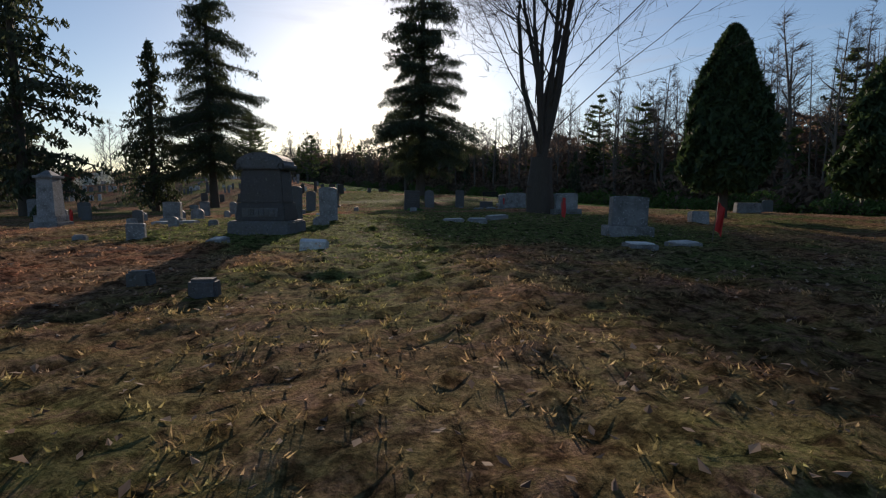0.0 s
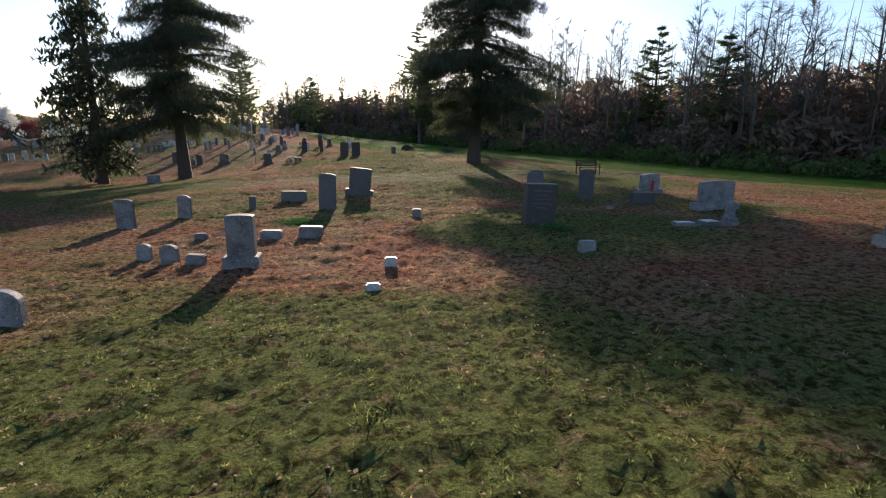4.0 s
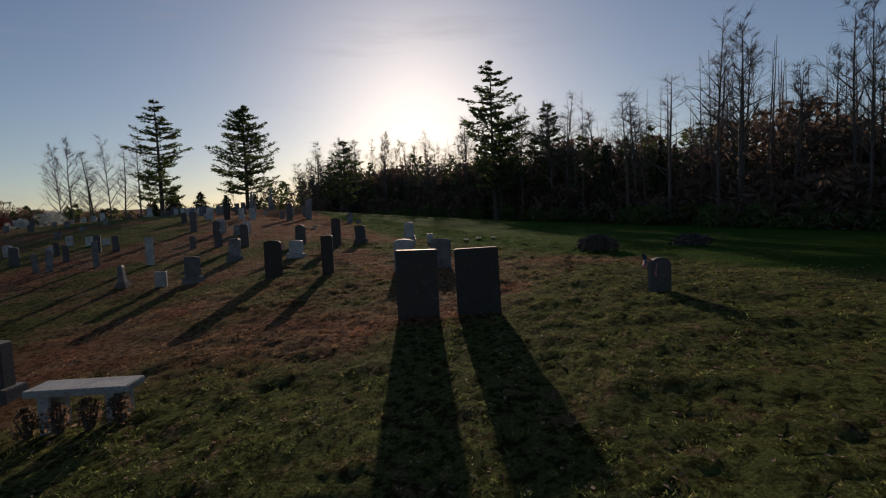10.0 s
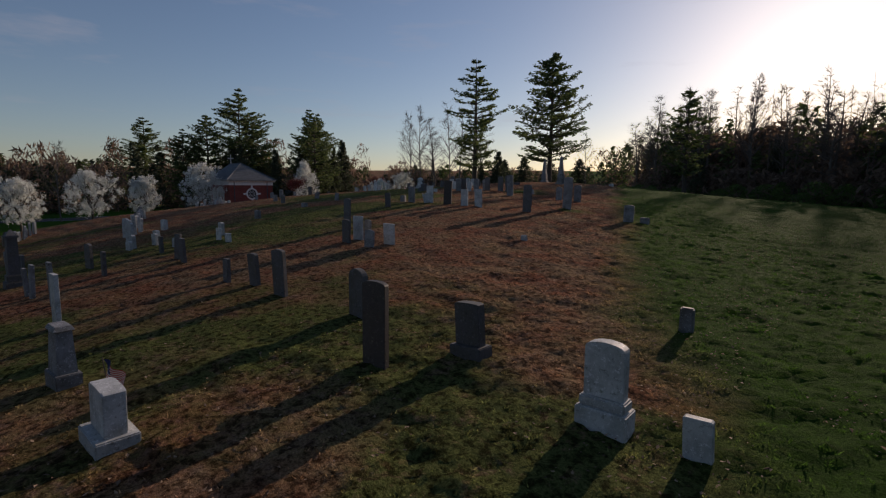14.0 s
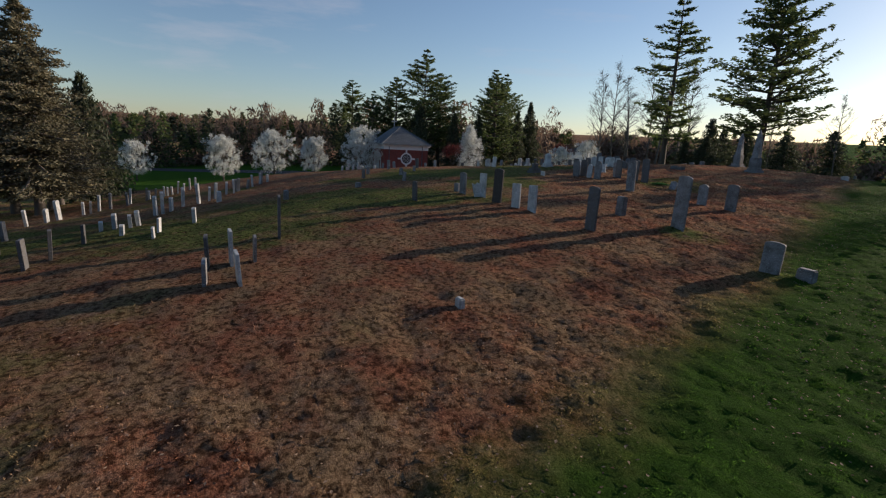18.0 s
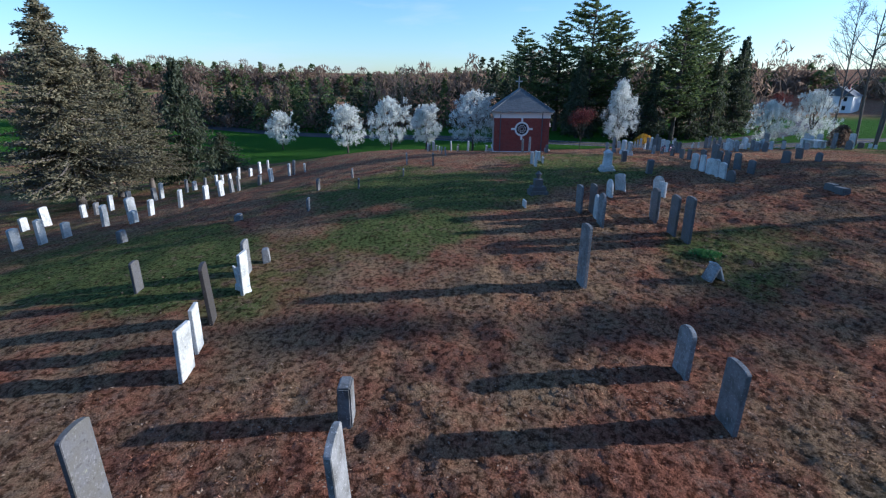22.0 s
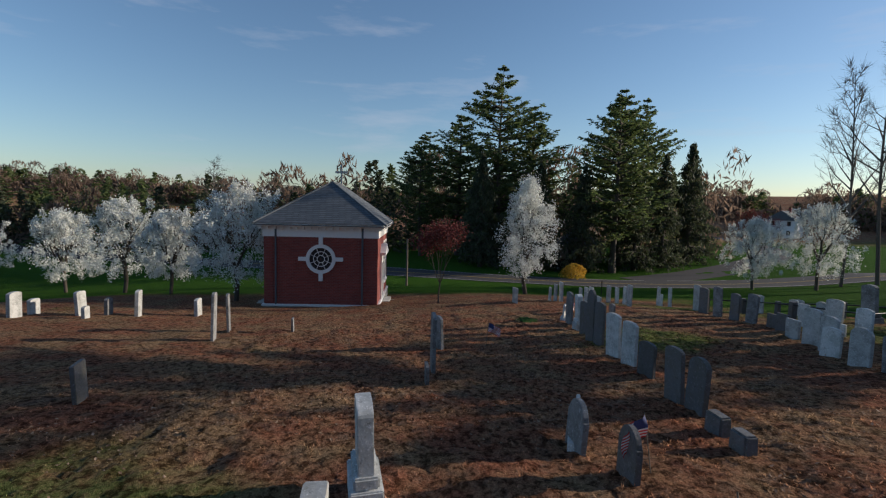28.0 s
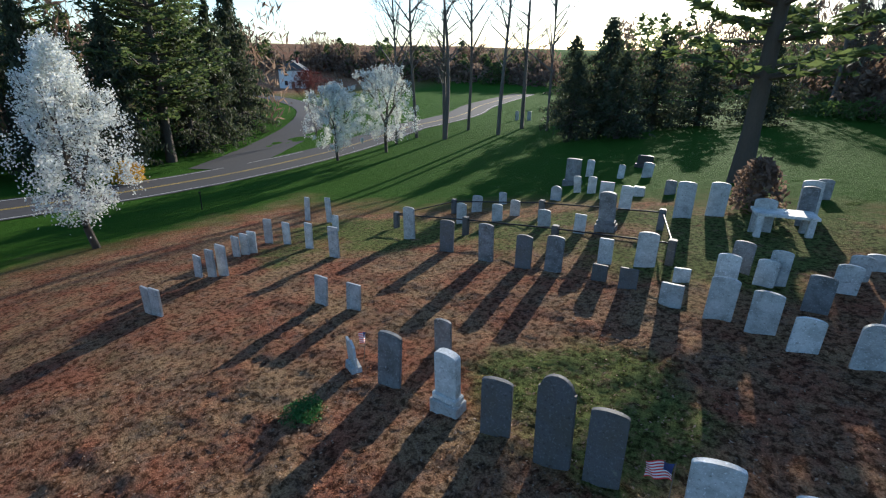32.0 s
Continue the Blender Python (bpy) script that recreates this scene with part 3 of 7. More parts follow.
def stone(kind, tone, x, y, w, h, turn=0.0, lean=0.0, side=0.0):
    """One gravestone: its width and height in metres, its turn, its lean backwards and to its side in degrees."""
    mat = COLOURS[tone]
    deep = min(0.24, 0.04 + 0.075 * w) if y > 84 else min(0.30, 0.07 + 0.09 * w) if kind in ("slab", "flat", "arch", "round", "roundw") else 0.2
    z = height(x, y)
    g = thing("gravestone", pose(x, y, z, lean, side, turn), TONE[tone] + " " + SHAPE[kind], "gravestone", "gravestones")
    if kind == "slab":
        part("slab", profile(top_outline(w, h, 0.10 * w + 0.02), deep), mat, g)
    elif kind == "flat":
        part("slab", profile([(-w / 2, -0.25), (w / 2, -0.25), (w / 2, h - 0.015), (w / 2 - 0.02, h), (-w / 2 + 0.02, h), (-w / 2, h - 0.015)], deep), mat, g)
    elif kind == "round":
        part("slab", profile(top_outline(w, h, min(0.35 * w, 0.5 * h)), deep * 1.2), mat, g)
    elif kind == "roundw":
        part("slab", profile(top_outline(w, h, 0.16 * w), 0.13), mat, g)
    elif kind == "arch":
        part("slab", profile(top_outline(w, h, 0.42 * w, 0.06 * w), deep), mat, g)
    elif kind in ("base", "roundb", "taper"):
        b = min(0.26 * h, 0.28)
        bw, bd = w * 1.28, 0.46 if w > 0.5 else 0.34
        part("base", block(-bw / 2, -bd / 2, -0.2, bw / 2, bd / 2, b * 0.92, 0.015), mat, g, "rough-hewn base")
        if kind == "roundb":
            part("plinth", block(-w * 0.58, -bd * 0.38, b * 0.92, w * 0.58, bd * 0.38, b * 1.4, 0.02), mat, g)
            die = profile(top_outline(w, h, 0.18 * w, 0, 10, b * 1.4), 0.16)
        elif kind == "taper":
            die = bmesh.new()
            frustum(die, w, 0.26, b * 0.92, w * 0.82, 0.20, h * 0.93)
            frustum(die, w * 0.95, 0.27, h * 0.93, w * 0.8, 0.2, h)
        else:
            die = profile(top_outline(w, h, 0.05 * w, 0, 8, b * 0.92), 0.24 if w > 0.5 else 0.18, 0.012)
        part("die", die, mat, g)
    elif kind == "obel":
        b = 0.3 * h
        part("base", block(-w * 0.65, -w * 0.65, -0.2, w * 0.65, w * 0.65, b * 0.5, 0.015), mat, g)
        part("plinth", block(-w * 0.5, -w * 0.5, b * 0.5, w * 0.5, w * 0.5, b, 0.015), mat, g)
        bm = bmesh.new()
        frustum(bm, w * 0.72, w * 0.72, b, w * 0.55, w * 0.55, h * 0.9)
        frustum(bm, w * 0.62, w * 0.62, h * 0.9, w * 0.3, w * 0.3, h)
        part("shaft", bm, mat, g)
    elif kind == "sqmon":
        part("base", block(-w * 0.62, -w * 0.62, -0.2, w * 0.62, w * 0.62, h * 0.10, 0.02), mat, g)
        part("plinth", block(-w * 0.5, -w * 0.5, h * 0.10, w * 0.5, w * 0.5, h * 0.22, 0.02), mat, g)
        bm = bmesh.new()
        frustum(bm, w * 0.78, w * 0.78, h * 0.22, w * 0.68, w * 0.68, h * 0.86)
        part("shaft", bm, mat, g)
        part("cornice", block(-w * 0.45, -w * 0.45, h * 0.86, w * 0.45, w * 0.45, h * 0.91, 0.02), mat, g)
        bm = bmesh.new()
        frustum(bm, w * 0.7, w * 0.7, h * 0.91, w * 0.12, w * 0.12, h)
        part("cap", bm, mat, g)
    elif kind == "die":
        part("die", block(-w / 2, -0.2, -0.2, w / 2, 0.2, h - 0.02, 0.012), mat, g)
        # the sky's reflection on the polished top, put in as a paler stone
        part("top_face", block(-w / 2 + 0.01, -0.19, h - 0.018, w / 2 - 0.01, 0.19, h, 0.006), GREY, g, "polished top coloured pale for reflected sky")
        for k in range(5):
            part("inscription_line", block(-w * (0.32, 0.22, 0.3, 0.26, 0.18)[k], -0.206, h * (0.82 - 0.1 * k), w * (0.32, 0.22, 0.3, 0.26, 0.18)[k], -0.199, h * (0.82 - 0.1 * k) + 0.03), SLATE, g)
    elif kind == "low":
        d = min(0.32, w * 0.6)
        bm = bmesh.new()
        frustum(bm, w, d, -0.2, w * 0.94, d * 0.86, h, min(0.025, h * 0.25))
        part("block", bm, mat, g)
    elif kind == "plate":
        part("granite_bed", block(-w / 2, -0.2, -0.15, w / 2, 0.2, h * 0.6 + 0.03, 0.01), GREY, g)
        part("plaque", block(-w / 2 + 0.04, -0.16, h * 0.6 + 0.025, w / 2 - 0.04, 0.16, h * 0.6 + 0.045, 0.004), MARBLE, g)
    elif kind == "wedge":
        bm = profile([(-0.22, -0.2), (0.22, -0.2), (0.22, h * 0.55), (-0.12, h), (-0.22, h * 0.8)], w, 0.012)
        bmesh.ops.rotate(bm, verts=bm.verts[:], cent=(0, 0, 0), matrix=Matrix.Rotation(math.pi / 2, 3, "Z"))
        part("block", bm, mat, g)
    elif kind == "post":
        part("post", block(-w / 2, -w / 2, -0.2, w / 2, w / 2, h, 0.012), mat, g)
    return g


# ---- trees ----
FAR_ROWS = {"w": ([], []), "g": ([], []), "d": ([], []), "k": ([], [])}


def far_stone(tone, x, y, w, h, turn, lean):
    """A stone of the far rows: gathered with its like."""
    vs, fs = FAR_ROWS[tone]
    m = pose(x, y, height(x, y), lean, 0, turn)
    pts = top_outline(w, h, 0.10 * w + 0.02, 0, 6)
    n, k, d = len(pts), len(vs), 0.05 + 0.04 * w
    vs += [tuple(m @ Vector((a, -d, b))) for a, b in pts] + [tuple(m @ Vector((a, d, b))) for a, b in pts]
    fs += [tuple(range(k, k + n)), tuple(range(k + 2 * n - 1, k + n - 1, -1))] + [(k + (i + 1) % n, k + i, k + n + i, k + n + (i + 1) % n) for i in range(n)]


def limb(vs, fs, p, q, r0, r1, n=5):
    """A tapered length of trunk or branch."""
    p, q = Vector(p), Vector(q)
    d = (q - p).normalized()
    a = d.orthogonal().normalized()
    b = d.cross(a)
    k = len(vs)
    for c, r in ((p, r0), (q, r1)):
        for i in range(n):
            t = 2 * math.pi * i / n
            vs.append(tuple(c + (a * math.cos(t) + b * math.sin(t)) * r))
    for i in range(n):
        j = (i + 1) % n
        fs.append((k + i, k + j, k + n + j, k + n + i))


def chips(rng, centres, size, flat=0.5, droop=0.0, long=1.6, thin=0.34):
    """Small leaf-like pieces round the given points."""
    vs, fs = [], []
    for c in centres:
        u = Vector((rng.uniform(-1, 1), rng.uniform(-1, 1), rng.uniform(-1, 1) * flat - droop)).normalized()
        v = u.orthogonal().normalized()
        v = (v * math.cos(t := rng.uniform(0, 6.3)) + u.cross(v) * math.sin(t))
        s = size * rng.uniform(0.6, 1.3)
        c, k = Vector(c), len(vs)
        vs += [tuple(c - u * s * long * 0.5), tuple(c + v * s * thin), tuple(c + u * s * long * 0.5), tuple(c - v * s * thin)]
        fs.append((k, k + 1, k + 2, k + 3))
    return vs, fs


def tree_meshes(kind, h, r, rng, dense=1.0, clear=None):
    """Trunk with limbs, and crown, of one tree."""
    vs, fs, cs = [], [], []
    if kind in ("pine", "spruce", "thin"):
        bare = clear or {"pine": 0.20, "spruce": 0.07, "thin": 0.14}[kind]
        rt = h * (0.0115 if h > 26 else 0.016) + 0.05
        n = 9
        bend = [rng.uniform(-0.012, 0.012) * h for _ in range(2)]
        at = lambda f: Vector((bend[0] * math.sin(f * 3), bend[1] * math.sin(f * 2.4), f * h))
        for i in range(n):
            f0, f1 = i / n, (i + 1) / n
            limb(vs, fs, at(f0) - Vector((0, 0, 0.3 if i == 0 else 0)), at(f1), rt * (1 - f0) ** 0.8 * (1.35 if i == 0 else 1) + 0.015, rt * (1 - f1) ** 0.8 + 0.015, 7)
        tiers = int((17 if kind == "pine" else 30 if dense > 2.9 else 26) * (0.7 + 0.3 * dense))
        for i in range(tiers):
            f = bare + (1 - bare) * (i + rng.uniform(-0.25, 0.25)) / tiers
            f = min(max(f, bare), 0.985)
            g = (f - bare) / (1 - bare)
            if kind == "pine":
                reach = r * (0.62 + 0.38 * math.sin(g * 2.2 + 0.5)) * (1 - g ** 3) + 0.3
            else:
                reach = r * (1 - g) ** 0.85 * (1.0 if g > 0.08 else 0.8) + 0.15
            for j in range(rng.randint(4, 6)):
                a = rng.uniform(0, 6.283)
                l = reach * rng.uniform(0.45, 1.12)
                up = rng.uniform(0.02, 0.30) if kind == "pine" else rng.uniform(-0.35, 0.02)
                p0 = at(f)
                d = Vector((math.cos(a), math.sin(a), up)).normalized()
                p1 = p0 + d * l * 0.6
                p2 = p0 + d * l + Vector((0, 0, l * (0.10 if kind == "pine" else 0.06 - 0.12 * (kind == "spruce"))))
                br = 0.012 * l + 0.012
                limb(vs, fs, p0, p1, br * 1.6, br, 4)
                limb(vs, fs, p1, p2, br, 0.006, 3)
                m = int((4 + l * 5.5) * dense * (0.6 if kind == "thin" else 6.5 if dense > 2.9 and kind == "spruce" else 1))
                for k in range(m):
                    s = rng.uniform(0.18 if kind != "pine" else 0.35, 1.03)
                    q = p0.lerp(p1, s / 0.6) if s < 0.6 else p1.lerp(p2, (s - 0.6) / 0.4)
                    side = 0.30 * l * (1.15 - s) + 0.12
                    cs.append(q + Vector((rng.gauss(0, side * 0.55), rng.gauss(0, side * 0.55), rng.gauss(0, 0.08) - (rng.random() ** 2 * 0.5 if kind == "spruce" else 0))))
        crown = chips(rng, cs, (0.44 if kind == "pine" else 0.40) * (h / 18) ** 0.35 * (1.5 / (0.5 + dense)) ** 0.6, 0.35 if kind == "pine" else 0.6, 0.9 if kind == "spruce" else 0.0, 2.0)
        if kind == "spruce" and dense > 2.9:
            low = [c for c in cs if c.z < 0.42 * h]
            crown = chips(rng, [c for c in cs if c.z >= 0.42 * h][::2], 0.17, 0.8, 1.0, 2.7, 0.24)
            fine = chips(rng, [c + Vector((rng.gauss(0, 0.06), rng.gauss(0, 0.06), rng.gauss(-0.05, 0.09))) for c in low for _ in range(3)], 0.10, 0.8, 1.1, 3.3, 0.13)
            k = len(crown[0])
            crown = crown[0] + fine[0], crown[1] + [tuple(i + k for i in f) for f in fine[1]]
    elif kind == "cedar":
        limb(vs, fs, (0, 0, -0.2), (0, 0, h * 0.9), 0.16, 0.03, 7)
        for _ in range(40):
            f = rng.uniform(0.12, 0.9)
            a = rng.uniform(0, 6.283)
            l = r * 0.7 * (1 - f)
            limb(vs, fs, (0, 0, f * h), (l * math.cos(a), l * math.sin(a), f * h + l * 0.9), 0.03, 0.01, 3)
        for _ in range(int(20000 * dense)):
            f = rng.random() ** 0.8
            a = rng.uniform(0, 6.283)
            rad = r * min(1.0, 1.25 * (1 - f) ** 0.62) * (0.55 + 0.45 * min(1, f * 6 + 0.15)) * (1 + 0.14 * math.sin(a * 3 + f * 9) + 0.10 * math.sin(a * 7 - f * 31)) * (0.55 + 0.45 * rng.random() ** 0.4)
            cs.append((rad * math.cos(a), rad * math.sin(a), h * (0.15 + 0.85 * f)))
        crown = chips(rng, cs, 0.17, 1.6, 0.0, 1.8)
    elif kind == "bare":
        # a forest tree: one or two upright stems, rising side branches, fine twigs
        tv, tf = [], []
        for stem in range(rng.choice((1, 1, 2))):
            hh = h * (1 if stem == 0 else rng.uniform(0.75, 0.95))
            ox, oy = (0, 0) if stem == 0 else (rng.uniform(-1, 1) * r * 0.3, rng.uniform(-1, 1) * r * 0.3)
            bx, by, ph = rng.uniform(-0.03, 0.03) * h, rng.uniform(-0.03, 0.03) * h, rng.uniform(0, 3)
            at = lambda f: Vector((ox * f + bx * math.sin(ph + 4 * f) - bx * math.sin(ph), oy * f + by * math.sin(ph + 3 * f) - by * math.sin(ph), f * hh))
            rt = 0.0095 * h
            for i in range(9):
                f0, f1 = i / 9, (i + 1) / 9
                limb(vs, fs, at(f0) - Vector((0, 0, 0.3 if i == 0 else 0)), at(f1), rt * (1 - f0) ** 0.8 + 0.01, rt * (1 - f1) ** 0.8 + 0.01, 6)
            for i in range(24):
                f = 0.30 + 0.68 * (i + rng.random()) / 24
                g, az = (f - 0.30) / 0.70, rng.uniform(0, 6.283)
                l = r * (0.55 + 0.6 * math.sin(math.pi * min(1, g + 0.2))) * (1 - 0.72 * g) * rng.uniform(0.6, 1.2)
                p0 = at(f)
                d = Vector((math.cos(az), math.sin(az), rng.uniform(0.55, 1.3))).normalized()
                p1 = p0 + d * l * 0.55
                p2 = p1 + (d + Vector((rng.gauss(0, 0.2), rng.gauss(0, 0.2), 0.25))).normalized() * l * 0.55
                br = 0.010 * l + 0.010
                limb(vs, fs, p0, p1, br * 1.7, br, 4)
                limb(vs, fs, p1, p2, br, 0.007, 3)
                for _ in range(5):
                    s = rng.uniform(0.25, 1)
                    q = p0.lerp(p1, s * 2) if s < 0.5 else p1.lerp(p2, s * 2 - 1)
                    e = (d + Vector((rng.gauss(0, 0.6), rng.gauss(0, 0.6), rng.gauss(0.1, 0.4)))).normalized()
                    q2 = q + e * l * rng.uniform(0.25, 0.5)
                    limb(vs, fs, q, q2, 0.011, 0.005, 3)
                    for _ in range(10):
                        c = q.lerp(q2, rng.uniform(0.2, 1))
                        t = c + (e + Vector((rng.gauss(0, 0.7), rng.gauss(0, 0.7), rng.gauss(0.1, 0.5)))) * rng.uniform(0.3, 0.75) * (h / 18)
                        o = (t - c).orthogonal().normalized() * 0.014
                        k = len(tv)
                        tv += [tuple(c - o), tuple(c + o), tuple(t)]
                        tf.append((k, k + 1, k + 2))
        crown = tv, tf
    else:
        ends = []

        def grow(p, d, l, rad, depth):
            q = p + d * l
            mid = p.lerp(q, 0.5) + Vector((rng.gauss(0, 1), rng.gauss(0, 1), rng.gauss(0, 0.5))) * l * 0.05
            n = 7 if depth == 0 else 5 if depth < 2 else 3
            limb(vs, fs, p, mid, rad, rad * 0.86, n)
            limb(vs, fs, mid, q, rad * 0.86, rad * 0.70, n)
            if depth >= top:
                ends.append((mid, q))
                return
            if depth >= top - 2:
                ends.append((p.lerp(q, 0.3), q))
            kids = rng.randint(*((8, 8) if kind == "maple" and depth == 0 else (3, 5) if depth == 0 else (3, 5) if kind == "maple" and depth < 4 else (2, 3)))
            for i in range(kids):
                w = spread_ * rng.uniform(0.5, 1.15) * (0.55 if i == 0 and depth else 1)
                if kind == "maple":
                    w = rng.uniform(0.10, 0.30) if depth == 0 else rng.uniform(0.08, 0.16) if i == 0 else rng.uniform(0.45, 0.95)
                a = 6.283 * (i + rng.uniform(-0.3, 0.3)) / kids
                o = d.orthogonal().normalized()
                e = (d * math.cos(w) + (o * math.cos(a) + d.cross(o) * math.sin(a)) * math.sin(w))
                e = (e + Vector((0, 0, lift))).normalized()
                grow(q if i < 2 or depth == 0 else p.lerp(q, rng.uniform(0.12 if kind == "maple" else 0.5, 0.95)), e, l * (rng.uniform(0.62, 0.86) if kind != "maple" else 2.3 * rng.uniform(0.8, 1.1) if depth == 0 else rng.uniform(0.68, 0.9) if i == 0 else rng.uniform(0.4, 0.75)), (0.48 if kind == "maple" and i else 1) * rad * 0.70 * rng.uniform(0.75, 1.0) * (0.62 if kids > 7 else 1 if kind == "maple" else 0.68 if kids > 3 else 1), depth + 1)

        top, spread_, lift = {"bare": (5, 0.42, 0.20), "maple": (5, 0.40, 0.05), "pear": (4, 0.55, 0.22), "red": (5, 0.5, 0.2), "sapling": (4, 0.38, 0.22)}[kind]
        lead = {"bare": 0.24, "maple": 0.12, "pear": 0.20, "red": 0.2, "sapling": 0.34}[kind]
        grow(Vector((0, 0, -0.2)), Vector((rng.gauss(0, 0.03), rng.gauss(0, 0.03), 1)).normalized(), h * lead + 0.2, {"maple": 0.030, "pear": 0.02}.get(kind, 0.011) * h, 0)
        # bring the tree to its height and breadth
        hi = max(v[2] for v in vs)
        wd = max(math.hypot(v[0], v[1]) for v in vs)
        fz, fr = h / hi, r / wd
        wide = (lambda z: 1.0) if kind == "maple" else lambda z: 1 + (fr - 1) * min(1.0, max(0.0, z / hi - 0.06) / 0.3)
        fix = lambda v: (v[0] * wide(v[2]), v[1] * wide(v[2]), v[2] * fz)
        vs = [fix(v) for v in vs]
        ends = [(Vector(fix(a)), Vector(fix(b))) for a, b in ends]
        if kind == "pear":
            # blossom in clumps along upright boughs, narrowing to the top
            lobe = rng.uniform(0, 6.283)
            for _ in range(190):
                f, a = rng.random() ** 0.9, rng.uniform(0, 6.283)
                reach = r * 1.15 * math.sin(math.pi * (0.09 + 0.88 * f) ** 0.85) ** 0.85 * (0.86 + 0.2 * math.sin(3 * a + lobe) * math.sin(7 * f + lobe))
                if clear:
                    reach *= 0.55 + 0.6 * abs(math.sin(8.5 * f + 0.8 * math.sin(a + lobe))) * (1 - 0.4 * f)
                q = reach * rng.random() ** 0.42
                c = Vector((q * math.cos(a), q * math.sin(a), h * (0.19 + 0.77 * f)))
                size = rng.uniform(0.45, 1.15) * h * 0.024
                for _ in range(int(40 * dense)):
                    cs.append(c + Vector((rng.gauss(0, size), rng.gauss(0, size), rng.gauss(0, size * 1.35))))
            for _ in range(int(2500 * dense)):
                a, b = rng.choice(ends)
                cs.append(a.lerp(b, rng.uniform(0, 1.2)) + Vector((rng.gauss(0, 0.08), rng.gauss(0, 0.08), rng.gauss(0, 0.1))))
            crown = chips(rng, cs, 0.165 / dense ** 0.5, 1.0, 0.0, 1.1)
        else:
            m = {"bare": 11, "maple": 2, "red": 5, "sapling": 5}[kind]
            tv, tf = [], []
            for a, b in ends:
                for _ in range(m):
                    q = a.lerp(b, rng.uniform(0.2, 1.0))
                    d = (b - a).normalized() * 0.6 + Vector((rng.gauss(0, 0.4), rng.gauss(0, 0.4), rng.gauss(0.35, 0.35)))
                    e = q + d * (0.045 if kind == "maple" else 0.085) * h * rng.uniform(0.5, 1.2)
                    o = (e - q).orthogonal().normalized() * (0.0006 if kind == "maple" else 0.0007) * (h + 3)
                    k = len(tv)
                    tv += [tuple(q - o), tuple(q + o), tuple(e)]
                    tf.append((k, k + 1, k + 2))
                    if kind == "red":
                        cs.append(q + d * 0.3)
            if kind == "red":
                cv, cf = chips(rng, [c + Vector((rng.gauss(0, 0.2), rng.gauss(0, 0.2), rng.gauss(0, 0.2))) for c in cs for _ in range(3)], 0.10, 1.0, 0, 1.4)
                crown = cv, cf
                k = len(vs)
                vs += tv
                fs += [tuple(i + k for i in f) for f in tf]
            else:
                crown = tv, tf
    return mesh_of("trunk", vs, fs, True), mesh_of("crown", *crown)


TREE_NAMES = {"pine": ("pine_tree", "dark-green pine with ragged tiers", NEEDLES, BARK), "spruce": ("spruce_tree", "dark spruce with drooping branches", SPRUCE, BARK),
              "thin": ("conifer_tree", "thinly needled brownish conifer", LARCH, BARK_GREY), "cedar": ("cedar_tree", "dense dark cone-shaped cedar", CEDAR, BARK),
              "pear": ("pear_tree", "pear tree covered in white blossom", BLOSSOM, BARK), "bare": ("bare_tree", "leafless grey-brown tree", BARK_GREY, BARK_GREY),
              "maple": ("maple_tree", "great leafless maple with several stems", BARK, BARK), "red": ("budding_tree", "small tree with dark red buds", RED_BUDS, BARK), "sapling": ("bare_tree", "slim leafless tree with upright branches", BARK_GREY, BARK_GREY)}
PROTOS = {}


def tree(kind, x, y, h, r, seed=0, dense=1.0, turn=0.0, where="", share=None, lean=0.0, clear=None):
    """One tree; with share, trees of the same name take the same meshes, scaled."""
    name, label, leaf, bark = TREE_NAMES[kind]
    group = {"pear": "blossoming pear trees", "bare": "leafless trees"}.get(kind, "evergreen trees" if kind in ("pine", "spruce", "thin", "cedar") else "")
    z = height(x, y)
    if share is not None and (kind, share) in PROTOS:
        src, h0, r0 = PROTOS[kind, share]
        t = copy_thing(src, pose(x, y, z, 0, lean, turn))
        t.scale = (r / r0, r / r0, h / h0)
        return tagged(t, label + (" " + where if where else ""))
    t = thing(name, pose(x, y, z, 0, lean, turn), label + (" " + where if where else ""), "tree", group)
    trunk, crown = tree_meshes(kind, h, r, random.Random(seed), dense, clear)
    part("trunk", trunk, bark, t)
    part("crown", crown, leaf, t)
    if share is not None:
        PROTOS[kind, share] = (t, h, r)
    return t



# gravestones: the south plots
stone("slab", "g", -4.92, 16.27, 0.48, 0.97, 2, 0.6, -0.7)
stone("slab", "d", -5.82, 16.27, 0.36, 1.01, 3, 1.2, 0.7)
stone("round", "g", -4.89, 14.98, 0.39, 0.23, 9, -1.2, 0.1)
stone("low", "g", -10.05, 16.10, 0.26, 0.27, -1, -1.0, -0.3)
stone("round", "g", -9.07, 16.28, 0.25, 0.27, 3, 0.5, 0.8)
stone("low", "g", -7.85, 15.87, 0.25, 0.17, 13, 1.1, -2.6)
stone("base", "g", 2.86, 20.13, 0.79, 0.75, 3, -0.8, -0.8)
stone("plate", "w", -0.22, 16.68, 0.57, 0.12, 8, -0.3, -3.1)
stone("plate", "w", -1.60, 15.01, 0.50, 0.12, 3, -0.4, -1.9)
stone("plate", "w", -0.98, 15.13, 0.47, 0.12, -2, -0.8, -0.0)
stone("base", "g", 4.12, 27.81, 0.79, 0.88, 0, 0.1, 2.9)
stone("slab", "d", -22.07, 33.03, 0.57, 0.82, -2, -1.0, -0.4)
stone("slab", "g", -15.54, 21.46, 0.39, 0.63, 7, -0.9, 2.3)
stone("round", "g", -14.60, 25.06, 0.44, 0.44, -4, -1.3, -0.1)
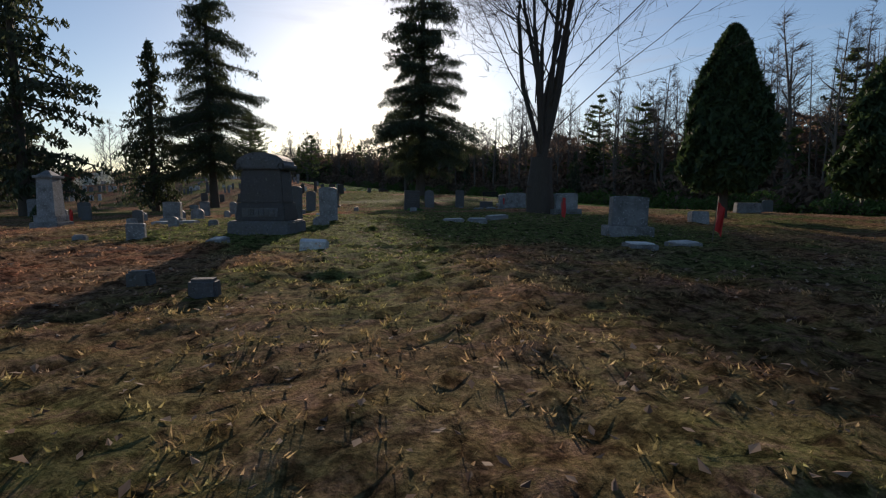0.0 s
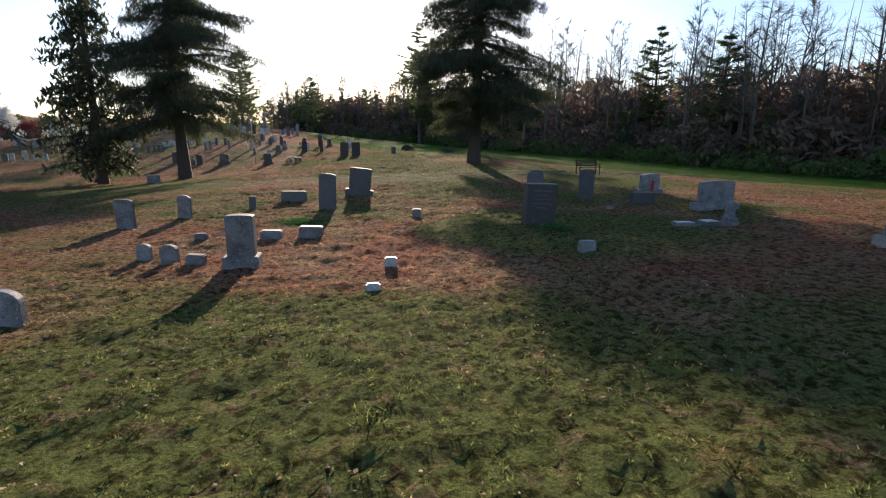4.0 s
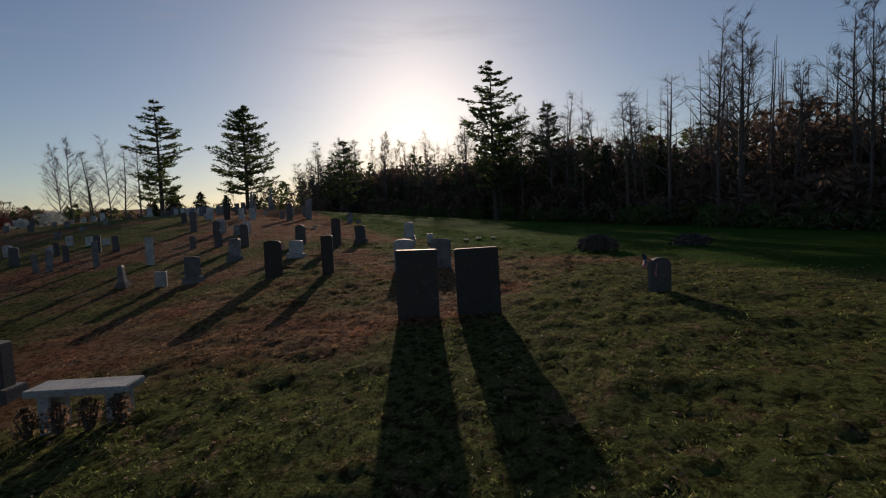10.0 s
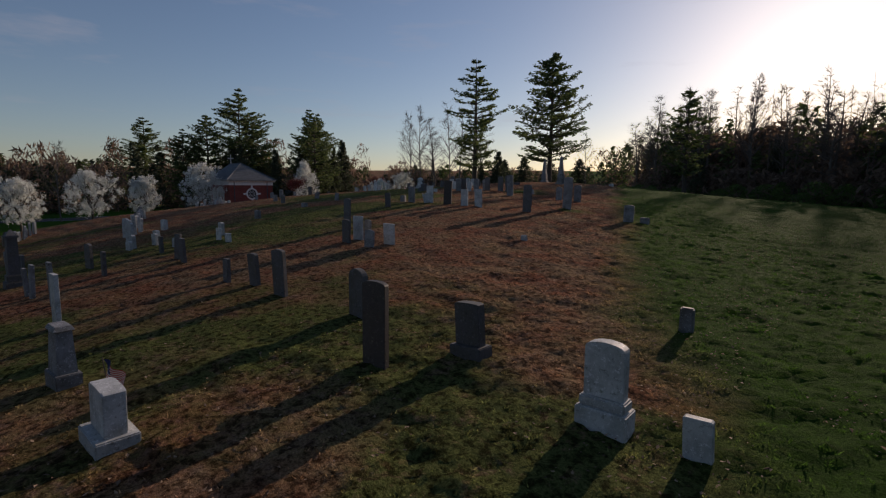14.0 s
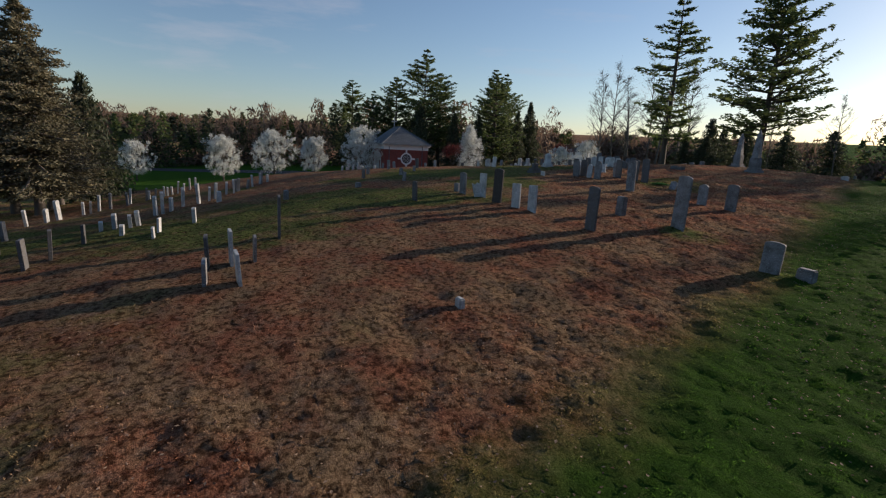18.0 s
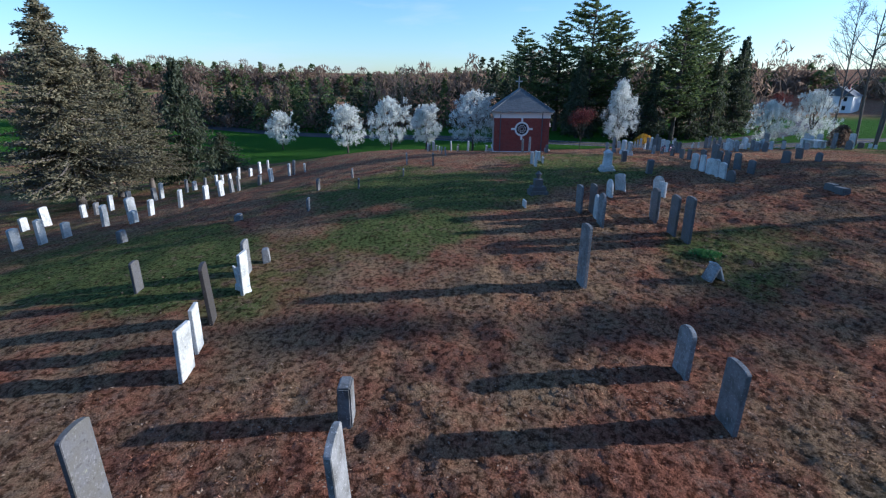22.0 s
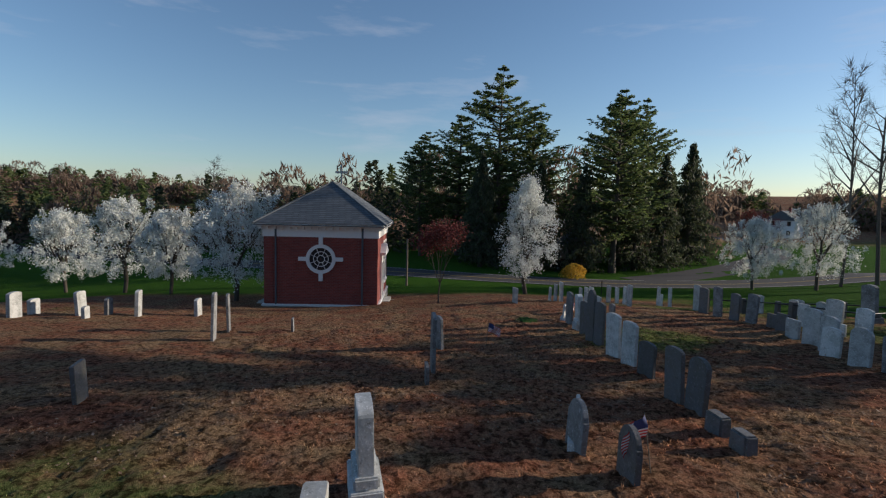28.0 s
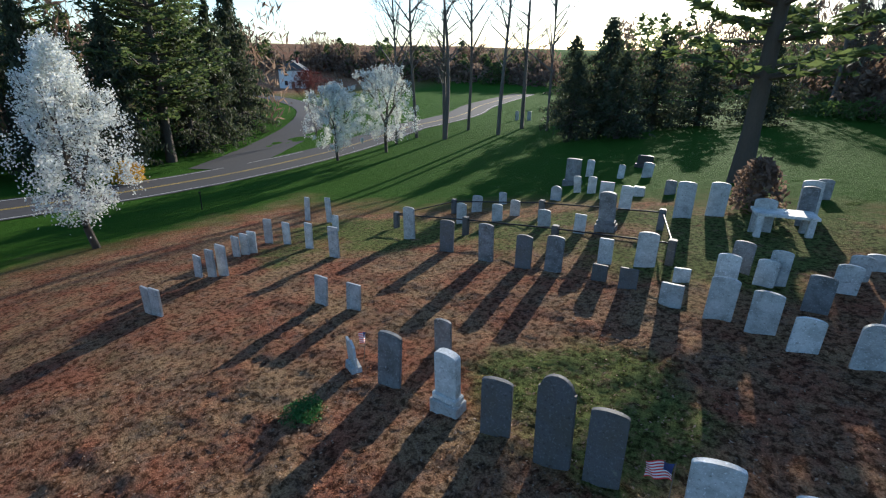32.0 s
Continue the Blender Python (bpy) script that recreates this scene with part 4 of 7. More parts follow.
stone("round", "g", -12.92, 24.89, 0.51, 0.49, -2, -0.8, 0.7)
stone("round", "g", -12.09, 24.81, 0.53, 0.51, 5, 0.1, -0.4)
stone("slab", "d", -10.77, 17.73, 0.28, 0.48, 8, 0.5, -0.4)
stone("base", "g", -10.46, 19.17, 0.52, 0.71, 8, -1.2, 0.3)
stone("plate", "w", -10.09, 17.73, 0.46, 0.12, 5, -0.0, -0.9)
stone("plate", "w", -9.25, 17.57, 0.50, 0.12, 3, -0.7, -1.0)
stone("slab", "g", -15.61, 34.10, 0.59, 0.94, -3, 1.7, -0.9)
stone("flat", "g", -7.56, 11.74, 0.31, 0.32, 7, 0.5, -0.4)
stone("low", "g", -8.75, 12.06, 0.25, 0.12, 5, 0.4, 0.2)
stone("base", "g", 1.35, 11.50, 0.65, 0.72, -4, 0.1, 1.4)
stone("wedge", "w", -4.04, 9.95, 0.37, 0.16, 4, 1.3, 2.4)
stone("plate", "w", -5.73, 10.72, 0.26, 0.12, 4, 2.6, -2.4)
stone("low", "g", 4.50, 14.56, 0.47, 0.31, 0, -3.3, 1.3)
stone("low", "d", -4.35, 6.88, 0.25, 0.16, 2, 2.2, -0.6)
stone("low", "d", -5.15, 7.39, 0.25, 0.15, -8, 1.7, -2.1)
stone("plate", "w", 0.61, 9.38, 0.38, 0.12, -4, -0.2, 1.0)
stone("plate", "w", 1.32, 9.52, 0.36, 0.12, 0, 0.2, -3.0)
stone("base", "g", 3.94, 34.36, 1.30, 0.99, 10, -0.1, 0.2)
stone("sqmon", "g", -14.78, 19.91, 0.71, 1.90, 4, 0.2, 0.3)
stone("round", "g", -14.50, 35.73, 0.45, 0.84, -2, -0.1, 0.7)
stone("flat", "d", -12.74, 37.61, 0.26, 0.50, 7, -0.2, 0.1)
stone("low", "d", -11.55, 39.36, 1.07, 0.44, 3, 0.7, 0.3)
stone("slab", "d", -9.68, 36.72, 0.63, 1.36, 0, -0.7, 1.8)
stone("base", "d", -8.92, 40.62, 0.97, 1.22, 3, 0.0, 5.6)
stone("base", "g", -9.88, 27.98, 0.54, 1.09, 6, 1.1, 0.2)
stone("round", "g", -11.69, 28.71, 0.38, 0.41, -3, 1.5, -0.1)
stone("round", "g", -12.42, 29.07, 0.30, 0.39, 2, 1.3, 1.6)
stone("low", "g", -10.98, 28.34, 0.39, 0.24, 3, 0.0, 3.4)
stone("low", "g", -10.23, 31.25, 0.58, 0.25, 4, -1.3, 1.2)
stone("low", "g", -9.20, 31.38, 0.65, 0.30, 2, 0.0, 1.1)
stone("low", "g", -12.16, 31.43, 0.34, 0.21, 3, 2.6, 0.3)
stone("low", "g", -2.66, 28.19, 0.37, 0.24, 3, 1.5, -0.9)
stone("die", "k", -2.79, 32.02, 0.89, 1.20, 7, -0.1, 1.9)
stone("round", "d", -1.55, 37.54, 0.65, 1.23, -2, 0.5, -2.6)
stone("slab", "d", 0.58, 37.78, 0.61, 1.21, 0, 0.0, 0.8)
stone("base", "g", 4.17, 39.74, 0.90, 0.87, 11, 2.4, -2.1)
stone("low", "d", 2.29, 36.34, 0.90, 0.42, -1, 1.6, 0.7)
stone("obel", "d", 5.12, 35.53, 0.36, 0.66, -4, 0.6, -1.8)
stone("plate", "g", 1.10, 31.14, 0.53, 0.12, -2, -1.6, -0.4)
stone("plate", "g", 1.83, 31.17, 0.47, 0.15, 13, 0.5, -0.2)
stone("obel", "g", 2.43, 31.19, 0.29, 0.68, 14, -0.6, -0.2)
stone("low", "g", -6.32, 34.38, 0.29, 0.27, 0, 0.5, -0.5)
stone("low", "w", -7.05, 25.79, 0.25, 0.12, 9, -0.4, 0.9)
stone("low", "w", -6.83, 27.34, 0.25, 0.22, 3, -1.1, -1.6)
stone("low", "g", 0.41, 34.75, 0.27, 0.13, 1, -3.0, 0.0)
stone("low", "g", -25.82, 55.97, 0.88, 0.60, 2, 0.2, -0.1)
far_stone("g", -29.77, 39.53, 0.91, 1.27, 4, 0)
stone("low", "g", 11.58, 22.94, 1.11, 0.45, -1, 0.6, 0.3)
stone("low", "g", 10.66, 11.15, 0.69, 0.14, 1, -1.0, -0.5)
stone("slab", "d", -24.71, 37.02, 0.80, 1.01, 5, 2.3, -1.0)
stone("obel", "w", -125.33, 38.02, 0.50, 1.70, 3, -0.5, -0.7)
far_stone("d", 32.92, 50.60, 1.20, 1.35, 8, -1)

# gravestones: the lower hill
stone("base", "g", -25.10, 68.10, 0.82, 0.97, 3, -0.5, 1.0)
stone("slab", "d", -27.86, 69.02, 0.60, 0.95, -6, 1.2, -1.4)
stone("base", "d", -19.91, 64.71, 0.70, 0.97, 4, -0.6, -0.7)
stone("slab", "g", -28.41, 68.85, 0.40, 0.60, -1, 1.7, -1.7)
stone("flat", "k", -13.14, 66.29, 0.77, 1.27, -4, 0.3, 0.4)
stone("flat", "k", -12.02, 66.09, 0.79, 1.21, 2, -1.2, -1.0)
stone("round", "d", -8.48, 66.83, 0.42, 0.65, 6, -1.3, 1.0)
stone("obel", "g", -23.91, 73.81, 0.29, 0.79, 5, 0.2, -1.9)
stone("flat", "w", -22.26, 73.31, 0.37, 0.52, 11, 0.2, 0.3)
stone("base", "g", -21.29, 73.53, 0.48, 0.87, 0, -1.2, -0.4)
stone("slab", "k", -18.37, 73.09, 0.54, 1.19, 3, -1.1, 0.2)
stone("flat", "k", -16.48, 72.72, 0.36, 1.22, 7, 0.6, -0.2)
stone("roundw", "w", -14.00, 72.20, 0.62, 0.96, 7, 1.2, 1.4)
stone("roundw", "g", -12.88, 72.26, 0.62, 0.90, -1, -2.3, 1.3)
stone("taper", "g", -21.59, 77.41, 0.46, 0.95, 2, -0.5, 0.8)
stone("base", "w", -18.99, 77.30, 0.52, 0.71, 0, -0.8, 2.9)
stone("round", "d", -20.30, 82.13, 0.51, 0.99, -5, 1.1, 1.6)
stone("slab", "k", -18.10, 80.64, 0.44, 1.35, 10, 0.3, 0.8)
stone("base", "d", -17.15, 81.84, 0.49, 0.91, -2, 0.0, -3.3)
stone("roundb", "w", -14.65, 81.18, 0.48, 1.05, 0, -0.0, -0.2)
stone("flat", "w", -13.62, 81.17, 0.29, 0.47, 0, 1.5, -2.5)
stone("flat", "w", -25.63, 78.14, 0.32, 1.18, 2, -0.5, 0.1)
stone("slab", "d", -24.53, 82.15, 0.38, 0.87, 2, 2.5, -1.7)
stone("slab", "d", -23.12, 82.04, 0.41, 1.12, 8, 1.8, -0.2)
stone("flat", "d", -25.80, 82.00, 0.29, 0.63, -1, -1.6, -1.4)
stone("flat", "d", -31.42, 82.89, 0.32, 0.89, 12, -2.8, 0.7)
stone("flat", "d", -30.22, 82.61, 0.33, 0.85, -1, 2.5, 0.5)
stone("slab", "d", -29.55, 89.17, 0.44, 1.34, -4, -0.7, 0.3)
stone("slab", "g", -27.15, 88.27, 0.35, 0.70, 2, -1.2, -0.4)
stone("low", "g", -14.93, 85.72, 0.26, 0.46, 0, 0.6, 0.4)
stone("sqmon", "d", -33.65, 78.59, 0.40, 1.90, 3, -0.8, 1.3)
stone("slab", "d", -31.26, 80.52, 0.27, 0.83, 0, -1.1, -0.7)
stone("flat", "d", -33.93, 83.23, 0.27, 0.67, 0, -0.4, -3.1)
stone("slab", "d", -34.10, 80.81, 0.44, 0.93, 8, 0.8, 2.1)
stone("flat", "g", -28.36, 78.60, 0.25, 1.14, 0, 1.0, 0.3)
stone("flat", "g", -31.03, 78.50, 0.25, 0.82, 2, 2.3, -0.9)
stone("flat", "g", -30.44, 78.52, 0.26, 0.95, 4, -2.2, 0.9)
stone("flat", "d", -38.00, 79.22, 0.25, 0.77, 1, -1.3, -0.9)
stone("flat", "d", -37.32, 79.24, 0.25, 0.78, -8, -1.4, 0.3)
stone("flat", "d", -36.76, 79.24, 0.25, 0.80, -11, 1.4, 1.6)
stone("flat", "d", -36.27, 79.23, 0.25, 0.81, -1, -1.9, -2.2)
stone("slab", "g", -25.72, 87.09, 0.50, 0.62, -4, -1.0, 3.5)
stone("slab", "d", -27.06, 87.15, 0.45, 0.88, -3, 1.0, 2.0)
stone("flat", "w", -27.03, 87.70, 0.50, 0.93, 3, 0.2, -0.3)
stone("flat", "w", -25.44, 87.81, 0.50, 0.76, 4, 3.8, 1.9)
stone("flat", "w", -32.77, 85.44, 0.45, 0.37, 0, 2.7, -0.8)
stone("flat", "w", -33.83, 85.52, 0.45, 0.56, -5, -1.8, -3.3)
far_stone("d", 47.84, 83.68, 1.20, 1.35, 7, 2)
far_stone("d", -30.80, 70.62, 0.86, 1.07, 4, -3)
far_stone("g", -39.85, 79.28, 0.35, 0.84, -3, 2)
far_stone("w", -37.45, 83.13, 0.38, 0.44, 6, -1)
far_stone("w", -38.17, 83.50, 0.51, 0.64, 2, 1)
far_stone("w", -37.32, 84.18, 0.38, 0.56, 7, 2)
far_stone("w", -35.06, 84.20, 0.42, 0.39, 1, -1)
far_stone("g", -38.45, 74.25, 1.15, 1.35, 4, -2)
far_stone("w", -37.92, 75.16, 0.82, 1.10, -0, -2)
far_stone("w", -35.88, 86.61, 0.42, 0.59, -3, 1)
stone("low", "w", -45.80, 87.64, 0.47, 0.65, 5, 0.2, -0.6)
far_stone("w", -37.74, 84.43, 0.49, 0.66, 1, 5)

# gravestones: the crest
stone("slab", "w", -41.80, 110.89, 0.46, 0.72, 40, 2, -8)
stone("arch", "w", -41.23, 112.24, 0.42, 0.66, 62, 1, -5)
stone("slab", "d", -26.41, 98.79, 0.50, 1.48, -2, -0.3, 1.1)
stone("slab", "g", -25.78, 102.18, 0.54, 1.90, -1, 1.6, 3.4)
stone("low", "g", -28.10, 101.75, 0.40, 0.71, 1, -1.1, 0.9)
stone("round", "g", -29.14, 107.64, 0.45, 0.94, 3, -1.0, -0.2)
stone("slab", "g", -27.80, 107.74, 0.50, 1.16, 2, 0.7, 1.8)
stone("flat", "w", -29.44, 98.51, 0.50, 1.00, 0, -1.7, -2.6)
stone("flat", "w", -30.32, 98.34, 0.45, 0.95, 11, -0.5, -0.7)
stone("slab", "k", -31.46, 98.14, 0.50, 1.42, 14, 1.4, 3.6)
stone("flat", "w", -33.00, 98.30, 0.50, 1.05, 1, -0.9, -0.8)
stone("slab", "g", -34.21, 97.93, 0.50, 1.00, 5, 0.5, 0.6)
stone("low", "g", -35.16, 98.13, 0.35, 0.40, 13, 1.8, -1.7)
stone("slab", "d", -33.51, 95.26, 0.40, 0.86, 4, 0.8, -1.2)
stone("slab", "g", -21.78, 101.11, 0.50, 0.89, 13, 1.2, 2.4)
stone("low", "g", -21.13, 101.65, 0.45, 0.31, 0, -1.5, 1.2)
stone("low", "w", -22.33, 91.89, 0.25, 0.21, 1, -0.8, -0.1)
stone("slab", "g", -32.67, 106.77, 0.50, 1.58, 7, -1.4, -2.3)
stone("slab", "d", -35.39, 110.62, 0.50, 1.38, 0, -0.3, -2.0)
stone("slab", "d", -36.06, 110.48, 0.50, 1.26, 0, -0.0, 1.0)
stone("slab", "d", -37.39, 110.46, 0.50, 1.14, -2, 0.7, 0.4)
stone("slab", "d", -38.61, 108.74, 0.50, 1.08, 4, -0.7, -1.9)
stone("slab", "g", -38.82, 108.33, 0.50, 1.02, 6, 0.7, -1.1)
stone("arch", "g", -37.21, 108.62, 0.50, 1.11, 3, 0.6, 1.7)
stone("arch", "w", -38.02, 108.70, 0.45, 0.85, -5, 0.2, 2.0)
stone("flat", "w", -39.37, 109.00, 0.40, 0.65, -5, 0.3, 1.2)
stone("arch", "w", -40.70, 110.06, 0.45, 0.75, 10, 2.0, -0.1)
stone("flat", "w", -40.50, 112.07, 0.40, 0.57, 12, -1.5, -2.3)
stone("slab", "g", -37.69, 110.60, 0.50, 0.96, 8, 0.9, -1.8)
stone("flat", "w", -39.86, 106.52, 0.35, 0.28, 7, 1.1, 1.2)
stone("slab", "w", -43.00, 115.78, 0.50, 0.72, -1, 2.6, -1.0)
stone("slab", "w", -43.67, 115.84, 0.50, 0.77, -1, 1.4, -2.9)
stone("slab", "w", -44.14, 115.80, 0.50, 0.74, 10, -1.7, -1.3)
stone("slab", "w", -45.13, 115.95, 0.50, 0.79, -4, -1.3, -1.2)
stone("slab", "w", -45.98, 115.99, 0.50, 0.77, 6, -0.1, 2.2)
stone("round", "d", -42.33, 115.77, 0.50, 0.49, 5, -1.6, 0.0)
stone("post", "d", -45.09, 113.38, 0.25, 0.69, 1, -3.0, 2.3)
stone("flat", "w", -49.81, 108.78, 0.50, 0.85, 2, -2.6, -0.7)
stone("flat", "w", -50.71, 108.75, 0.45, 0.67, 9, 0.5, -2.4)
stone("flat", "w", -53.49, 109.28, 0.40, 0.50, 0, 0.3, 3.3)
stone("flat", "w", -52.31, 109.49, 0.40, 0.60, 3, 1.0, -0.5)
stone("flat", "w", -51.54, 109.55, 0.40, 0.34, 2, -1.3, -2.1)
stone("flat", "w", -51.11, 109.47, 0.40, 0.33, -4, -0.8, 2.0)
stone("post", "d", -50.48, 114.11, 0.25, 0.64, 1, 1.6, 1.2)
stone("slab", "g", -68.93, 111.84, 0.50, 1.49, 8, -1.5, -3.0)
stone("slab", "g", -71.26, 111.58, 0.50, 1.36, 10, 1.2, 1.1)
stone("flat", "d", -62.04, 112.04, 0.45, 0.68, 9, 2.2, 0.5)
stone("flat", "g", -71.20, 113.80, 0.30, 0.50, 3, 0.8, 1.4)
stone("slab", "d", -52.33, 102.85, 0.49, 0.84, 6, 0.4, 1.3)
stone("low", "g", -41.32, 94.87, 0.45, 0.27, 3, -0.8, 0.8)
stone("low", "g", -39.99, 90.74, 0.40, 0.48, 2, 0.2, 1.0)
stone("flat", "g", -41.58, 97.74, 0.39, 0.57, 2, -2.7, 2.4)
stone("flat", "g", -46.05, 99.16, 0.45, 0.50, 7, -2.1, 1.0)
stone("flat", "g", -48.84, 101.23, 0.41, 0.41, 3, -0.6, 3.7)
stone("flat", "g", -54.42, 101.08, 0.48, 0.79, 8, 1.5, 1.6)
stone("flat", "g", -50.43, 98.10, 0.49, 0.56, 6, 0.4, 0.4)
stone("slab", "d", -47.20, 96.84, 0.53, 0.62, 0, 0.3, -0.2)
far_stone("w", -70.26, 102.10, 0.50, 0.67, 4, -3)
far_stone("g", -70.78, 102.27, 0.52, 0.71, 5, -3)
far_stone("w", -70.32, 102.72, 0.56, 0.94, 3, 0)
far_stone("w", -70.44, 102.92, 0.39, 0.61, 2, -5)
stone("slab", "w", -70.30, 103.25, 0.52, 0.51, 6, -0.3, 0.8)
stone("slab", "g", -60.60, 103.74, 0.55, 0.65, 6, 4.2, -1.7)
stone("slab", "g", -63.33, 103.42, 0.49, 0.60, 4, -4.1, -0.2)
far_stone("w", -75.01, 101.98, 0.51, 0.79, 2, -3)
far_stone("w", -75.19, 102.60, 0.54, 0.67, -2, -1)
far_stone("w", -74.17, 105.18, 0.39, 0.51, 3, -0)

# gravestones: the rows by the road
stone("low", "d", -39.93, 118.29, 0.50, 0.24, 0, -0.2, -0.8)
stone("low", "d", -39.30, 118.18, 0.60, 0.25, 0, 1.2, -1.8)
stone("slab", "d", -43.66, 117.42, 0.50, 0.63, -1, -0.6, 0.2)
stone("slab", "d", -45.01, 117.58, 0.50, 0.79, 3, 0.6, -3.4)
stone("slab", "d", -45.94, 117.55, 0.50, 0.80, 1, -0.6, 3.0)
stone("slab", "d", -46.72, 117.62, 0.50, 0.76, 0, -0.1, -0.0)
stone("slab", "d", -47.19, 117.60, 0.50, 1.07, 5, -1.5, -0.2)
stone("slab", "d", -48.69, 117.82, 0.50, 0.68, 1, -0.0, -0.4)
stone("flat", "d", -50.18, 117.80, 0.40, 0.63, 0, 0.1, -2.1)
stone("flat", "d", -51.36, 117.94, 0.40, 0.61, 10, -0.0, -2.9)
stone("flat", "d", -53.50, 118.34, 0.40, 0.54, 0, 1.2, -0.3)
stone("roundb", "w", -56.54, 116.68, 0.50, 0.98, 2, -0.7, 3.5)
stone("roundb", "w", -58.34, 116.95, 0.50, 1.10, 7, 1.6, 4.0)
stone("slab", "d", -46.59, 120.97, 0.50, 0.62, 9, 0.3, 0.6)
stone("flat", "d", -48.80, 123.23, 0.50, 0.61, 4, 2.9, -1.6)
stone("round", "d", -46.78, 122.80, 0.50, 0.49, -7, -0.6, 0.0)
stone("flat", "g", -63.01, 117.97, 0.40, 0.41, 0, 1.2, 1.0)
stone("slab", "g", -64.08, 118.18, 0.50, 1.35, 1, 0.1, 3.1)
stone("slab", "g", -66.99, 118.65, 0.50, 0.94, 12, 2.3, -0.6)
stone("arch", "g", -59.39, 119.64, 0.50, 0.70, 2, -1.7, 4.0)
stone("arch", "d", -58.47, 119.90, 0.45, 0.64, -1, -0.8, 1.0)
stone("arch", "d", -56.11, 119.57, 0.50, 0.66, 1, 0.7, 3.9)
stone("slab", "d", -63.08, 122.66, 0.50, 0.77, 9, -0.6, 0.5)
stone("slab", "d", -61.36, 122.24, 0.50, 0.98, 1, 1.7, -1.4)
stone("round", "d", -60.67, 122.18, 0.50, 0.94, -2, -2.2, 0.8)
stone("low", "d", -59.75, 121.91, 0.35, 0.31, 4, 1.0, 1.4)
stone("low", "d", -59.12, 121.82, 0.35, 0.26, -3, -0.5, -1.7)
stone("slab", "w", -65.34, 123.02, 0.58, 1.11, 8, 1.2, -2.3)
stone("slab", "w", -64.35, 122.93, 0.58, 1.03, 4, 0.2, 0.2)
stone("slab", "d", -66.66, 123.20, 0.50, 1.27, 5, -0.8, -0.5)
stone("arch", "d", -67.39, 123.26, 0.55, 1.57, -1, -0.8, -1.6)
stone("slab", "d", -68.41, 123.50, 0.50, 1.12, 7, 0.8, -0.4)
stone("roundb", "w", -69.43, 123.74, 0.45, 1.25, -6, 3.0, 0.1)
stone("slab", "g", -70.84, 123.91, 0.50, 1.22, 3, 0.9, 2.8)
stone("flat", "w", -73.76, 126.31, 0.45, 0.73, 0, -3.0, -0.5)
stone("flat", "w", -74.84, 126.24, 0.42, 0.85, 2, -0.7, 2.4)
stone("slab", "g", -70.52, 125.43, 0.40, 0.76, 0, 0.4, -1.3)
stone("slab", "w", -64.08, 127.97, 0.50, 0.75, 5, -0.9, 1.4)
stone("round", "w", -63.14, 127.78, 0.50, 0.90, 2, 0.2, 0.5)
stone("slab", "w", -64.75, 128.56, 0.55, 0.92, -5, -0.6, 0.4)
stone("slab", "w", -65.55, 128.84, 0.55, 1.03, 0, 1.6, 1.4)
stone("flat", "w", -66.54, 129.17, 0.50, 0.58, -1, 1.6, -0.3)
stone("slab", "g", -62.38, 127.81, 0.50, 0.82, 4, 1.6, -1.7)
stone("slab", "w", -65.51, 130.39, 0.50, 0.98, -1, -0.0, -0.3)
stone("slab", "g", -63.74, 129.91, 0.50, 0.86, -6, 0.9, 0.3)
stone("slab", "w", -63.12, 131.09, 0.50, 0.73, 3, 0.4, 1.2)
stone("slab", "g", -62.47, 129.46, 0.50, 0.74, -1, 0.4, -0.6)
stone("slab", "g", -61.89, 129.21, 0.50, 0.67, 0, -1.1, 2.0)
stone("slab", "g", -65.21, 131.71, 0.50, 0.88, -10, -0.9, 1.1)
stone("slab", "w", -64.68, 131.03, 0.45, 0.69, 0, -0.8, 1.7)
stone("slab", "w", -64.43, 131.18, 0.45, 0.89, -2, -0.3, 0.7)
stone("slab", "d", -61.21, 129.32, 0.50, 0.57, 0, -0.6, 0.1)
stone("slab", "d", -60.69, 129.07, 0.50, 0.74, 6, -1.2, 0.9)
stone("slab", "w", -76.27, 132.64, 0.50, 1.30, 1, -0.4, -2.1)
stone("slab", "d", -73.83, 131.32, 0.50, 1.15, 10, 0.8, 0.5)
stone("slab", "g", -72.06, 130.74, 0.50, 1.25, 0, 2.1, -1.0)
stone("slab", "d", -70.71, 130.45, 0.50, 1.04, -2, -1.0, -0.0)
stone("slab", "g", -69.78, 130.41, 0.50, 1.08, 3, -2.6, 0.5)
stone("slab", "w", -75.45, 135.41, 0.45, 0.94, 3, 1.4, -0.5)
stone("slab", "w", -74.04, 135.98, 0.45, 0.76, 9, 2.6, -0.8)
stone("slab", "w", -73.70, 137.08, 0.45, 0.71, 0, 1.3, 2.0)
stone("slab", "w", -71.69, 135.14, 0.50, 0.67, 2, 1.5, -2.5)
stone("flat", "w", -70.12, 134.28, 0.40, 0.71, 6, 0.6, 1.5)
stone("flat", "w", -68.56, 131.38, 0.40, 0.79, 4, 0.9, -0.7)
stone("slab", "w", -67.48, 131.40, 0.55, 1.04, 9, -2.7, 0.4)
stone("roundb", "g", -69.30, 134.72, 0.55, 1.43, -1, 2.6, -1.8)
stone("flat", "d", -68.40, 130.06, 0.40, 0.50, 2, -0.0, 1.3)
stone("flat", "d", -67.61, 129.74, 0.45, 0.60, 2, -1.4, -0.2)
stone("flat", "w", -66.46, 130.61, 0.40, 0.41, 7, 1.0, -1.1)
stone("flat", "w", -80.77, 126.53, 0.40, 0.79, -4, -1.6, -0.1)
stone("flat", "w", -80.23, 126.67, 0.40, 0.99, 1, -0.4, -0.8)
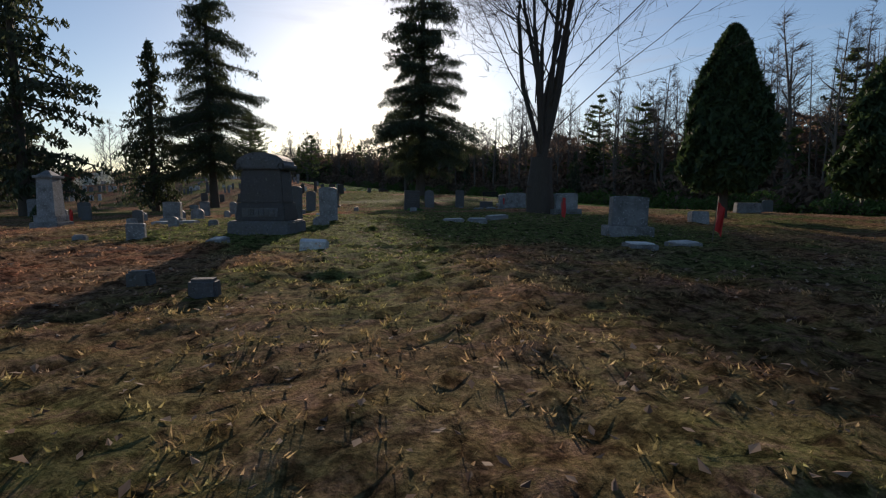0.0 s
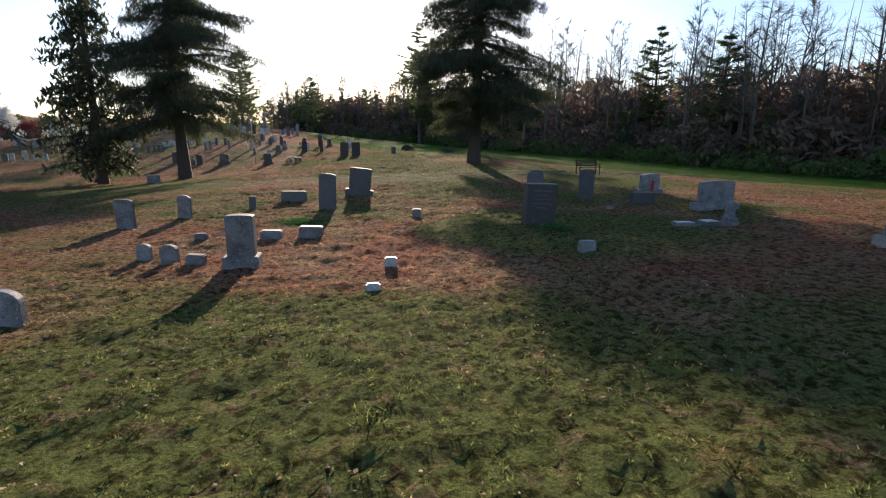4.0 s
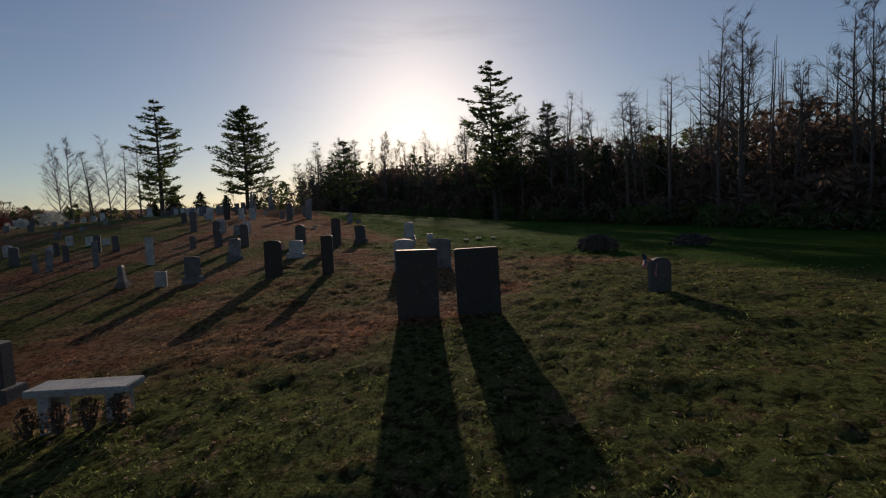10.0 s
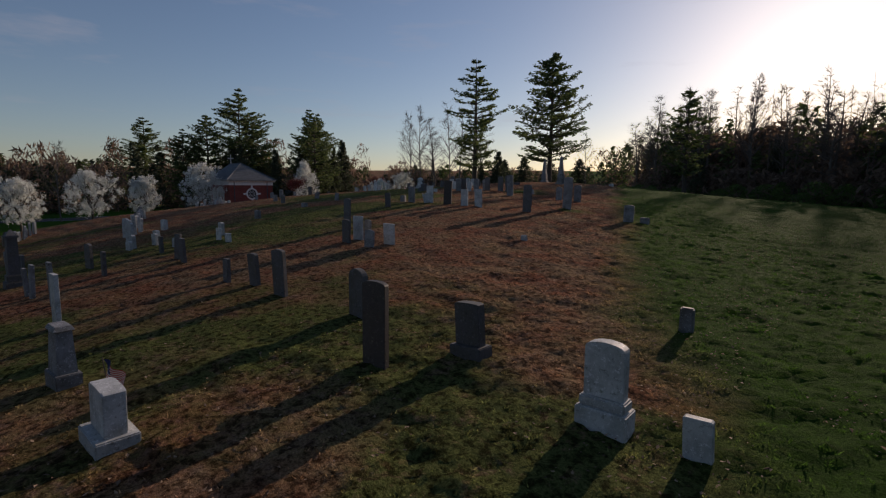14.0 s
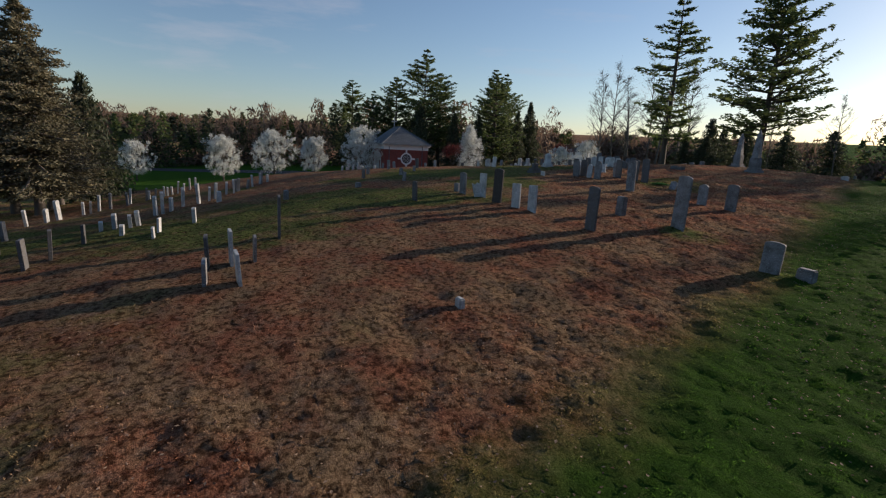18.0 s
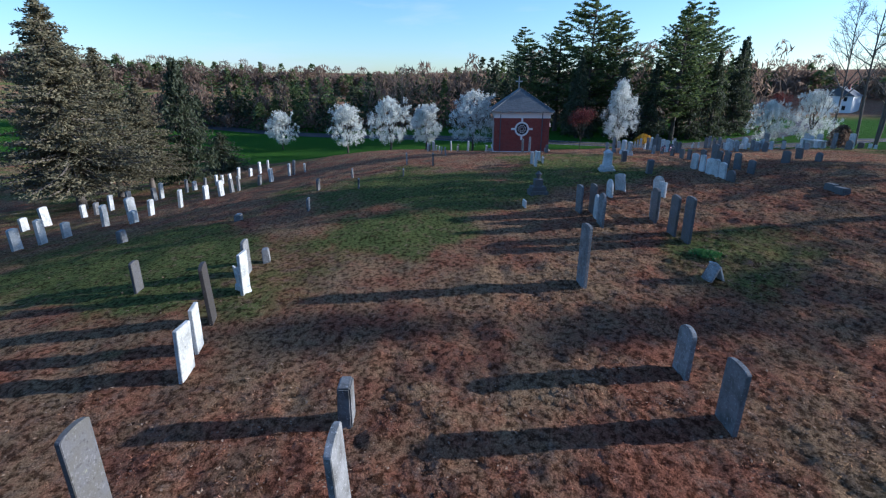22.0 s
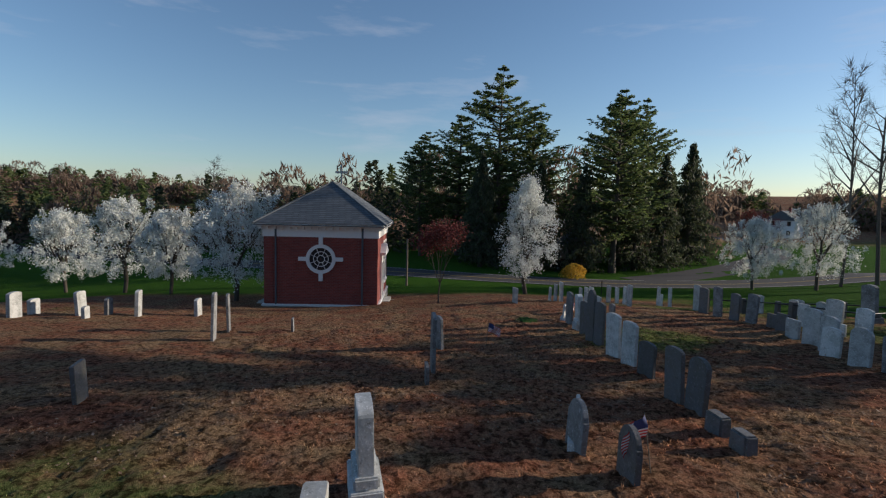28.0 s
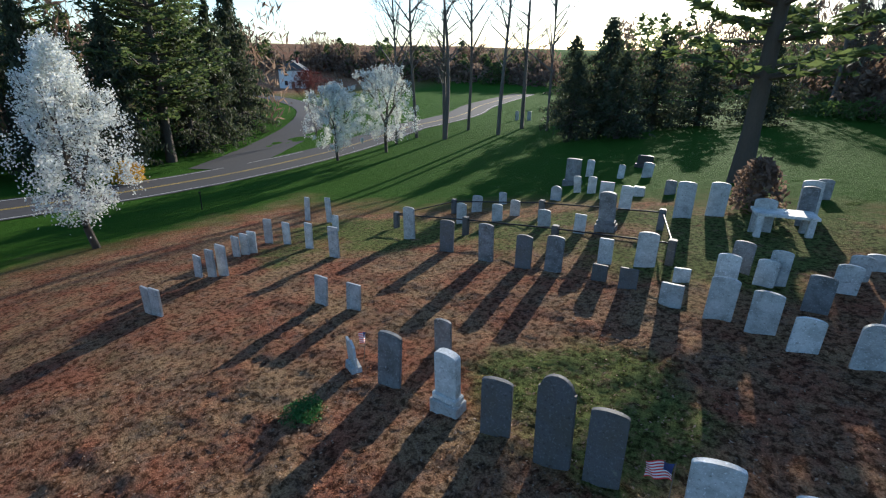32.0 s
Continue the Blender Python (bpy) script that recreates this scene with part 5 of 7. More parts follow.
stone("flat", "w", -79.95, 126.91, 0.45, 1.13, 3, 1.7, 1.6)
stone("flat", "w", -81.72, 128.78, 0.40, 0.82, 0, 1.1, -0.4)
stone("flat", "w", -81.58, 129.07, 0.40, 0.87, 8, 1.4, 1.5)
stone("flat", "w", -81.51, 129.36, 0.40, 0.90, 13, 1.4, 1.5)
stone("flat", "w", -82.25, 130.79, 0.40, 1.07, 9, -1.3, -0.5)
stone("flat", "w", -81.15, 130.81, 0.40, 0.96, 0, 1.2, 0.1)
stone("flat", "w", -79.55, 130.48, 0.40, 1.04, -4, -1.0, -0.3)
stone("flat", "w", -77.54, 129.73, 0.45, 1.13, 0, -0.6, -2.3)
stone("flat", "w", -80.87, 133.42, 0.35, 0.77, 2, -1.6, -0.6)
stone("flat", "w", -84.83, 135.57, 0.35, 1.28, 0, -0.4, 2.3)
stone("flat", "w", -83.08, 135.38, 0.35, 1.28, 0, -0.5, -3.9)
stone("flat", "w", -79.31, 124.01, 0.40, 0.84, -2, 0.3, -0.5)
stone("flat", "w", -78.95, 124.03, 0.40, 0.83, 6, -0.4, 1.3)
stone("slab", "w", -62.78, 131.93, 0.45, 0.69, 3, 1.4, -0.4)
stone("slab", "w", -62.31, 132.80, 0.45, 0.46, 6, -0.6, -1.2)
stone("slab", "g", -61.41, 132.86, 0.50, 0.56, 7, -1.8, -1.4)
stone("slab", "w", -76.03, 138.02, 0.50, 0.83, 6, -3.5, 1.3)
stone("slab", "w", -75.55, 140.04, 0.40, 0.62, 3, -1.2, -2.2)
stone("round", "w", -73.00, 140.61, 0.53, 0.72, 0, 2.1, 0.7)
stone("base", "g", -73.59, 145.42, 0.82, 1.52, 2, 0.5, 0.1)
stone("slab", "w", -72.51, 142.63, 0.37, 0.89, 2, 4.5, -3.7)
stone("slab", "w", -71.71, 142.26, 0.42, 0.86, 3, 1.9, 0.7)
stone("flat", "w", -70.63, 140.58, 0.62, 0.80, 12, 1.3, 0.8)
stone("low", "w", -69.32, 141.29, 0.51, 0.41, 2, -0.1, -0.3)
stone("slab", "w", -71.29, 147.11, 0.37, 0.82, -3, -1.5, 3.3)
stone("slab", "w", -69.91, 147.36, 0.57, 0.87, 2, 0.4, 4.1)
stone("base", "k", -70.76, 152.08, 0.96, 0.76, 1, 0.6, 0.8)
stone("slab", "g", -68.05, 141.55, 0.47, 0.65, 0, 3.4, 1.4)
stone("slab", "w", -67.09, 136.81, 0.62, 1.35, 3, -2.5, -0.4)
stone("slab", "w", -66.08, 137.31, 0.62, 1.25, 6, 0.7, 1.2)
stone("slab", "w", -64.73, 135.58, 0.62, 1.10, 5, 3.3, 0.1)
stone("slab", "w", -63.32, 138.03, 0.62, 1.25, 0, 1.5, -1.7)
stone("slab", "d", -64.80, 140.10, 0.56, 0.54, 8, 0.2, 3.7)
stone("slab", "g", -62.58, 141.19, 0.54, 0.80, 7, -3.4, 1.0)
stone("round", "d", -60.97, 135.90, 0.62, 0.75, 3, 0.7, 1.2)
far_stone("g", -72.15, 194.54, 0.46, 1.25, 7, 2)
far_stone("w", -33.37, 127.37, 0.47, 0.29, 0, 3)
far_stone("g", -70.83, 207.05, 0.50, 1.35, 7, -1)
far_stone("w", -92.61, 188.02, 0.55, 1.35, 12, -1)
far_stone("w", -94.81, 188.74, 0.51, 1.35, 6, -3)
stone("slab", "w", -57.90, 137.57, 0.49, 0.73, 3, 3.6, -0.7)
stone("slab", "w", -54.93, 137.57, 0.56, 0.84, 1, 0.2, -1.4)
far_stone("g", -51.79, 134.85, 0.55, 0.84, 7, 0)
far_stone("g", -50.79, 135.15, 0.50, 0.96, 1, -2)
stone("slab", "w", -69.35, 138.17, 0.48, 1.00, -1, 1.9, 2.4)
stone("slab", "g", -63.51, 136.67, 0.47, 1.28, 1, -1.8, -1.0)
stone("slab", "w", -73.37, 148.34, 0.46, 1.06, -1, -0.6, 1.8)
def pale_row(ax, ay, bx, by, seed):
    """A long close row of pale stones."""
    rng = random.Random(seed)
    l = math.dist((ax, ay), (bx, by))
    s = 0.0
    while s < l:
        x, y = ax + (bx - ax) * s / l + rng.gauss(0, 0.12), ay + (by - ay) * s / l + rng.gauss(0, 0.12)
        far_stone(rng.choice("wwwwg"), x, y, rng.uniform(0.42, 0.62), rng.uniform(0.75, 1.3), rng.gauss(3, 5), rng.gauss(0, 2.5))
        s += rng.choice((0.95, 1.1, 1.3, 2.2))


pale_row(-42.2, 84.5, -63.4, 92.1, 1)
pale_row(-48.9, 77.7, -72.7, 85.7, 2)
pale_row(-74.2, 102.4, -77.2, 109.6, 3)
for tone, (vs, fs) in FAR_ROWS.items():
    if vs:
        tagged(part("gravestone_rows", mesh_of("gravestone_rows", vs, fs), COLOURS[tone], None, "long rows of " + TONE[tone] + " gravestones", "stuff"), category="gravestones")


# ---- trees by the graves ----
tree("spruce", -24.8, 58.9, 31, 8.0, 1, 3.0, clear=0.15, where="standing among the graves")
tree("spruce", -2.1, 54.8, 31, 7.0, 2, 3.4, clear=0.10, where="beside the grass track")
tree("spruce", -32.3, 42.1, 30, 6.4, 11, 2.8, where="standing among the graves")
tree("spruce", -31.0, 58.5, 18.5, 4.6, 12, 2.2, where="standing among the graves")
tree("cedar", 7.0, 17.5, 5.7, 1.25, 3, 1.2, where="at the edge of the grass")
tree("cedar", 11.0, 15.9, 5.0, 1.4, 13, where="at the edge of the grass")
tree("maple", 2.1, 20.8, 19.0, 9.5, 4, where="beside the graves")
tree("pine", -65.4, 145.6, 23.5, 5.2, 5, 2.4, where="on the hilltop beside the graves")
tree("pine", -46.0, 136.8, 17.9, 5.4, 6, 3.4, where="on the hilltop beside the graves")
tree("pine", -34.8, 160.2, 17.0, 4.0, 7, 1.0)
tree("pine", -5.4, 140.9, 27.0, 6.5, 8, 2.2, where="rising over the woods")
for x, y, h, r, s in ((-108.2, 76.1, 6.5, 2.7, 1), (-99.8, 88.9, 7.4, 3.1, 2), (-95.3, 96.0, 7.7, 3.4, 3), (-91.1, 101.3, 6.2, 2.0, 8), (-85.9, 107.5, 7.6, 3.2, 4), (-90.8, 128.0, 9.2, 2.8, 5), (-99.5, 154.3, 7.4, 3.0, 6), (-97.5, 159.6, 8.6, 3.6, 7)):
    tree("pear", x, y, h, r, s, 2.2 if s == 5 else 1.7, where="on the grass near the road", clear=1.0 if s == 5 else None)
tree("red", -81.3, 120.1, 4.4, 1.6, 21, where="beside the road")
for x, y, h, r, s in ((-124, 133.2, 27.8, 6.5, 1), (-113.5, 145.8, 22.4, 5.5, 2), (-120.8, 150, 25, 5.2, 3), (-130, 128, 22, 5.5, 2), (-126, 156, 25, 5, 1), (-163, 126, 24, 6, 3), (-131, 140, 24, 6, 3), (-128, 122, 18, 4, 1)):
    tree("pine", x, y, h, r * 1.2, 30 + s, 3.0, s * 77, "across the road", share=s)
for x, y, h, r, s in ((-75.3, 75.9, 13.0, 4.6, 1), (-85.4, 75.3, 5.1, 4.2, 1), (-119, 26, 14, 4.0, 1)):
    tree("spruce", x, y, h, r, 40 + s, 2.0, x * 9, "beside the rows of pale stones", share=s)
for x, y, h, r, s in ((-58.5, 75.8, 15.2, 5.2, 1), (-61.9, 73.4, 14.6, 5.0, 1), (-64.6, 75.0, 12.4, 4.2, 1), (-70.7, 74.3, 10.3, 4.0, 1)):
    tree("thin", x, y, h, r * 1.1, 50 + s, 6.5, x * 9, "beside the rows of pale stones", share=s)
for x, y, h, r in ((-118, 155, 16, 4.4), (-123, 162, 18, 4.8), (-116, 150, 13, 4.2), (-129, 166, 19, 4.8), (-121, 130, 14, 4.5), (-130, 134, 17, 5)):
    tree("spruce", x, y, h, r, 45, 2.2, x * 13, "across the road", share=5)
tree("red", -112.5, 164.5, 8.0, 3.0, 22, where="beside the side road")
tree("bare", -114.7, 96.4, 13, 4, 60, where="across the road", share=0)


# ---- woods round the cemetery ----
WOOD_EDGE = [(70, -40), (52, 20), (42, 48), (37, 75), (28, 100), (13, 126), (-6, 150), (-28, 170), (-50, 184), (-64, 212)]


def along(edge, step, rng):
    """Places along a line, with the way out of the cemetery at each."""
    for (ax, ay), (bx, by) in zip(edge, edge[1:]):
        l = math.hypot(bx - ax, by - ay)
        n = int(l / step)
        for k in range(n):
            t = (k + rng.random()) / n
            yield ax + (bx - ax) * t, ay + (by - ay) * t, (by - ay) / l, -(bx - ax) / l


def woods():
    rng = random.Random(7)
    for x, y, nx, ny in along(WOOD_EDGE, 1.7, rng):
        d = rng.uniform(1, 14)
        x, y = x + nx * d, y + ny * d
        u, s = rng.random(), rng.randint(0, 5)
        if u < 0.80:
            tree("bare", x, y, rng.uniform(16, 25) if y < 140 else rng.uniform(16, 22), rng.uniform(4.0, 6.2), 60 + s, 1, rng.uniform(0, 360), "in the woods", share=s)
        elif u < 0.90:
            s = rng.randint(1, 3)
            tree("pine", x, y, rng.uniform(15, 24), rng.uniform(3.4, 4.8), 30 + s, 1.3, rng.uniform(0, 360), "in the woods", share=10 + s)
        else:
            tree("spruce", x, y, rng.uniform(7, 14), rng.uniform(2.5, 3.5), 41, 0.7, rng.uniform(0, 360), "in the woods", share=11)
    for k in range(28):
        x, y = rng.uniform(-215, -165), rng.uniform(0, 175)
        u, s = rng.random(), rng.randint(0, 5)
        if u < 0.5:
            tree("bare", x, y, rng.uniform(8, 12), rng.uniform(3, 4.5), 60 + s, 1, rng.uniform(0, 360), "across the road", share=s)
        else:
            s = rng.randint(1, 3)
            tree("pine", x, y, rng.uniform(8, 14), rng.uniform(3, 4), 30 + s, 0.8, rng.uniform(0, 360), "across the road", share=10 + s)
    # slim trees by the road and behind the rows
    for x, y, h, r, s in ((-99.8, 164.6, 22.8, 5.2, 0), (-99.6, 168.7, 25.1, 5.2, 1), (-95.3, 168.1, 21.8, 5.2, 2), (-95.8, 174.9, 25.1, 5.2, 3), (-90.0, 171.4, 22.6, 5.2, 4), (-89.1, 176.4, 24.3, 5.2, 5), (-85.0, 173.9, 20.9, 5.2, 0), (-56.3, 154.8, 11, 1.6, 0), (-54, 166, 12, 2.4, 1)):
        tree("bare", x, y, h, r, 60 + s, 1, x * 31, "beside the road", share=s)
    for x, y, h, r, s in ((-78.5, 172, 11.5, 5.0, 1), (-80.5, 168, 8.5, 3.6, 1), (-74, 176, 10, 4.8, 1), (-70, 181, 9, 5, 1), (-64, 184, 9, 5, 1), (-114, 136, 14, 3.8, 1), (-116, 129, 15, 4.2, 1), (-113, 141.5, 14, 3.8, 1), (-86, 186, 11, 5, 1), (-76, 168, 8, 4, 1)):
        tree("spruce", x, y, h, r, 41, 1.6, x * 17, "at the edge of the woods", share=s)


woods()


def thicket(name, edge, step, size, mat, label, out, seed, leaf, n):
    """Undergrowth: very many twigs and leaves in uneven clumps along a line."""
    rng = random.Random(seed)
    cs = []
    for x, y, nx, ny in along(edge, step, rng):
        d = rng.uniform(*out)
        cx, cy = x + nx * d, y + ny * d
        r, h = size * rng.uniform(0.7, 1.5), size * rng.uniform(0.7, 1.6)
        z = height(cx, cy)
        for _ in range(n):
            a, f = rng.uniform(0, 6.283), rng.random() ** 0.7
            q = r * math.sqrt(1 - f * f) * rng.random() ** 0.35
            cs.append((cx + q * math.cos(a), cy + q * math.sin(a), z + f * h))
    return tagged(part(name, mesh_of(name, *chips(rng, cs, leaf, 1.0, 0.0, 2.0)), mat, None, label, "stuff"), category="undergrowth")


thicket("undergrowth", WOOD_EDGE, 0.8, 4.2, TWIGS, "dense brown leafless undergrowth along the woods", (2, 16), 3, 0.6, 170)
thicket("undergrowth", WOOD_EDGE, 1.5, 1.9, SHRUB, "fresh green shrubs along the edge of the woods", (-2.5, 4), 4, 0.26, 230)
thicket("undergrowth", WOOD_EDGE, 0.9, 9.5, TWIGS, "tall brown leafless thicket inside the woods", (12, 34), 8, 0.8, 260)
FAR_EDGE = [(130, -160), (112, 20), (80, 120), (20, 210), (-50, 262), (-120, 285), (-215, 255), (-268, 150), (-275, 20), (-240, -120)]


def mid_woods():
    """The depth of the near woods: thin leafless stems with their twigs and low dark crowns, too many to count."""
    rng = random.Random(19)
    dark, vs, fs, tv, tf = [], [], [], [], []
    for x, y, nx, ny in along(WOOD_EDGE, 0.36, rng):
        d = rng.uniform(3, 34)
        x, y = x + nx * d, y + ny * d
        z = height(x, y)
        if rng.random() < (0.16 if y < 135 else 0.4):
            h, r = rng.uniform(5, 12) if y < 135 else rng.uniform(8, 16), rng.uniform(1.8, 3.0)
            for _ in range(150):
                f, a = rng.random(), rng.uniform(0, 6.283)
                q = r * ((1 - f) ** 0.7 + 0.1) * rng.random() ** 0.45
                dark.append((x + q * math.cos(a), y + q * math.sin(a), z + h * f))
            continue
        h = rng.uniform(14, 23) if y < 140 else rng.uniform(14, 20)
        top = Vector((x + rng.gauss(0, 0.6), y + rng.gauss(0, 0.6), z + h))
        foot = Vector((x, y, z - 0.2))
        limb(vs, fs, foot, top, 0.007 * h, 0.02, 4)
        for _ in range(12):
            f = rng.uniform(0.3, 0.95)
            a, l = rng.uniform(0, 6.283), (1.1 - f) * rng.uniform(1.2, 3.6)
            p = foot.lerp(top, f)
            e = p + Vector((math.cos(a) * l * 0.7, math.sin(a) * l * 0.7, l * rng.uniform(0.6, 1.2)))
            for _ in range(9):
                c = p.lerp(e, rng.random())
                t = c + (e - p) * rng.uniform(0.2, 0.45) + Vector((rng.gauss(0, 0.45), rng.gauss(0, 0.45), rng.gauss(0.1, 0.4)))
                o = (t - c).orthogonal().normalized() * 0.022
                k = len(tv)
                tv += [tuple(c - o), tuple(c + o), tuple(t)]
                tf.append((k, k + 1, k + 2))
            o = (e - p).orthogonal().normalized() * 0.035
            k = len(tv)
            tv += [tuple(p - o), tuple(p + o), tuple(e)]
            tf.append((k, k + 1, k + 2))
    tagged(part("woods", mesh_of("woods", *chips(rng, dark, 0.7, 0.6, 0, 1.7)), NEEDLES, None, "dark evergreens deep in the woods", "stuff"), category="woods")
    tagged(part("woods", mesh_of("woods", vs, fs, True), BARK_GREY, None, "thin grey stems deep in the leafless woods", "stuff"), category="woods")
    tagged(part("woods", mesh_of("woods", tv, tf), TWIGS, None, "fine brown twigs of the leafless woods", "stuff"), category="woods")


def far_woods():
    """The distant woods that close the view: crowns of small pieces, too many to count."""
    rng = random.Random(9)
    dark, brown = [], []
    for x, y, nx, ny in along(FAR_EDGE, 1.2, rng):
        d = rng.uniform(0, 30)
        x, y = x + nx * d, y + ny * d
        z, h = height(x, y), rng.uniform(5, 11) if x < -110 else rng.uniform(12, 22)
        pine = rng.random() < 0.45
        r = rng.uniform(3.0, 6.0)
        for _ in range(170):
            f, a = rng.random() ** 0.8, rng.uniform(0, 6.283)
            q = r * ((1 - f) ** 0.8 + 0.1 if pine else math.sin(math.pi * (0.12 + 0.86 * f)) ** 0.6 + 0.15) * rng.random() ** 0.4
            (dark if pine else brown).append((x + q * math.cos(a), y + q * math.sin(a), z + h * f))
    tagged(part("far_woods", mesh_of("far_woods", *chips(rng, dark, 1.0, 0.6, 0, 1.7)), NEEDLES, None, "distant dark evergreen woods", "stuff"), category="woods")
    tagged(part("far_woods", mesh_of("far_woods", *chips(rng, brown, 0.6, 1.8, 0, 3.6)), TWIGS, None, "distant leafless brown woods", "stuff"), category="woods")


def road_woods():
    """The dark belt of mixed woods across the road, taller towards the side road: too many trees to count."""
    rng = random.Random(23)
    dark, olive, brown = [], [], []
    for x, y, nx, ny in along([(-140, 10), (-137, 50), (-136, 85), (-134, 112), (-131, 140), (-127, 172)], 0.85, rng):
        d = rng.uniform(0, 22)
        x, y = x - abs(nx) * d, y - ny * d
        u = rng.random()
        z, h = height(x, y), (9.0 + 7.5 * min(1, max(0, (y - 55) / 80))) * rng.uniform(0.62, 1.12)
        r, pine = rng.uniform(2.2, 3.9), u < 0.62
        for _ in range(210):
            f, a = rng.random() ** 0.85, rng.uniform(0, 6.283)
            if pine:
                tier = 0.55 + 0.45 * abs(math.sin(f * 21 + a * 0.5))
                q = r * ((1 - f) ** 0.75 + 0.06) * tier * rng.random() ** 0.4
            else:
                q = r * (math.sin(math.pi * (0.12 + 0.86 * f)) ** 0.6 + 0.15) * rng.random() ** 0.4
            (dark if u < 0.38 else olive if pine else brown).append((x + q * math.cos(a), y + q * math.sin(a), z + h * f))
    for cs, size, mat, label in ((dark, 0.62, SPRUCE, "dark evergreen belt across the road"), (olive, 0.62, NEEDLES, "olive-green pines of the belt across the road")):
        tagged(part("woods", mesh_of("woods", *chips(rng, cs, size, 0.6, 0, 1.9)), mat, None, label, "stuff"), category="woods")
    tagged(part("woods", mesh_of("woods", *chips(rng, brown, 0.45, 1.8, 0, 3.6)), TWIGS, None, "leafless brown trees of the belt across the road", "stuff"), category="woods")


far_woods()
road_woods()
mid_woods()
thicket("undergrowth", FAR_EDGE, 1.8, 4.5, TWIGS, "brown brush under the distant woods", (0, 20), 5, 1.2, 70)
thicket("undergrowth", [(-190, 190), (-165, 150), (-150, 120), (-148, 80), (-152, 40), (-150, 0)], 1.6, 2.2, TWIGS, "brown brush across the road", (-12, 0), 6, 0.6, 60)


# ---- the chapel ----
def brick_material():
    m, n, l, b = material("red_brick", 0.85)
    v = coords(n, l, 1.0, False)
    t = n.new("ShaderNodeTexBrick")
    t.inputs["Color1"].default_value, t.inputs["Color2"].default_value, t.inputs["Mortar"].default_value = (0.27, 0.055, 0.042, 1), (0.19, 0.038, 0.032, 1), (0.22, 0.13, 0.11, 1)
    t.inputs["Scale"].default_value, t.inputs["Mortar Size"].default_value = 1.0, 0.006
    t.inputs["Brick Width"].default_value, t.inputs["Row Height"].default_value = 0.215, 0.072
    sep, comb, add = n.new("ShaderNodeSeparateXYZ"), n.new("ShaderNodeCombineXYZ"), n.new("ShaderNodeMath")
    l.new(v, sep.inputs[0])
    l.new(sep.outputs[0], add.inputs[0])
    l.new(sep.outputs[1], add.inputs[1])
    l.new(add.outputs[0], comb.inputs[0])
    l.new(sep.outputs[2], comb.inputs[1])
    l.new(comb.outputs[0], t.inputs["Vector"])
    col = mix(n, l, noise_of(n, l, v, 0.9, 5, 0.65), (0.62, 0.6, 0.6), (1.12, 1.08, 1.05))
    l.new(mix(n, l, 1.0, t.outputs["Color"], col, "MULTIPLY"), b.inputs["Base Color"])
    bump(n, l, b, t.outputs["Fac"], -0.3, 0.006)
    return m


BRICK = brick_material()
LIMESTONE = plain("limestone", (0.42, 0.41, 0.38), 0.85, 0, 0.2, 3.0)


def ring(r0, r1, depth, n=32):
    """A round frame standing in the y-z plane, its face to +x."""
    vs, fs = [], []
    for i in range(n):
        t = 2 * math.pi * i / n
        for r, x in ((r0, 0), (r1, 0), (r1, depth), (r0, depth)):
            vs.append((x, r * math.cos(t), r * math.sin(t)))
    for i in range(n):
        for k in range(4):
            a, b = 4 * i, 4 * ((i + 1) % n)
            fs.append((a + k, b + k, b + (k + 1) % 4, a + (k + 1) % 4))
    return mesh_of("ring", vs, fs)


def wall_with_holes(name, u0, u1, z0, z1, holes, place_, thick, mat, parent, label=""):
    """A wall with openings through it: u along it, place_(u, depth, z) gives the point."""
    us = sorted({u0, u1, *(h[0] for h in holes), *(h[1] for h in holes)})
    zs = sorted({z0, z1, *(h[2] for h in holes), *(h[3] for h in holes)})
    bm = bmesh.new()
    solid = {(i, j) for i in range(len(us) - 1) for j in range(len(zs) - 1) if not any(h[0] <= us[i] < h[1] and h[2] <= zs[j] < h[3] for h in holes)}
    cache = {}

    def vert(i, d, j):
        if (i, d, j) not in cache:
            cache[i, d, j] = bm.verts.new(place_(us[i], thick * d, zs[j]))
        return cache[i, d, j]

    for i, j in solid:
        bm.faces.new([vert(i, 0, j), vert(i + 1, 0, j), vert(i + 1, 0, j + 1), vert(i, 0, j + 1)])
        bm.faces.new([vert(i, 1, j + 1), vert(i + 1, 1, j + 1), vert(i + 1, 1, j), vert(i, 1, j)])
        for di, dj, quad in ((-1, 0, (i, j, i, j + 1)), (1, 0, (i + 1, j + 1, i + 1, j)), (0, -1, (i + 1, j, i, j)), (0, 1, (i, j + 1, i + 1, j + 1))):
            if (i + di, j + dj) not in solid:
                a, b, c, d = quad
                bm.faces.new([vert(a, 0, b), vert(c, 0, d), vert(c, 1, d), vert(a, 1, b)])
    bmesh.ops.recalc_face_normals(bm, faces=bm.faces[:])
    return part(name, bm, mat, parent, label)


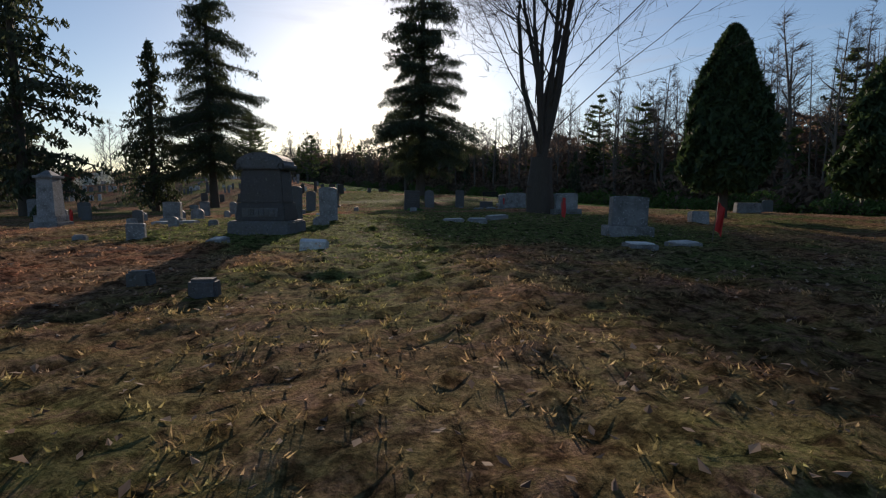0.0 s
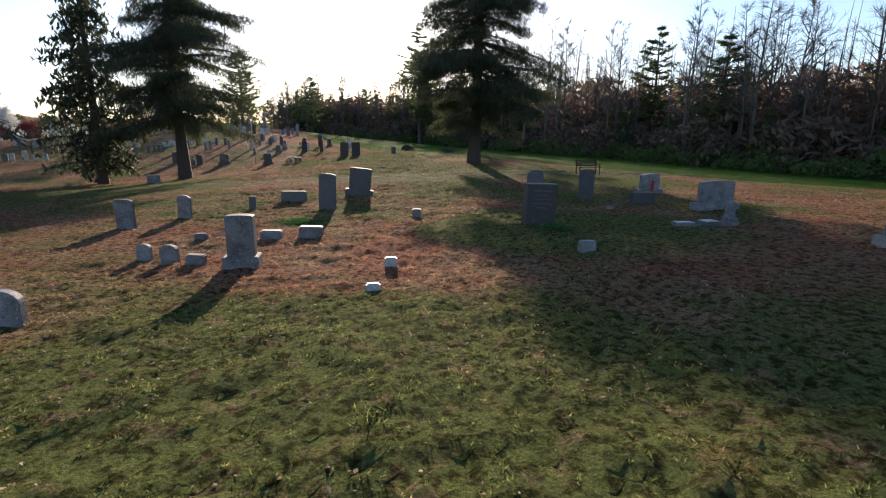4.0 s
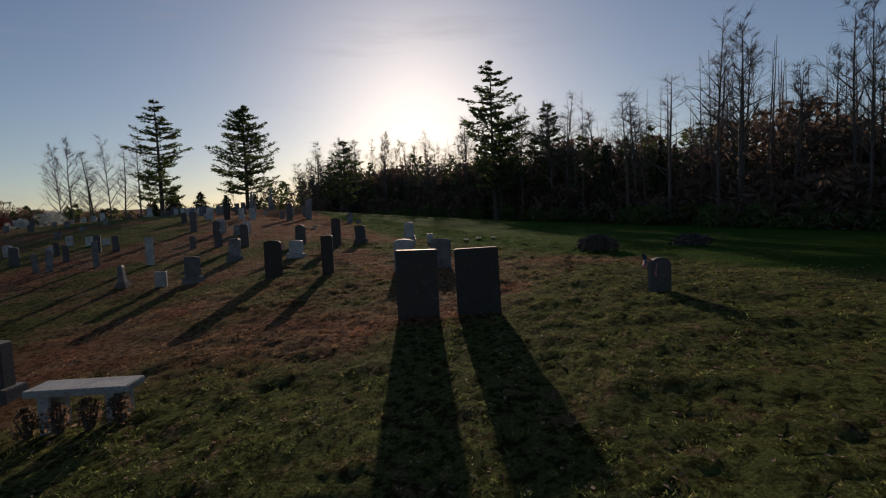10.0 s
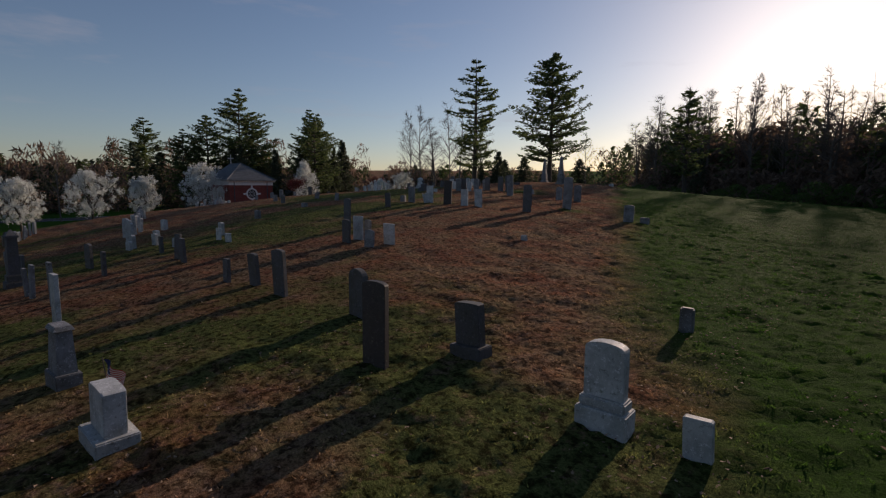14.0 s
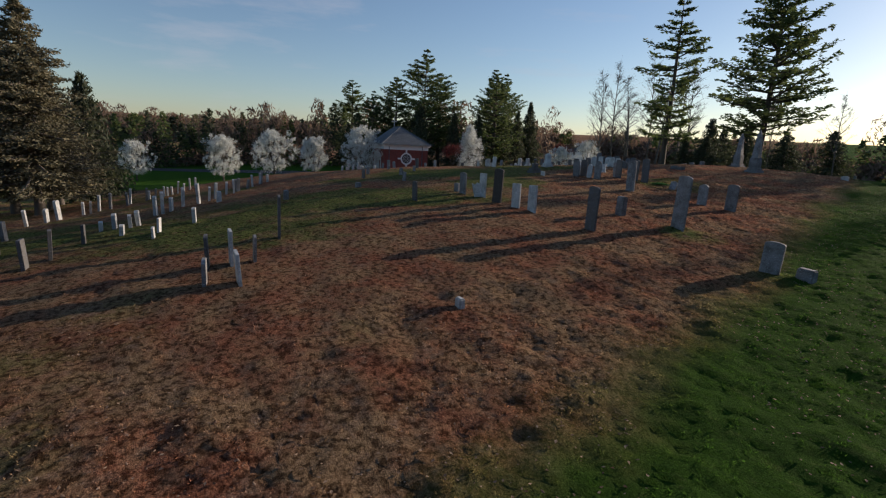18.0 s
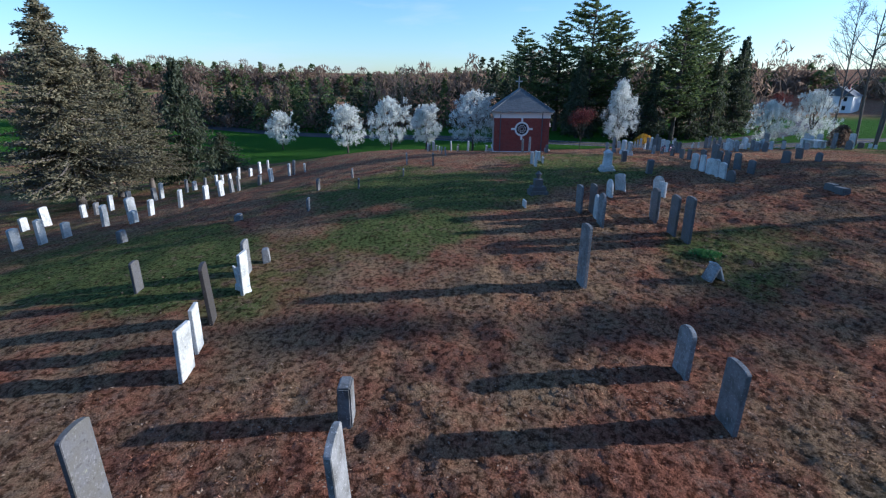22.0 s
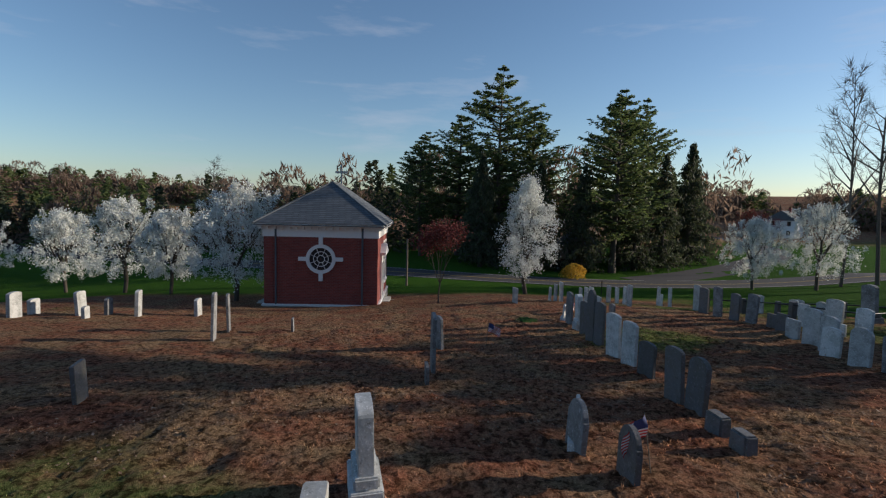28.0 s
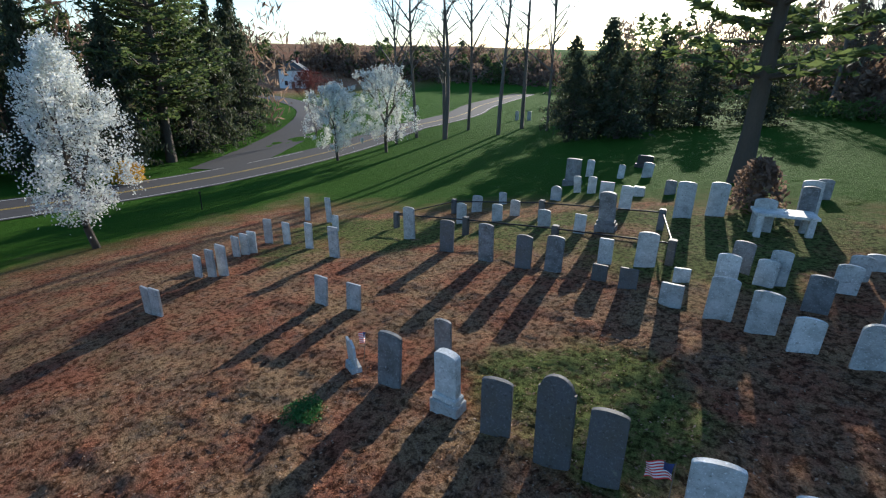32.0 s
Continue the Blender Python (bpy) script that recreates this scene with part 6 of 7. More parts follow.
def chapel():
    """A small square brick chapel: local +x is the back wall with the round window, +y the side with the door."""
    zg = 1.15
    c = thing("chapel", pose(-86.2, 113.5, zg, 0, 0, -4) @ Matrix.Scale(1.27, 4), "small red brick chapel with white trim and a hipped roof", "chapel")
    W, D, H_, e = 2.6, 2.8, 3.5, 4.1            # half width, half depth, brick height, eaves
    part("foundation", block(-D - 0.08, -W - 0.08, -0.9, D + 0.08, W + 0.08, 0.28, 0.03), LIMESTONE, c, "pale stone foundation")
    part("water_table", block(-D - 0.11, -W - 0.11, 0.28, D + 0.11, W + 0.11, 0.38, 0.02), WHITE_PAINT, c)
    part("wall", block(D - 0.3, -W, 0.38, D, W, H_), BRICK, c, "red brick back wall")
    part("wall", block(-D, -W, 0.38, -D + 0.3, W, H_), BRICK, c)
    holes = [(0.15, 1.25, 0.38, 2.55), (-0.85, -0.25, 1.1, 3.1), (-1.95, -1.35, 1.1, 3.1)]
    for s in (1, -1):
        wall_with_holes("wall", -D + 0.302, D - 0.302, 0.38, H_, holes, lambda u, d, z, s=s: (u, s * (W - d), z), 0.3, BRICK, c)
        door = part("door", block(0.27, s * (W - 0.2) - 0.03, 0.38, 1.13, s * (W - 0.2) + 0.03, 2.2, 0.008), WHITE_PAINT, c, "white panelled door")
        for z in (0.6, 1.3):
            part("door_panel", block(0.38, s * (W - 0.16) - 0.015, z, 1.02, s * (W - 0.16) + 0.015, z + 0.55, 0.01), WHITE_PAINT, door)
        fr = bmesh.new()
        for x0, x1, z0, z1 in ((0.10, 0.27, 0.38, 2.6), (1.13, 1.30, 0.38, 2.6), (0.27, 1.13, 2.2, 2.55)):
            box(fr, x0, s * W - 0.06 + s * 0.02, z0, x1, s * W + 0.06 + s * 0.02, z1)
        part("door_frame", fr, WHITE_PAINT, c)
        pd = profile([(-0.85, 2.6), (0.85, 2.6), (0.85, 2.72), (0, 3.12), (-0.85, 2.72)], 0.34, 0.01)
        bmesh.ops.translate(pd, verts=pd.verts[:], vec=(0.70, s * (W + 0.12), 0))
        part("door_pediment", pd, WHITE_PAINT, c, "white triangular pediment")
        for x in (-0.55, -1.65):
            win = part("window", block(x - 0.29, s * (W - 0.16) - 0.01, 1.1, x + 0.29, s * (W - 0.16) + 0.01, 3.1), DARK_GLASS, c)
            fr = bmesh.new()
            for x0, x1, z0, z1 in ((-0.36, -0.28, 1.04, 3.18), (0.28, 0.36, 1.04, 3.18), (-0.28, 0.28, 3.08, 3.18), (-0.28, 0.28, 1.04, 1.12), (-0.02, 0.02, 1.12, 3.08), (-0.28, 0.28, 2.1, 2.14)):
                box(fr, x + x0, s * (W - 0.02) - 0.06, z0, x + x1, s * (W - 0.02) + 0.06, z1)
            part("window_frame", fr, WHITE_PAINT, win)
            part("window_sill", block(x - 0.42, s * (W + 0.02) - 0.08, 0.96, x + 0.42, s * (W + 0.02) + 0.08, 1.035, 0.01), WHITE_PAINT, win)
        for k in range(3):
            part("step", block(0.0, s * (W + 0.12 + 0.35 * k) if s > 0 else -(W + 0.47 + 0.35 * k), -0.6, 1.4, s * (W + 0.47 + 0.35 * k) if s > 0 else -(W + 0.12 + 0.35 * k), 0.30 - 0.17 * k, 0.015), LIMESTONE, c)
    # entablature and eaves
    part("frieze", block(-D - 0.05, -W - 0.05, H_, D + 0.05, W + 0.05, e - 0.12, 0.01), WHITE_PAINT, c, "white wooden frieze")
    part("cornice", block(-D - 0.32, -W - 0.32, e - 0.12, D + 0.32, W + 0.32, e + 0.02, 0.03), WHITE_PAINT, c)
    for s in (1, -1):
        for k in range(18):
            x = -W - 0.1 + (2 * W + 0.2) * k / 17
            part("dentil", block(s * (D + 0.16) - 0.06, x - 0.06, e - 0.24, s * (D + 0.16) + 0.06, x + 0.06, e - 0.122), WHITE_PAINT, c)
    for s in (1, -1):
        for k in range(18):
            x = -D - 0.1 + (2 * D + 0.2) * k / 17
            part("dentil", block(x - 0.06, s * (W + 0.16) - 0.06, e - 0.24, x + 0.06, s * (W + 0.16) + 0.06, e - 0.122), WHITE_PAINT, c)
    # roof: hipped to the back, a ridge to the front
    o, p = 0.38, 2.05
    v = [(D + o, W + o, e + 0.03), (D + o, -W - o, e + 0.03), (-D - o, -W - o, e + 0.03), (-D - o, W + o, e + 0.03), (0.1, 0, e + p), (-D - o, 0, e + p)]
    v += [(x, y, z - 0.10) for x, y, z in v]
    f = [(0, 4, 1), (1, 4, 5, 2), (3, 5, 4, 0), (2, 5, 3), (6, 7, 10), (7, 8, 11, 10), (9, 6, 10, 11), (8, 9, 11)]
    part("roof", mesh_of("roof", v, f), SHINGLES, c, "grey shingle roof")
    for a, b in (((D + o, W + o, e + 0.03), (0.1, 0, e + p)), ((D + o, -W - o, e + 0.03), (0.1, 0, e + p)), ((0.1, 0, e + p), (-D - o, 0, e + p))):
        vs, fs = [], []
        limb(vs, fs, a, b, 0.05, 0.05, 6)
        part("roof_ridge", mesh_of("roof_ridge", vs, fs), ROOF, c)
    bm = bmesh.new()
    box(bm, -D - 0.05, -0.05, e + p - 0.1, -D + 0.05, 0.05, e + p + 1.15, 0.01)
    box(bm, -D - 0.04, -0.36, e + p + 0.62, -D + 0.04, 0.36, e + p + 0.74, 0.01)
    part("cross", bm, LIMESTONE, c, "pale cross on the roof ridge")
    # round window with four keystones
    wz, wy, x = 2.5, 0.0, D
    win = part("round_window", ring(0.02, 0.52, 0.01), DARK_GLASS, c, "dark leaded round window")
    win.location = (x + 0.004, wy, wz)
    fr = part("window_frame", ring(0.52, 0.68, 0.09), WHITE_PAINT, win)
    for r in (0.17, 0.34):
        part("glazing_ring", ring(r - 0.015, r + 0.015, 0.03), WHITE_PAINT, win)
    for k in range(8):
        vs, fs = [], []
        a = math.pi * k / 4 + 0.39
        limb(vs, fs, (0.02, 0.17 * math.cos(a), 0.17 * math.sin(a)), (0.02, 0.53 * math.cos(a), 0.53 * math.sin(a)), 0.014, 0.014, 4)
        part("glazing_bar", mesh_of("glazing_bar", vs, fs), WHITE_PAINT, win)
    for k in range(4):
        a = math.pi * k / 2
        y, z = math.cos(a), math.sin(a)
        part("keystone", block(0, 0.84 * y - 0.09 - 0.09 * abs(y), 0.84 * z - 0.09 - 0.09 * abs(z), 0.11, 0.84 * y + 0.09 + 0.09 * abs(y), 0.84 * z + 0.09 + 0.09 * abs(z), 0.008), WHITE_PAINT, win, "white keystone")
    for y in (-W + 0.55, W - 0.7):
        vs, fs = [], []
        limb(vs, fs, (D + 0.05, y, 0.3), (D + 0.05, y, e - 0.14), 0.045, 0.045, 8)
        part("downspout", mesh_of("downspout", vs, fs, True), ROOF, c, "dark metal downspout")
    # corner quoins: bands of brick a little proud
    for y in (-W + 0.22, W - 0.22):
        for k in range(7):
            part("quoin", block(D, y - 0.2, 0.44 + k * 0.45, D + 0.02, y + 0.2, 0.44 + k * 0.45 + 0.34), BRICK, c)
    return c


def shingle_material():
    m, n, l, b = material("grey_shingles", 0.85)
    v = coords(n, l, 1.0, False)
    t = n.new("ShaderNodeTexBrick")
    t.inputs["Color1"].default_value, t.inputs["Color2"].default_value, t.inputs["Mortar"].default_value = (0.075, 0.09, 0.105, 1), (0.12, 0.135, 0.15, 1), (0.03, 0.035, 0.04, 1)
    t.inputs["Scale"].default_value, t.inputs["Mortar Size"].default_value, t.inputs["Brick Width"].default_value, t.inputs["Row Height"].default_value = 1.0, 0.008, 0.3, 0.085
    sep, comb, add = n.new("ShaderNodeSeparateXYZ"), n.new("ShaderNodeCombineXYZ"), n.new("ShaderNodeMath")
    l.new(v, sep.inputs[0])
    l.new(sep.outputs[0], add.inputs[0])
    l.new(sep.outputs[1], add.inputs[1])
    l.new(add.outputs[0], comb.inputs[0])
    l.new(sep.outputs[2], comb.inputs[1])
    l.new(comb.outputs[0], t.inputs["Vector"])
    l.new(t.outputs["Color"], b.inputs["Base Color"])
    bump(n, l, b, t.outputs["Fac"], -0.5, 0.01)
    return m


SHINGLES = shingle_material()
chapel()


# ---- monuments ----
def writing(parent, lines, y, z, w, mat, face=-1):
    """Lines of lettering too worn to read: plain bars."""
    for k, (dz, f, hgt) in enumerate(lines):
        part("inscription_line", block(-w * f / 2, y - 0.004, z + dz, w * f / 2, y + 0.004, z + dz + hgt), mat, parent)


def great_monument():
    g = thing("family_monument", pose(-5.5, 12.65, height(-5.5, 12.65) - 0.05, 0, 0, -8) @ Matrix.Scale(0.90, 4), "large dark granite family monument on two stepped bases", "monument")
    b = bmesh.new()
    frustum(b, 1.42, 1.05, -0.25, 1.36, 0.98, 0.36, 0.03)
    part("lower_base", b, SLATE, g, "rock-faced lower base")
    b = bmesh.new()
    frustum(b, 1.12, 0.78, 0.36, 1.04, 0.68, 0.74, 0.02)
    up = part("upper_base", b, BLACK, g)
    part("name_panel", block(-0.40, -0.385, 0.45, 0.40, -0.362, 0.64, 0.006), SLATE, up)
    for k in range(6):
        part("raised_letter", block(-0.33 + k * 0.115, -0.402, 0.48, -0.25 + k * 0.115, -0.383, 0.61, 0.004), SLATE, up)
    die = bmesh.new()
    frustum(die, 0.98, 0.60, 0.74, 0.88, 0.50, 1.46, 0.02)
    d = part("die", die, BLACK, g, "dark polished die with worn lettering")
    for k, (z, f) in enumerate(((1.30, 0.3), (1.20, 0.55), (1.12, 0.4), (1.02, 0.6), (0.94, 0.5), (0.86, 0.35))):
        part("inscription_line", block(-f / 2 * 0.8, -0.292 + (z - 0.8) * 0.066, z, f / 2 * 0.8, -0.274 + (z - 0.8) * 0.066, z + 0.03), SLATE, d)
    cap = profile([(-0.53, 1.46), (0.53, 1.46), (0.54, 1.56)] + [(0.54 * math.cos(math.pi * k / 12) * 0.98, 1.58 + 0.24 * math.sin(math.pi * k / 12)) for k in range(1, 12)] + [(-0.54, 1.56)], 0.66, 0.03)
    cp = part("cap", cap, SLATE, g, "rounded dark cap")
    for s in (-1, 1):
        vs, fs = [], []
        limb(vs, fs, (s * 0.49, -0.36, 1.52), (s * 0.49, 0.36, 1.52), 0.075, 0.075, 12)
        part("scroll", mesh_of("scroll", vs, fs, True), SLATE, cp)


great_monument()


def shaft_monument(x, y, w, h, mat, label, kind, turn=0.0):
    """Tall monuments: an obelisk, a gabled pillar, a slab with moulded top, or an urn on a pedestal."""
    g = thing("monument", pose(x, y, height(x, y), 0, 0, turn), label, "monument", "tall monuments")
    d = w if kind != "slab" else w * 0.55
    part("base", block(-w * 0.85, -d * 0.9, -0.25, w * 0.85, d * 0.9, 0.13, 0.02), mat, g)
    part("plinth", block(-w * 0.68, -d * 0.72, 0.13, w * 0.68, d * 0.72, 0.30, 0.025), mat, g)
    bm = bmesh.new()
    if kind == "obelisk":
        part("die", block(-w * 0.55, -w * 0.55, 0.30, w * 0.55, w * 0.55, 1.0, 0.02), mat, g)
        frustum(bm, w * 0.85, w * 0.85, 1.0, w * 0.45, w * 0.45, h - 0.3)
        part("shaft", bm, mat, g)
        tip = bmesh.new()
        frustum(tip, w * 0.45, w * 0.45, h - 0.3, 0.02, 0.02, h)
        part("tip", tip, mat, g)
    elif kind == "pillar":
        frustum(bm, w, w, 0.30, w * 0.86, w * 0.86, h - 0.22)
        part("shaft", bm, mat, g)
        part("cornice", block(-w * 0.5, -w * 0.5, h - 0.22, w * 0.5, w * 0.5, h - 0.14, 0.02), mat, g)
        tip = bmesh.new()
        frustum(tip, w * 0.95, w * 0.95, h - 0.14, w * 0.25, w * 0.25, h)
        part("cap", tip, mat, g)
        for k in range(7):
            part("inscription_line", block(-w * 0.3, -w * 0.5 + 0.012 + k * 0.002, 0.55 + k * 0.08, w * 0.3, -w * 0.5 + 0.03 + k * 0.002, 0.575 + k * 0.08), GREY, g)
    elif kind == "slab":
        part("die", profile(top_outline(w, h, 0.22 * w, 0.0, 10, 0.30), 0.17, 0.012), mat, g)
        part("die_moulding", profile([(a * 1.06, b + 0.03) for a, b in top_outline(w, h, 0.22 * w, 0.0, 10, h - 0.2)], 0.21, 0.012), mat, g)
    else:
        part("pedestal", block(-w * 0.4, -w * 0.4, 0.30, w * 0.4, w * 0.4, h * 0.62, 0.02), mat, g)
        vs, fs = [], []
        for a, b, r0, r1 in ((0.62, 0.68, 0.5, 0.16), (0.68, 0.74, 0.16, 0.2), (0.74, 0.88, 0.2, 0.36), (0.88, 0.92, 0.36, 0.2), (0.92, 1.0, 0.2, 0.06)):
            limb(vs, fs, (0, 0, h * a), (0, 0, h * b), w * r0, w * r1, 12)
        part("urn", mesh_of("urn", vs, fs, True), mat, g)
    return g


shaft_monument(-41.4, 127.4, 0.52, 2.78, GREY, "tall grey granite obelisk on a stepped base", "obelisk", 8)
shaft_monument(-36.9, 122.8, 0.52, 2.95, GREY, "slender grey stone obelisk on a base", "obelisk", 3)
shaft_monument(-46.61, 111.84, 0.42, 1.10, MARBLE, "white marble pillar with a gabled cap", "pillar", -6)
shaft_monument(-42.1, 107.45, 0.42, 0.95, SLATE, "dark stone pedestal with a small urn", "urn", 5)


def propped_slabs():
    """A white slab propped by a second one, like a tent."""
    g = thing("broken_gravestone", pose(-32.9, 110.3, height(-32.9, 110.3), 0, 0, 12) @ Matrix.Scale(0.78, 4), "broken white slab propped up by another slab", "gravestone")
    a = profile([(-0.25, -0.1), (0.25, -0.1), (0.25, 0.50), (0.05, 0.62), (-0.25, 0.56)], 0.06)
    bmesh.ops.rotate(a, verts=a.verts[:], cent=(0, 0, 0), matrix=Matrix.Rotation(radians(24), 3, "X"))
    part("slab", a, MARBLE, g)
    b = profile([(-0.24, -0.1), (0.24, -0.1), (0.24, 0.5), (-0.24, 0.56)], 0.06)
    bmesh.ops.rotate(b, verts=b.verts[:], cent=(0, 0, 0), matrix=Matrix.Rotation(radians(-26), 3, "X"))
    bmesh.ops.translate(b, verts=b.verts[:], vec=(0.02, -0.45, 0))
    part("rear_slab", b, GREY, g)


propped_slabs()


def broken_stone(x, y, turn, label):
    g = thing("broken_gravestone", pose(x, y, height(x, y), 0, 0, turn) @ Matrix.Scale(0.82, 4), label, "gravestone", "broken gravestones")
    a = profile([(-0.26, -0.15), (0.26, -0.15), (0.24, 0.62), (0.05, 0.78), (-0.10, 0.70), (-0.26, 0.80)], 0.07)
    bmesh.ops.rotate(a, verts=a.verts[:], cent=(0, 0, 0), matrix=Matrix.Rotation(radians(-14), 3, "Y"))
    part("slab", a, MARBLE, g)
    b = profile([(-0.28, -0.1), (0.3, -0.1), (0.22, 0.14), (-0.2, 0.20)], 0.28)
    part("stump", b, MARBLE, g)


broken_stone(-33.1, 98.2, 50, "broken white marble gravestone leaning over its stump")
broken_stone(-59.5, 119.7, -22, "broken pale gravestone leaning over its stump")
broken_stone(-71.9, 124.1, -30, "broken white marble gravestone leaning over its stump")


def table_stone(x, y, w, d, h, mat, label, legs, turn=0.0):
    g = thing("table_stone", pose(x, y, height(x, y), 0, 0, turn), label, "bench" if h < 0.6 else "tomb")
    part("top", block(-w / 2, -d / 2, h - 0.09, w / 2, d / 2, h, 0.012), mat, g)
    for s in (-1, 1):
        if legs == 2:
            part("support", block(s * w * 0.33 - 0.08, -d * 0.4, -0.2, s * w * 0.33 + 0.08, d * 0.4, h - 0.09, 0.012), mat, g)
        else:
            for q in (-1, 1):
                part("leg", block(s * w * 0.4 - 0.09, q * d * 0.36 - 0.09, -0.2, s * w * 0.4 + 0.09, q * d * 0.36 + 0.09, h - 0.09, 0.015), mat, g)


table_stone(-17.2, 63.3, 1.25, 0.45, 0.5, MARBLE, "white stone bench with dried flowers round its legs", 2, 4)
table_stone(-64.2, 135.4, 1.7, 0.85, 0.72, MARBLE, "white table tomb on four short legs", 4, 10)


def park_bench(x, y, turn):
    g = thing("park_bench", pose(x, y, height(x, y), 0, 0, turn), "black metal park bench at the field edge", "bench")
    for k in range(4):
        part("seat_slat", block(-0.75, -0.22 + k * 0.115, 0.43, 0.75, -0.14 + k * 0.115, 0.455, 0.005), IRON, g)
    for k in range(3):
        part("back_slat", block(-0.75, 0.26 + 0.02 * k, 0.52 + 0.13 * k, 0.75, 0.28 + 0.02 * k, 0.60 + 0.13 * k, 0.005), IRON, g)
    for s in (-1, 1):
        for y0 in (-0.2, 0.24):
            part("leg", block(s * 0.70 - 0.025, y0 - 0.025, -0.05, s * 0.70 + 0.025, y0 + 0.025, 0.44 if y0 < 0 else 0.90, 0.006), IRON, g)
        part("armrest", block(s * 0.70 - 0.03, -0.24, 0.64, s * 0.70 + 0.03, 0.26, 0.67, 0.006), IRON, g)
        part("arm_post", block(s * 0.70 - 0.02, -0.22, 0.44, s * 0.70 + 0.02, -0.18, 0.64), IRON, g)


park_bench(4.6, 49.1, 12)


# ---- iron pipe railing with granite posts round a plot ----
def railing():
    posts = {"a": (-78.3, 134.6), "b": (-74.3, 133.6), "c": (-70.5, 132.7), "d": (-66.9, 131.9), "e": (-77.2, 137.9), "f": (-72.4, 136.8), "g": (-67.6, 135.2)}
    g = thing("plot_railing", pose(0, 0, 0), "low iron pipe railing on dark granite posts", "railing")
    for x, y in posts.values():
        z = height(x, y)
        part("post", block(x - 0.11, y - 0.11, z - 0.2, x + 0.11, y + 0.11, z + 0.72, 0.02), SLATE, g, "dark granite post")
    for run in ("ab", "bc", "cd", "ae", "ef", "fg", "gd"):
        (ax, ay), (bx, by) = posts[run[0]], posts[run[1]]
        vs, fs = [], []
        limb(vs, fs, (ax, ay, height(ax, ay) + 0.60), (bx, by, height(bx, by) + 0.60), 0.028, 0.028, 8)
        part("rail", mesh_of("rail", vs, fs, True), IRON, g)


railing()


# ---- flags ----
def stick_flag(x, y, turn=0.0, lean=8.0, striped=True, size=1.0):
    z = height(x, y)
    g = thing("grave_flag", pose(x, y, z, lean, 4, turn), "small striped flag on a stick by a grave" if striped else "drooping red flag on a thin stick", "flag", "grave flags")
    vs, fs = [], []
    limb(vs, fs, (0, 0, -0.1), (0, 0, 0.75 * size), 0.008, 0.007, 6)
    part("stick", mesh_of("stick", vs, fs, True), WOOD, g)
    nx, nz = 10, 13
    vs = [(0.01 + 0.36 * size * i / nx * (1 if striped else 0.35), 0.04 * math.sin(i * 0.9 + j * 0.25), 0.73 * size - (0.26 if striped else 0.5) * size * j / nz - (0.16 if striped else 0.12) * size * (i / nx) ** 1.3) for j in range(nz + 1) for i in range(nx + 1)]
    fs = [(j * (nx + 1) + i, j * (nx + 1) + i + 1, (j + 1) * (nx + 1) + i + 1, (j + 1) * (nx + 1) + i) for j in range(nz) for i in range(nx)]
    me = mesh_of("cloth", vs, fs, True)
    for m in (RED_CLOTH, WHITE_CLOTH, NAVY):
        me.materials.append(m)
    if striped:
        for k, p in enumerate(me.polygons):
            j, i = k // nx, k % nx
            p.material_index = 2 if j < 7 and i < 4 else j % 2
    part("cloth", me, None, g)
    return g


for x, y, t in ((-20.0, 77.6, 20), (-8.7, 67.1, -60), (-58.5, 120.2, -70), (-56.6, 119.9, -60), (-65.8, 123.1, 160), (-71.8, 124.3, 150), (-67.1, 120.0, 90)):
    stick_flag(x, y, t)
for x, y, t in ((1.1, 14.9, 30), (2.3, 10.4, -40), (-11.2, 21.1, 80), (-16.2, 22.8, 50), (3.9, 39.1, 0), (-21.3, 65.7, 140)):
    stick_flag(x, y, t, 3, False, 0.9)


# ---- by the road ----
def beside(points, off):
    """The line that runs beside another at a distance."""
    out = []
    for k, (x, y) in enumerate(points):
        (ax, ay), (bx, by) = points[max(k - 1, 0)], points[min(k + 1, len(points) - 1)]
        l = math.dist((ax, ay), (bx, by))
        out.append((x + (by - ay) / l * off, y - (bx - ax) / l * off))
    return out


def road_lines():
    for off, mat, lab in ((-0.12, YELLOW_PAINT, "faded yellow centre line"), (0.12, YELLOW_PAINT, "faded yellow centre line"), (2.9, WHITE_LINE, "white edge line"), (-2.9, WHITE_LINE, "white edge line")):
        strip("road_line", beside(ROAD[2:8] if off < -1 else ROAD[2:], off), 0.11, mat, lab, 0.062, 1, "road line")


YELLOW_PAINT = plain("yellow_road_paint", (0.42, 0.30, 0.06), 0.8, 0, 0.3, 4.0, True)
WHITE_LINE = plain("white_road_paint", (0.5, 0.5, 0.48), 0.8, 0, 0.3, 4.0, True)
road_lines()


def pole(x, y, h, r, mat, name, label, cat):
    g = thing(name, pose(x, y, height(x, y), 0, 1.5, 0), label, cat)
    vs, fs = [], []
    limb(vs, fs, (0, 0, -0.3), (0, 0, h), r, r * 0.7, 10)
    part("shaft", mesh_of("shaft", vs, fs, True), mat, g)
    return g


p = pole(-98.6, 118.9, 4.4, 0.11, WOOD, "utility_pole", "weathered wooden utility pole across the road", "pole")
part("crossarm", block(-0.35, -0.05, 4.0, 0.35, 0.05, 4.1, 0.01), WOOD, p)
p = pole(-94.5, 135.9, 1.1, 0.04, IRON, "sign_post", "thin dark marker post beside the road", "post")
part("cap", block(-0.06, -0.06, 1.08, 0.06, 0.06, 1.18, 0.01), IRON, p)


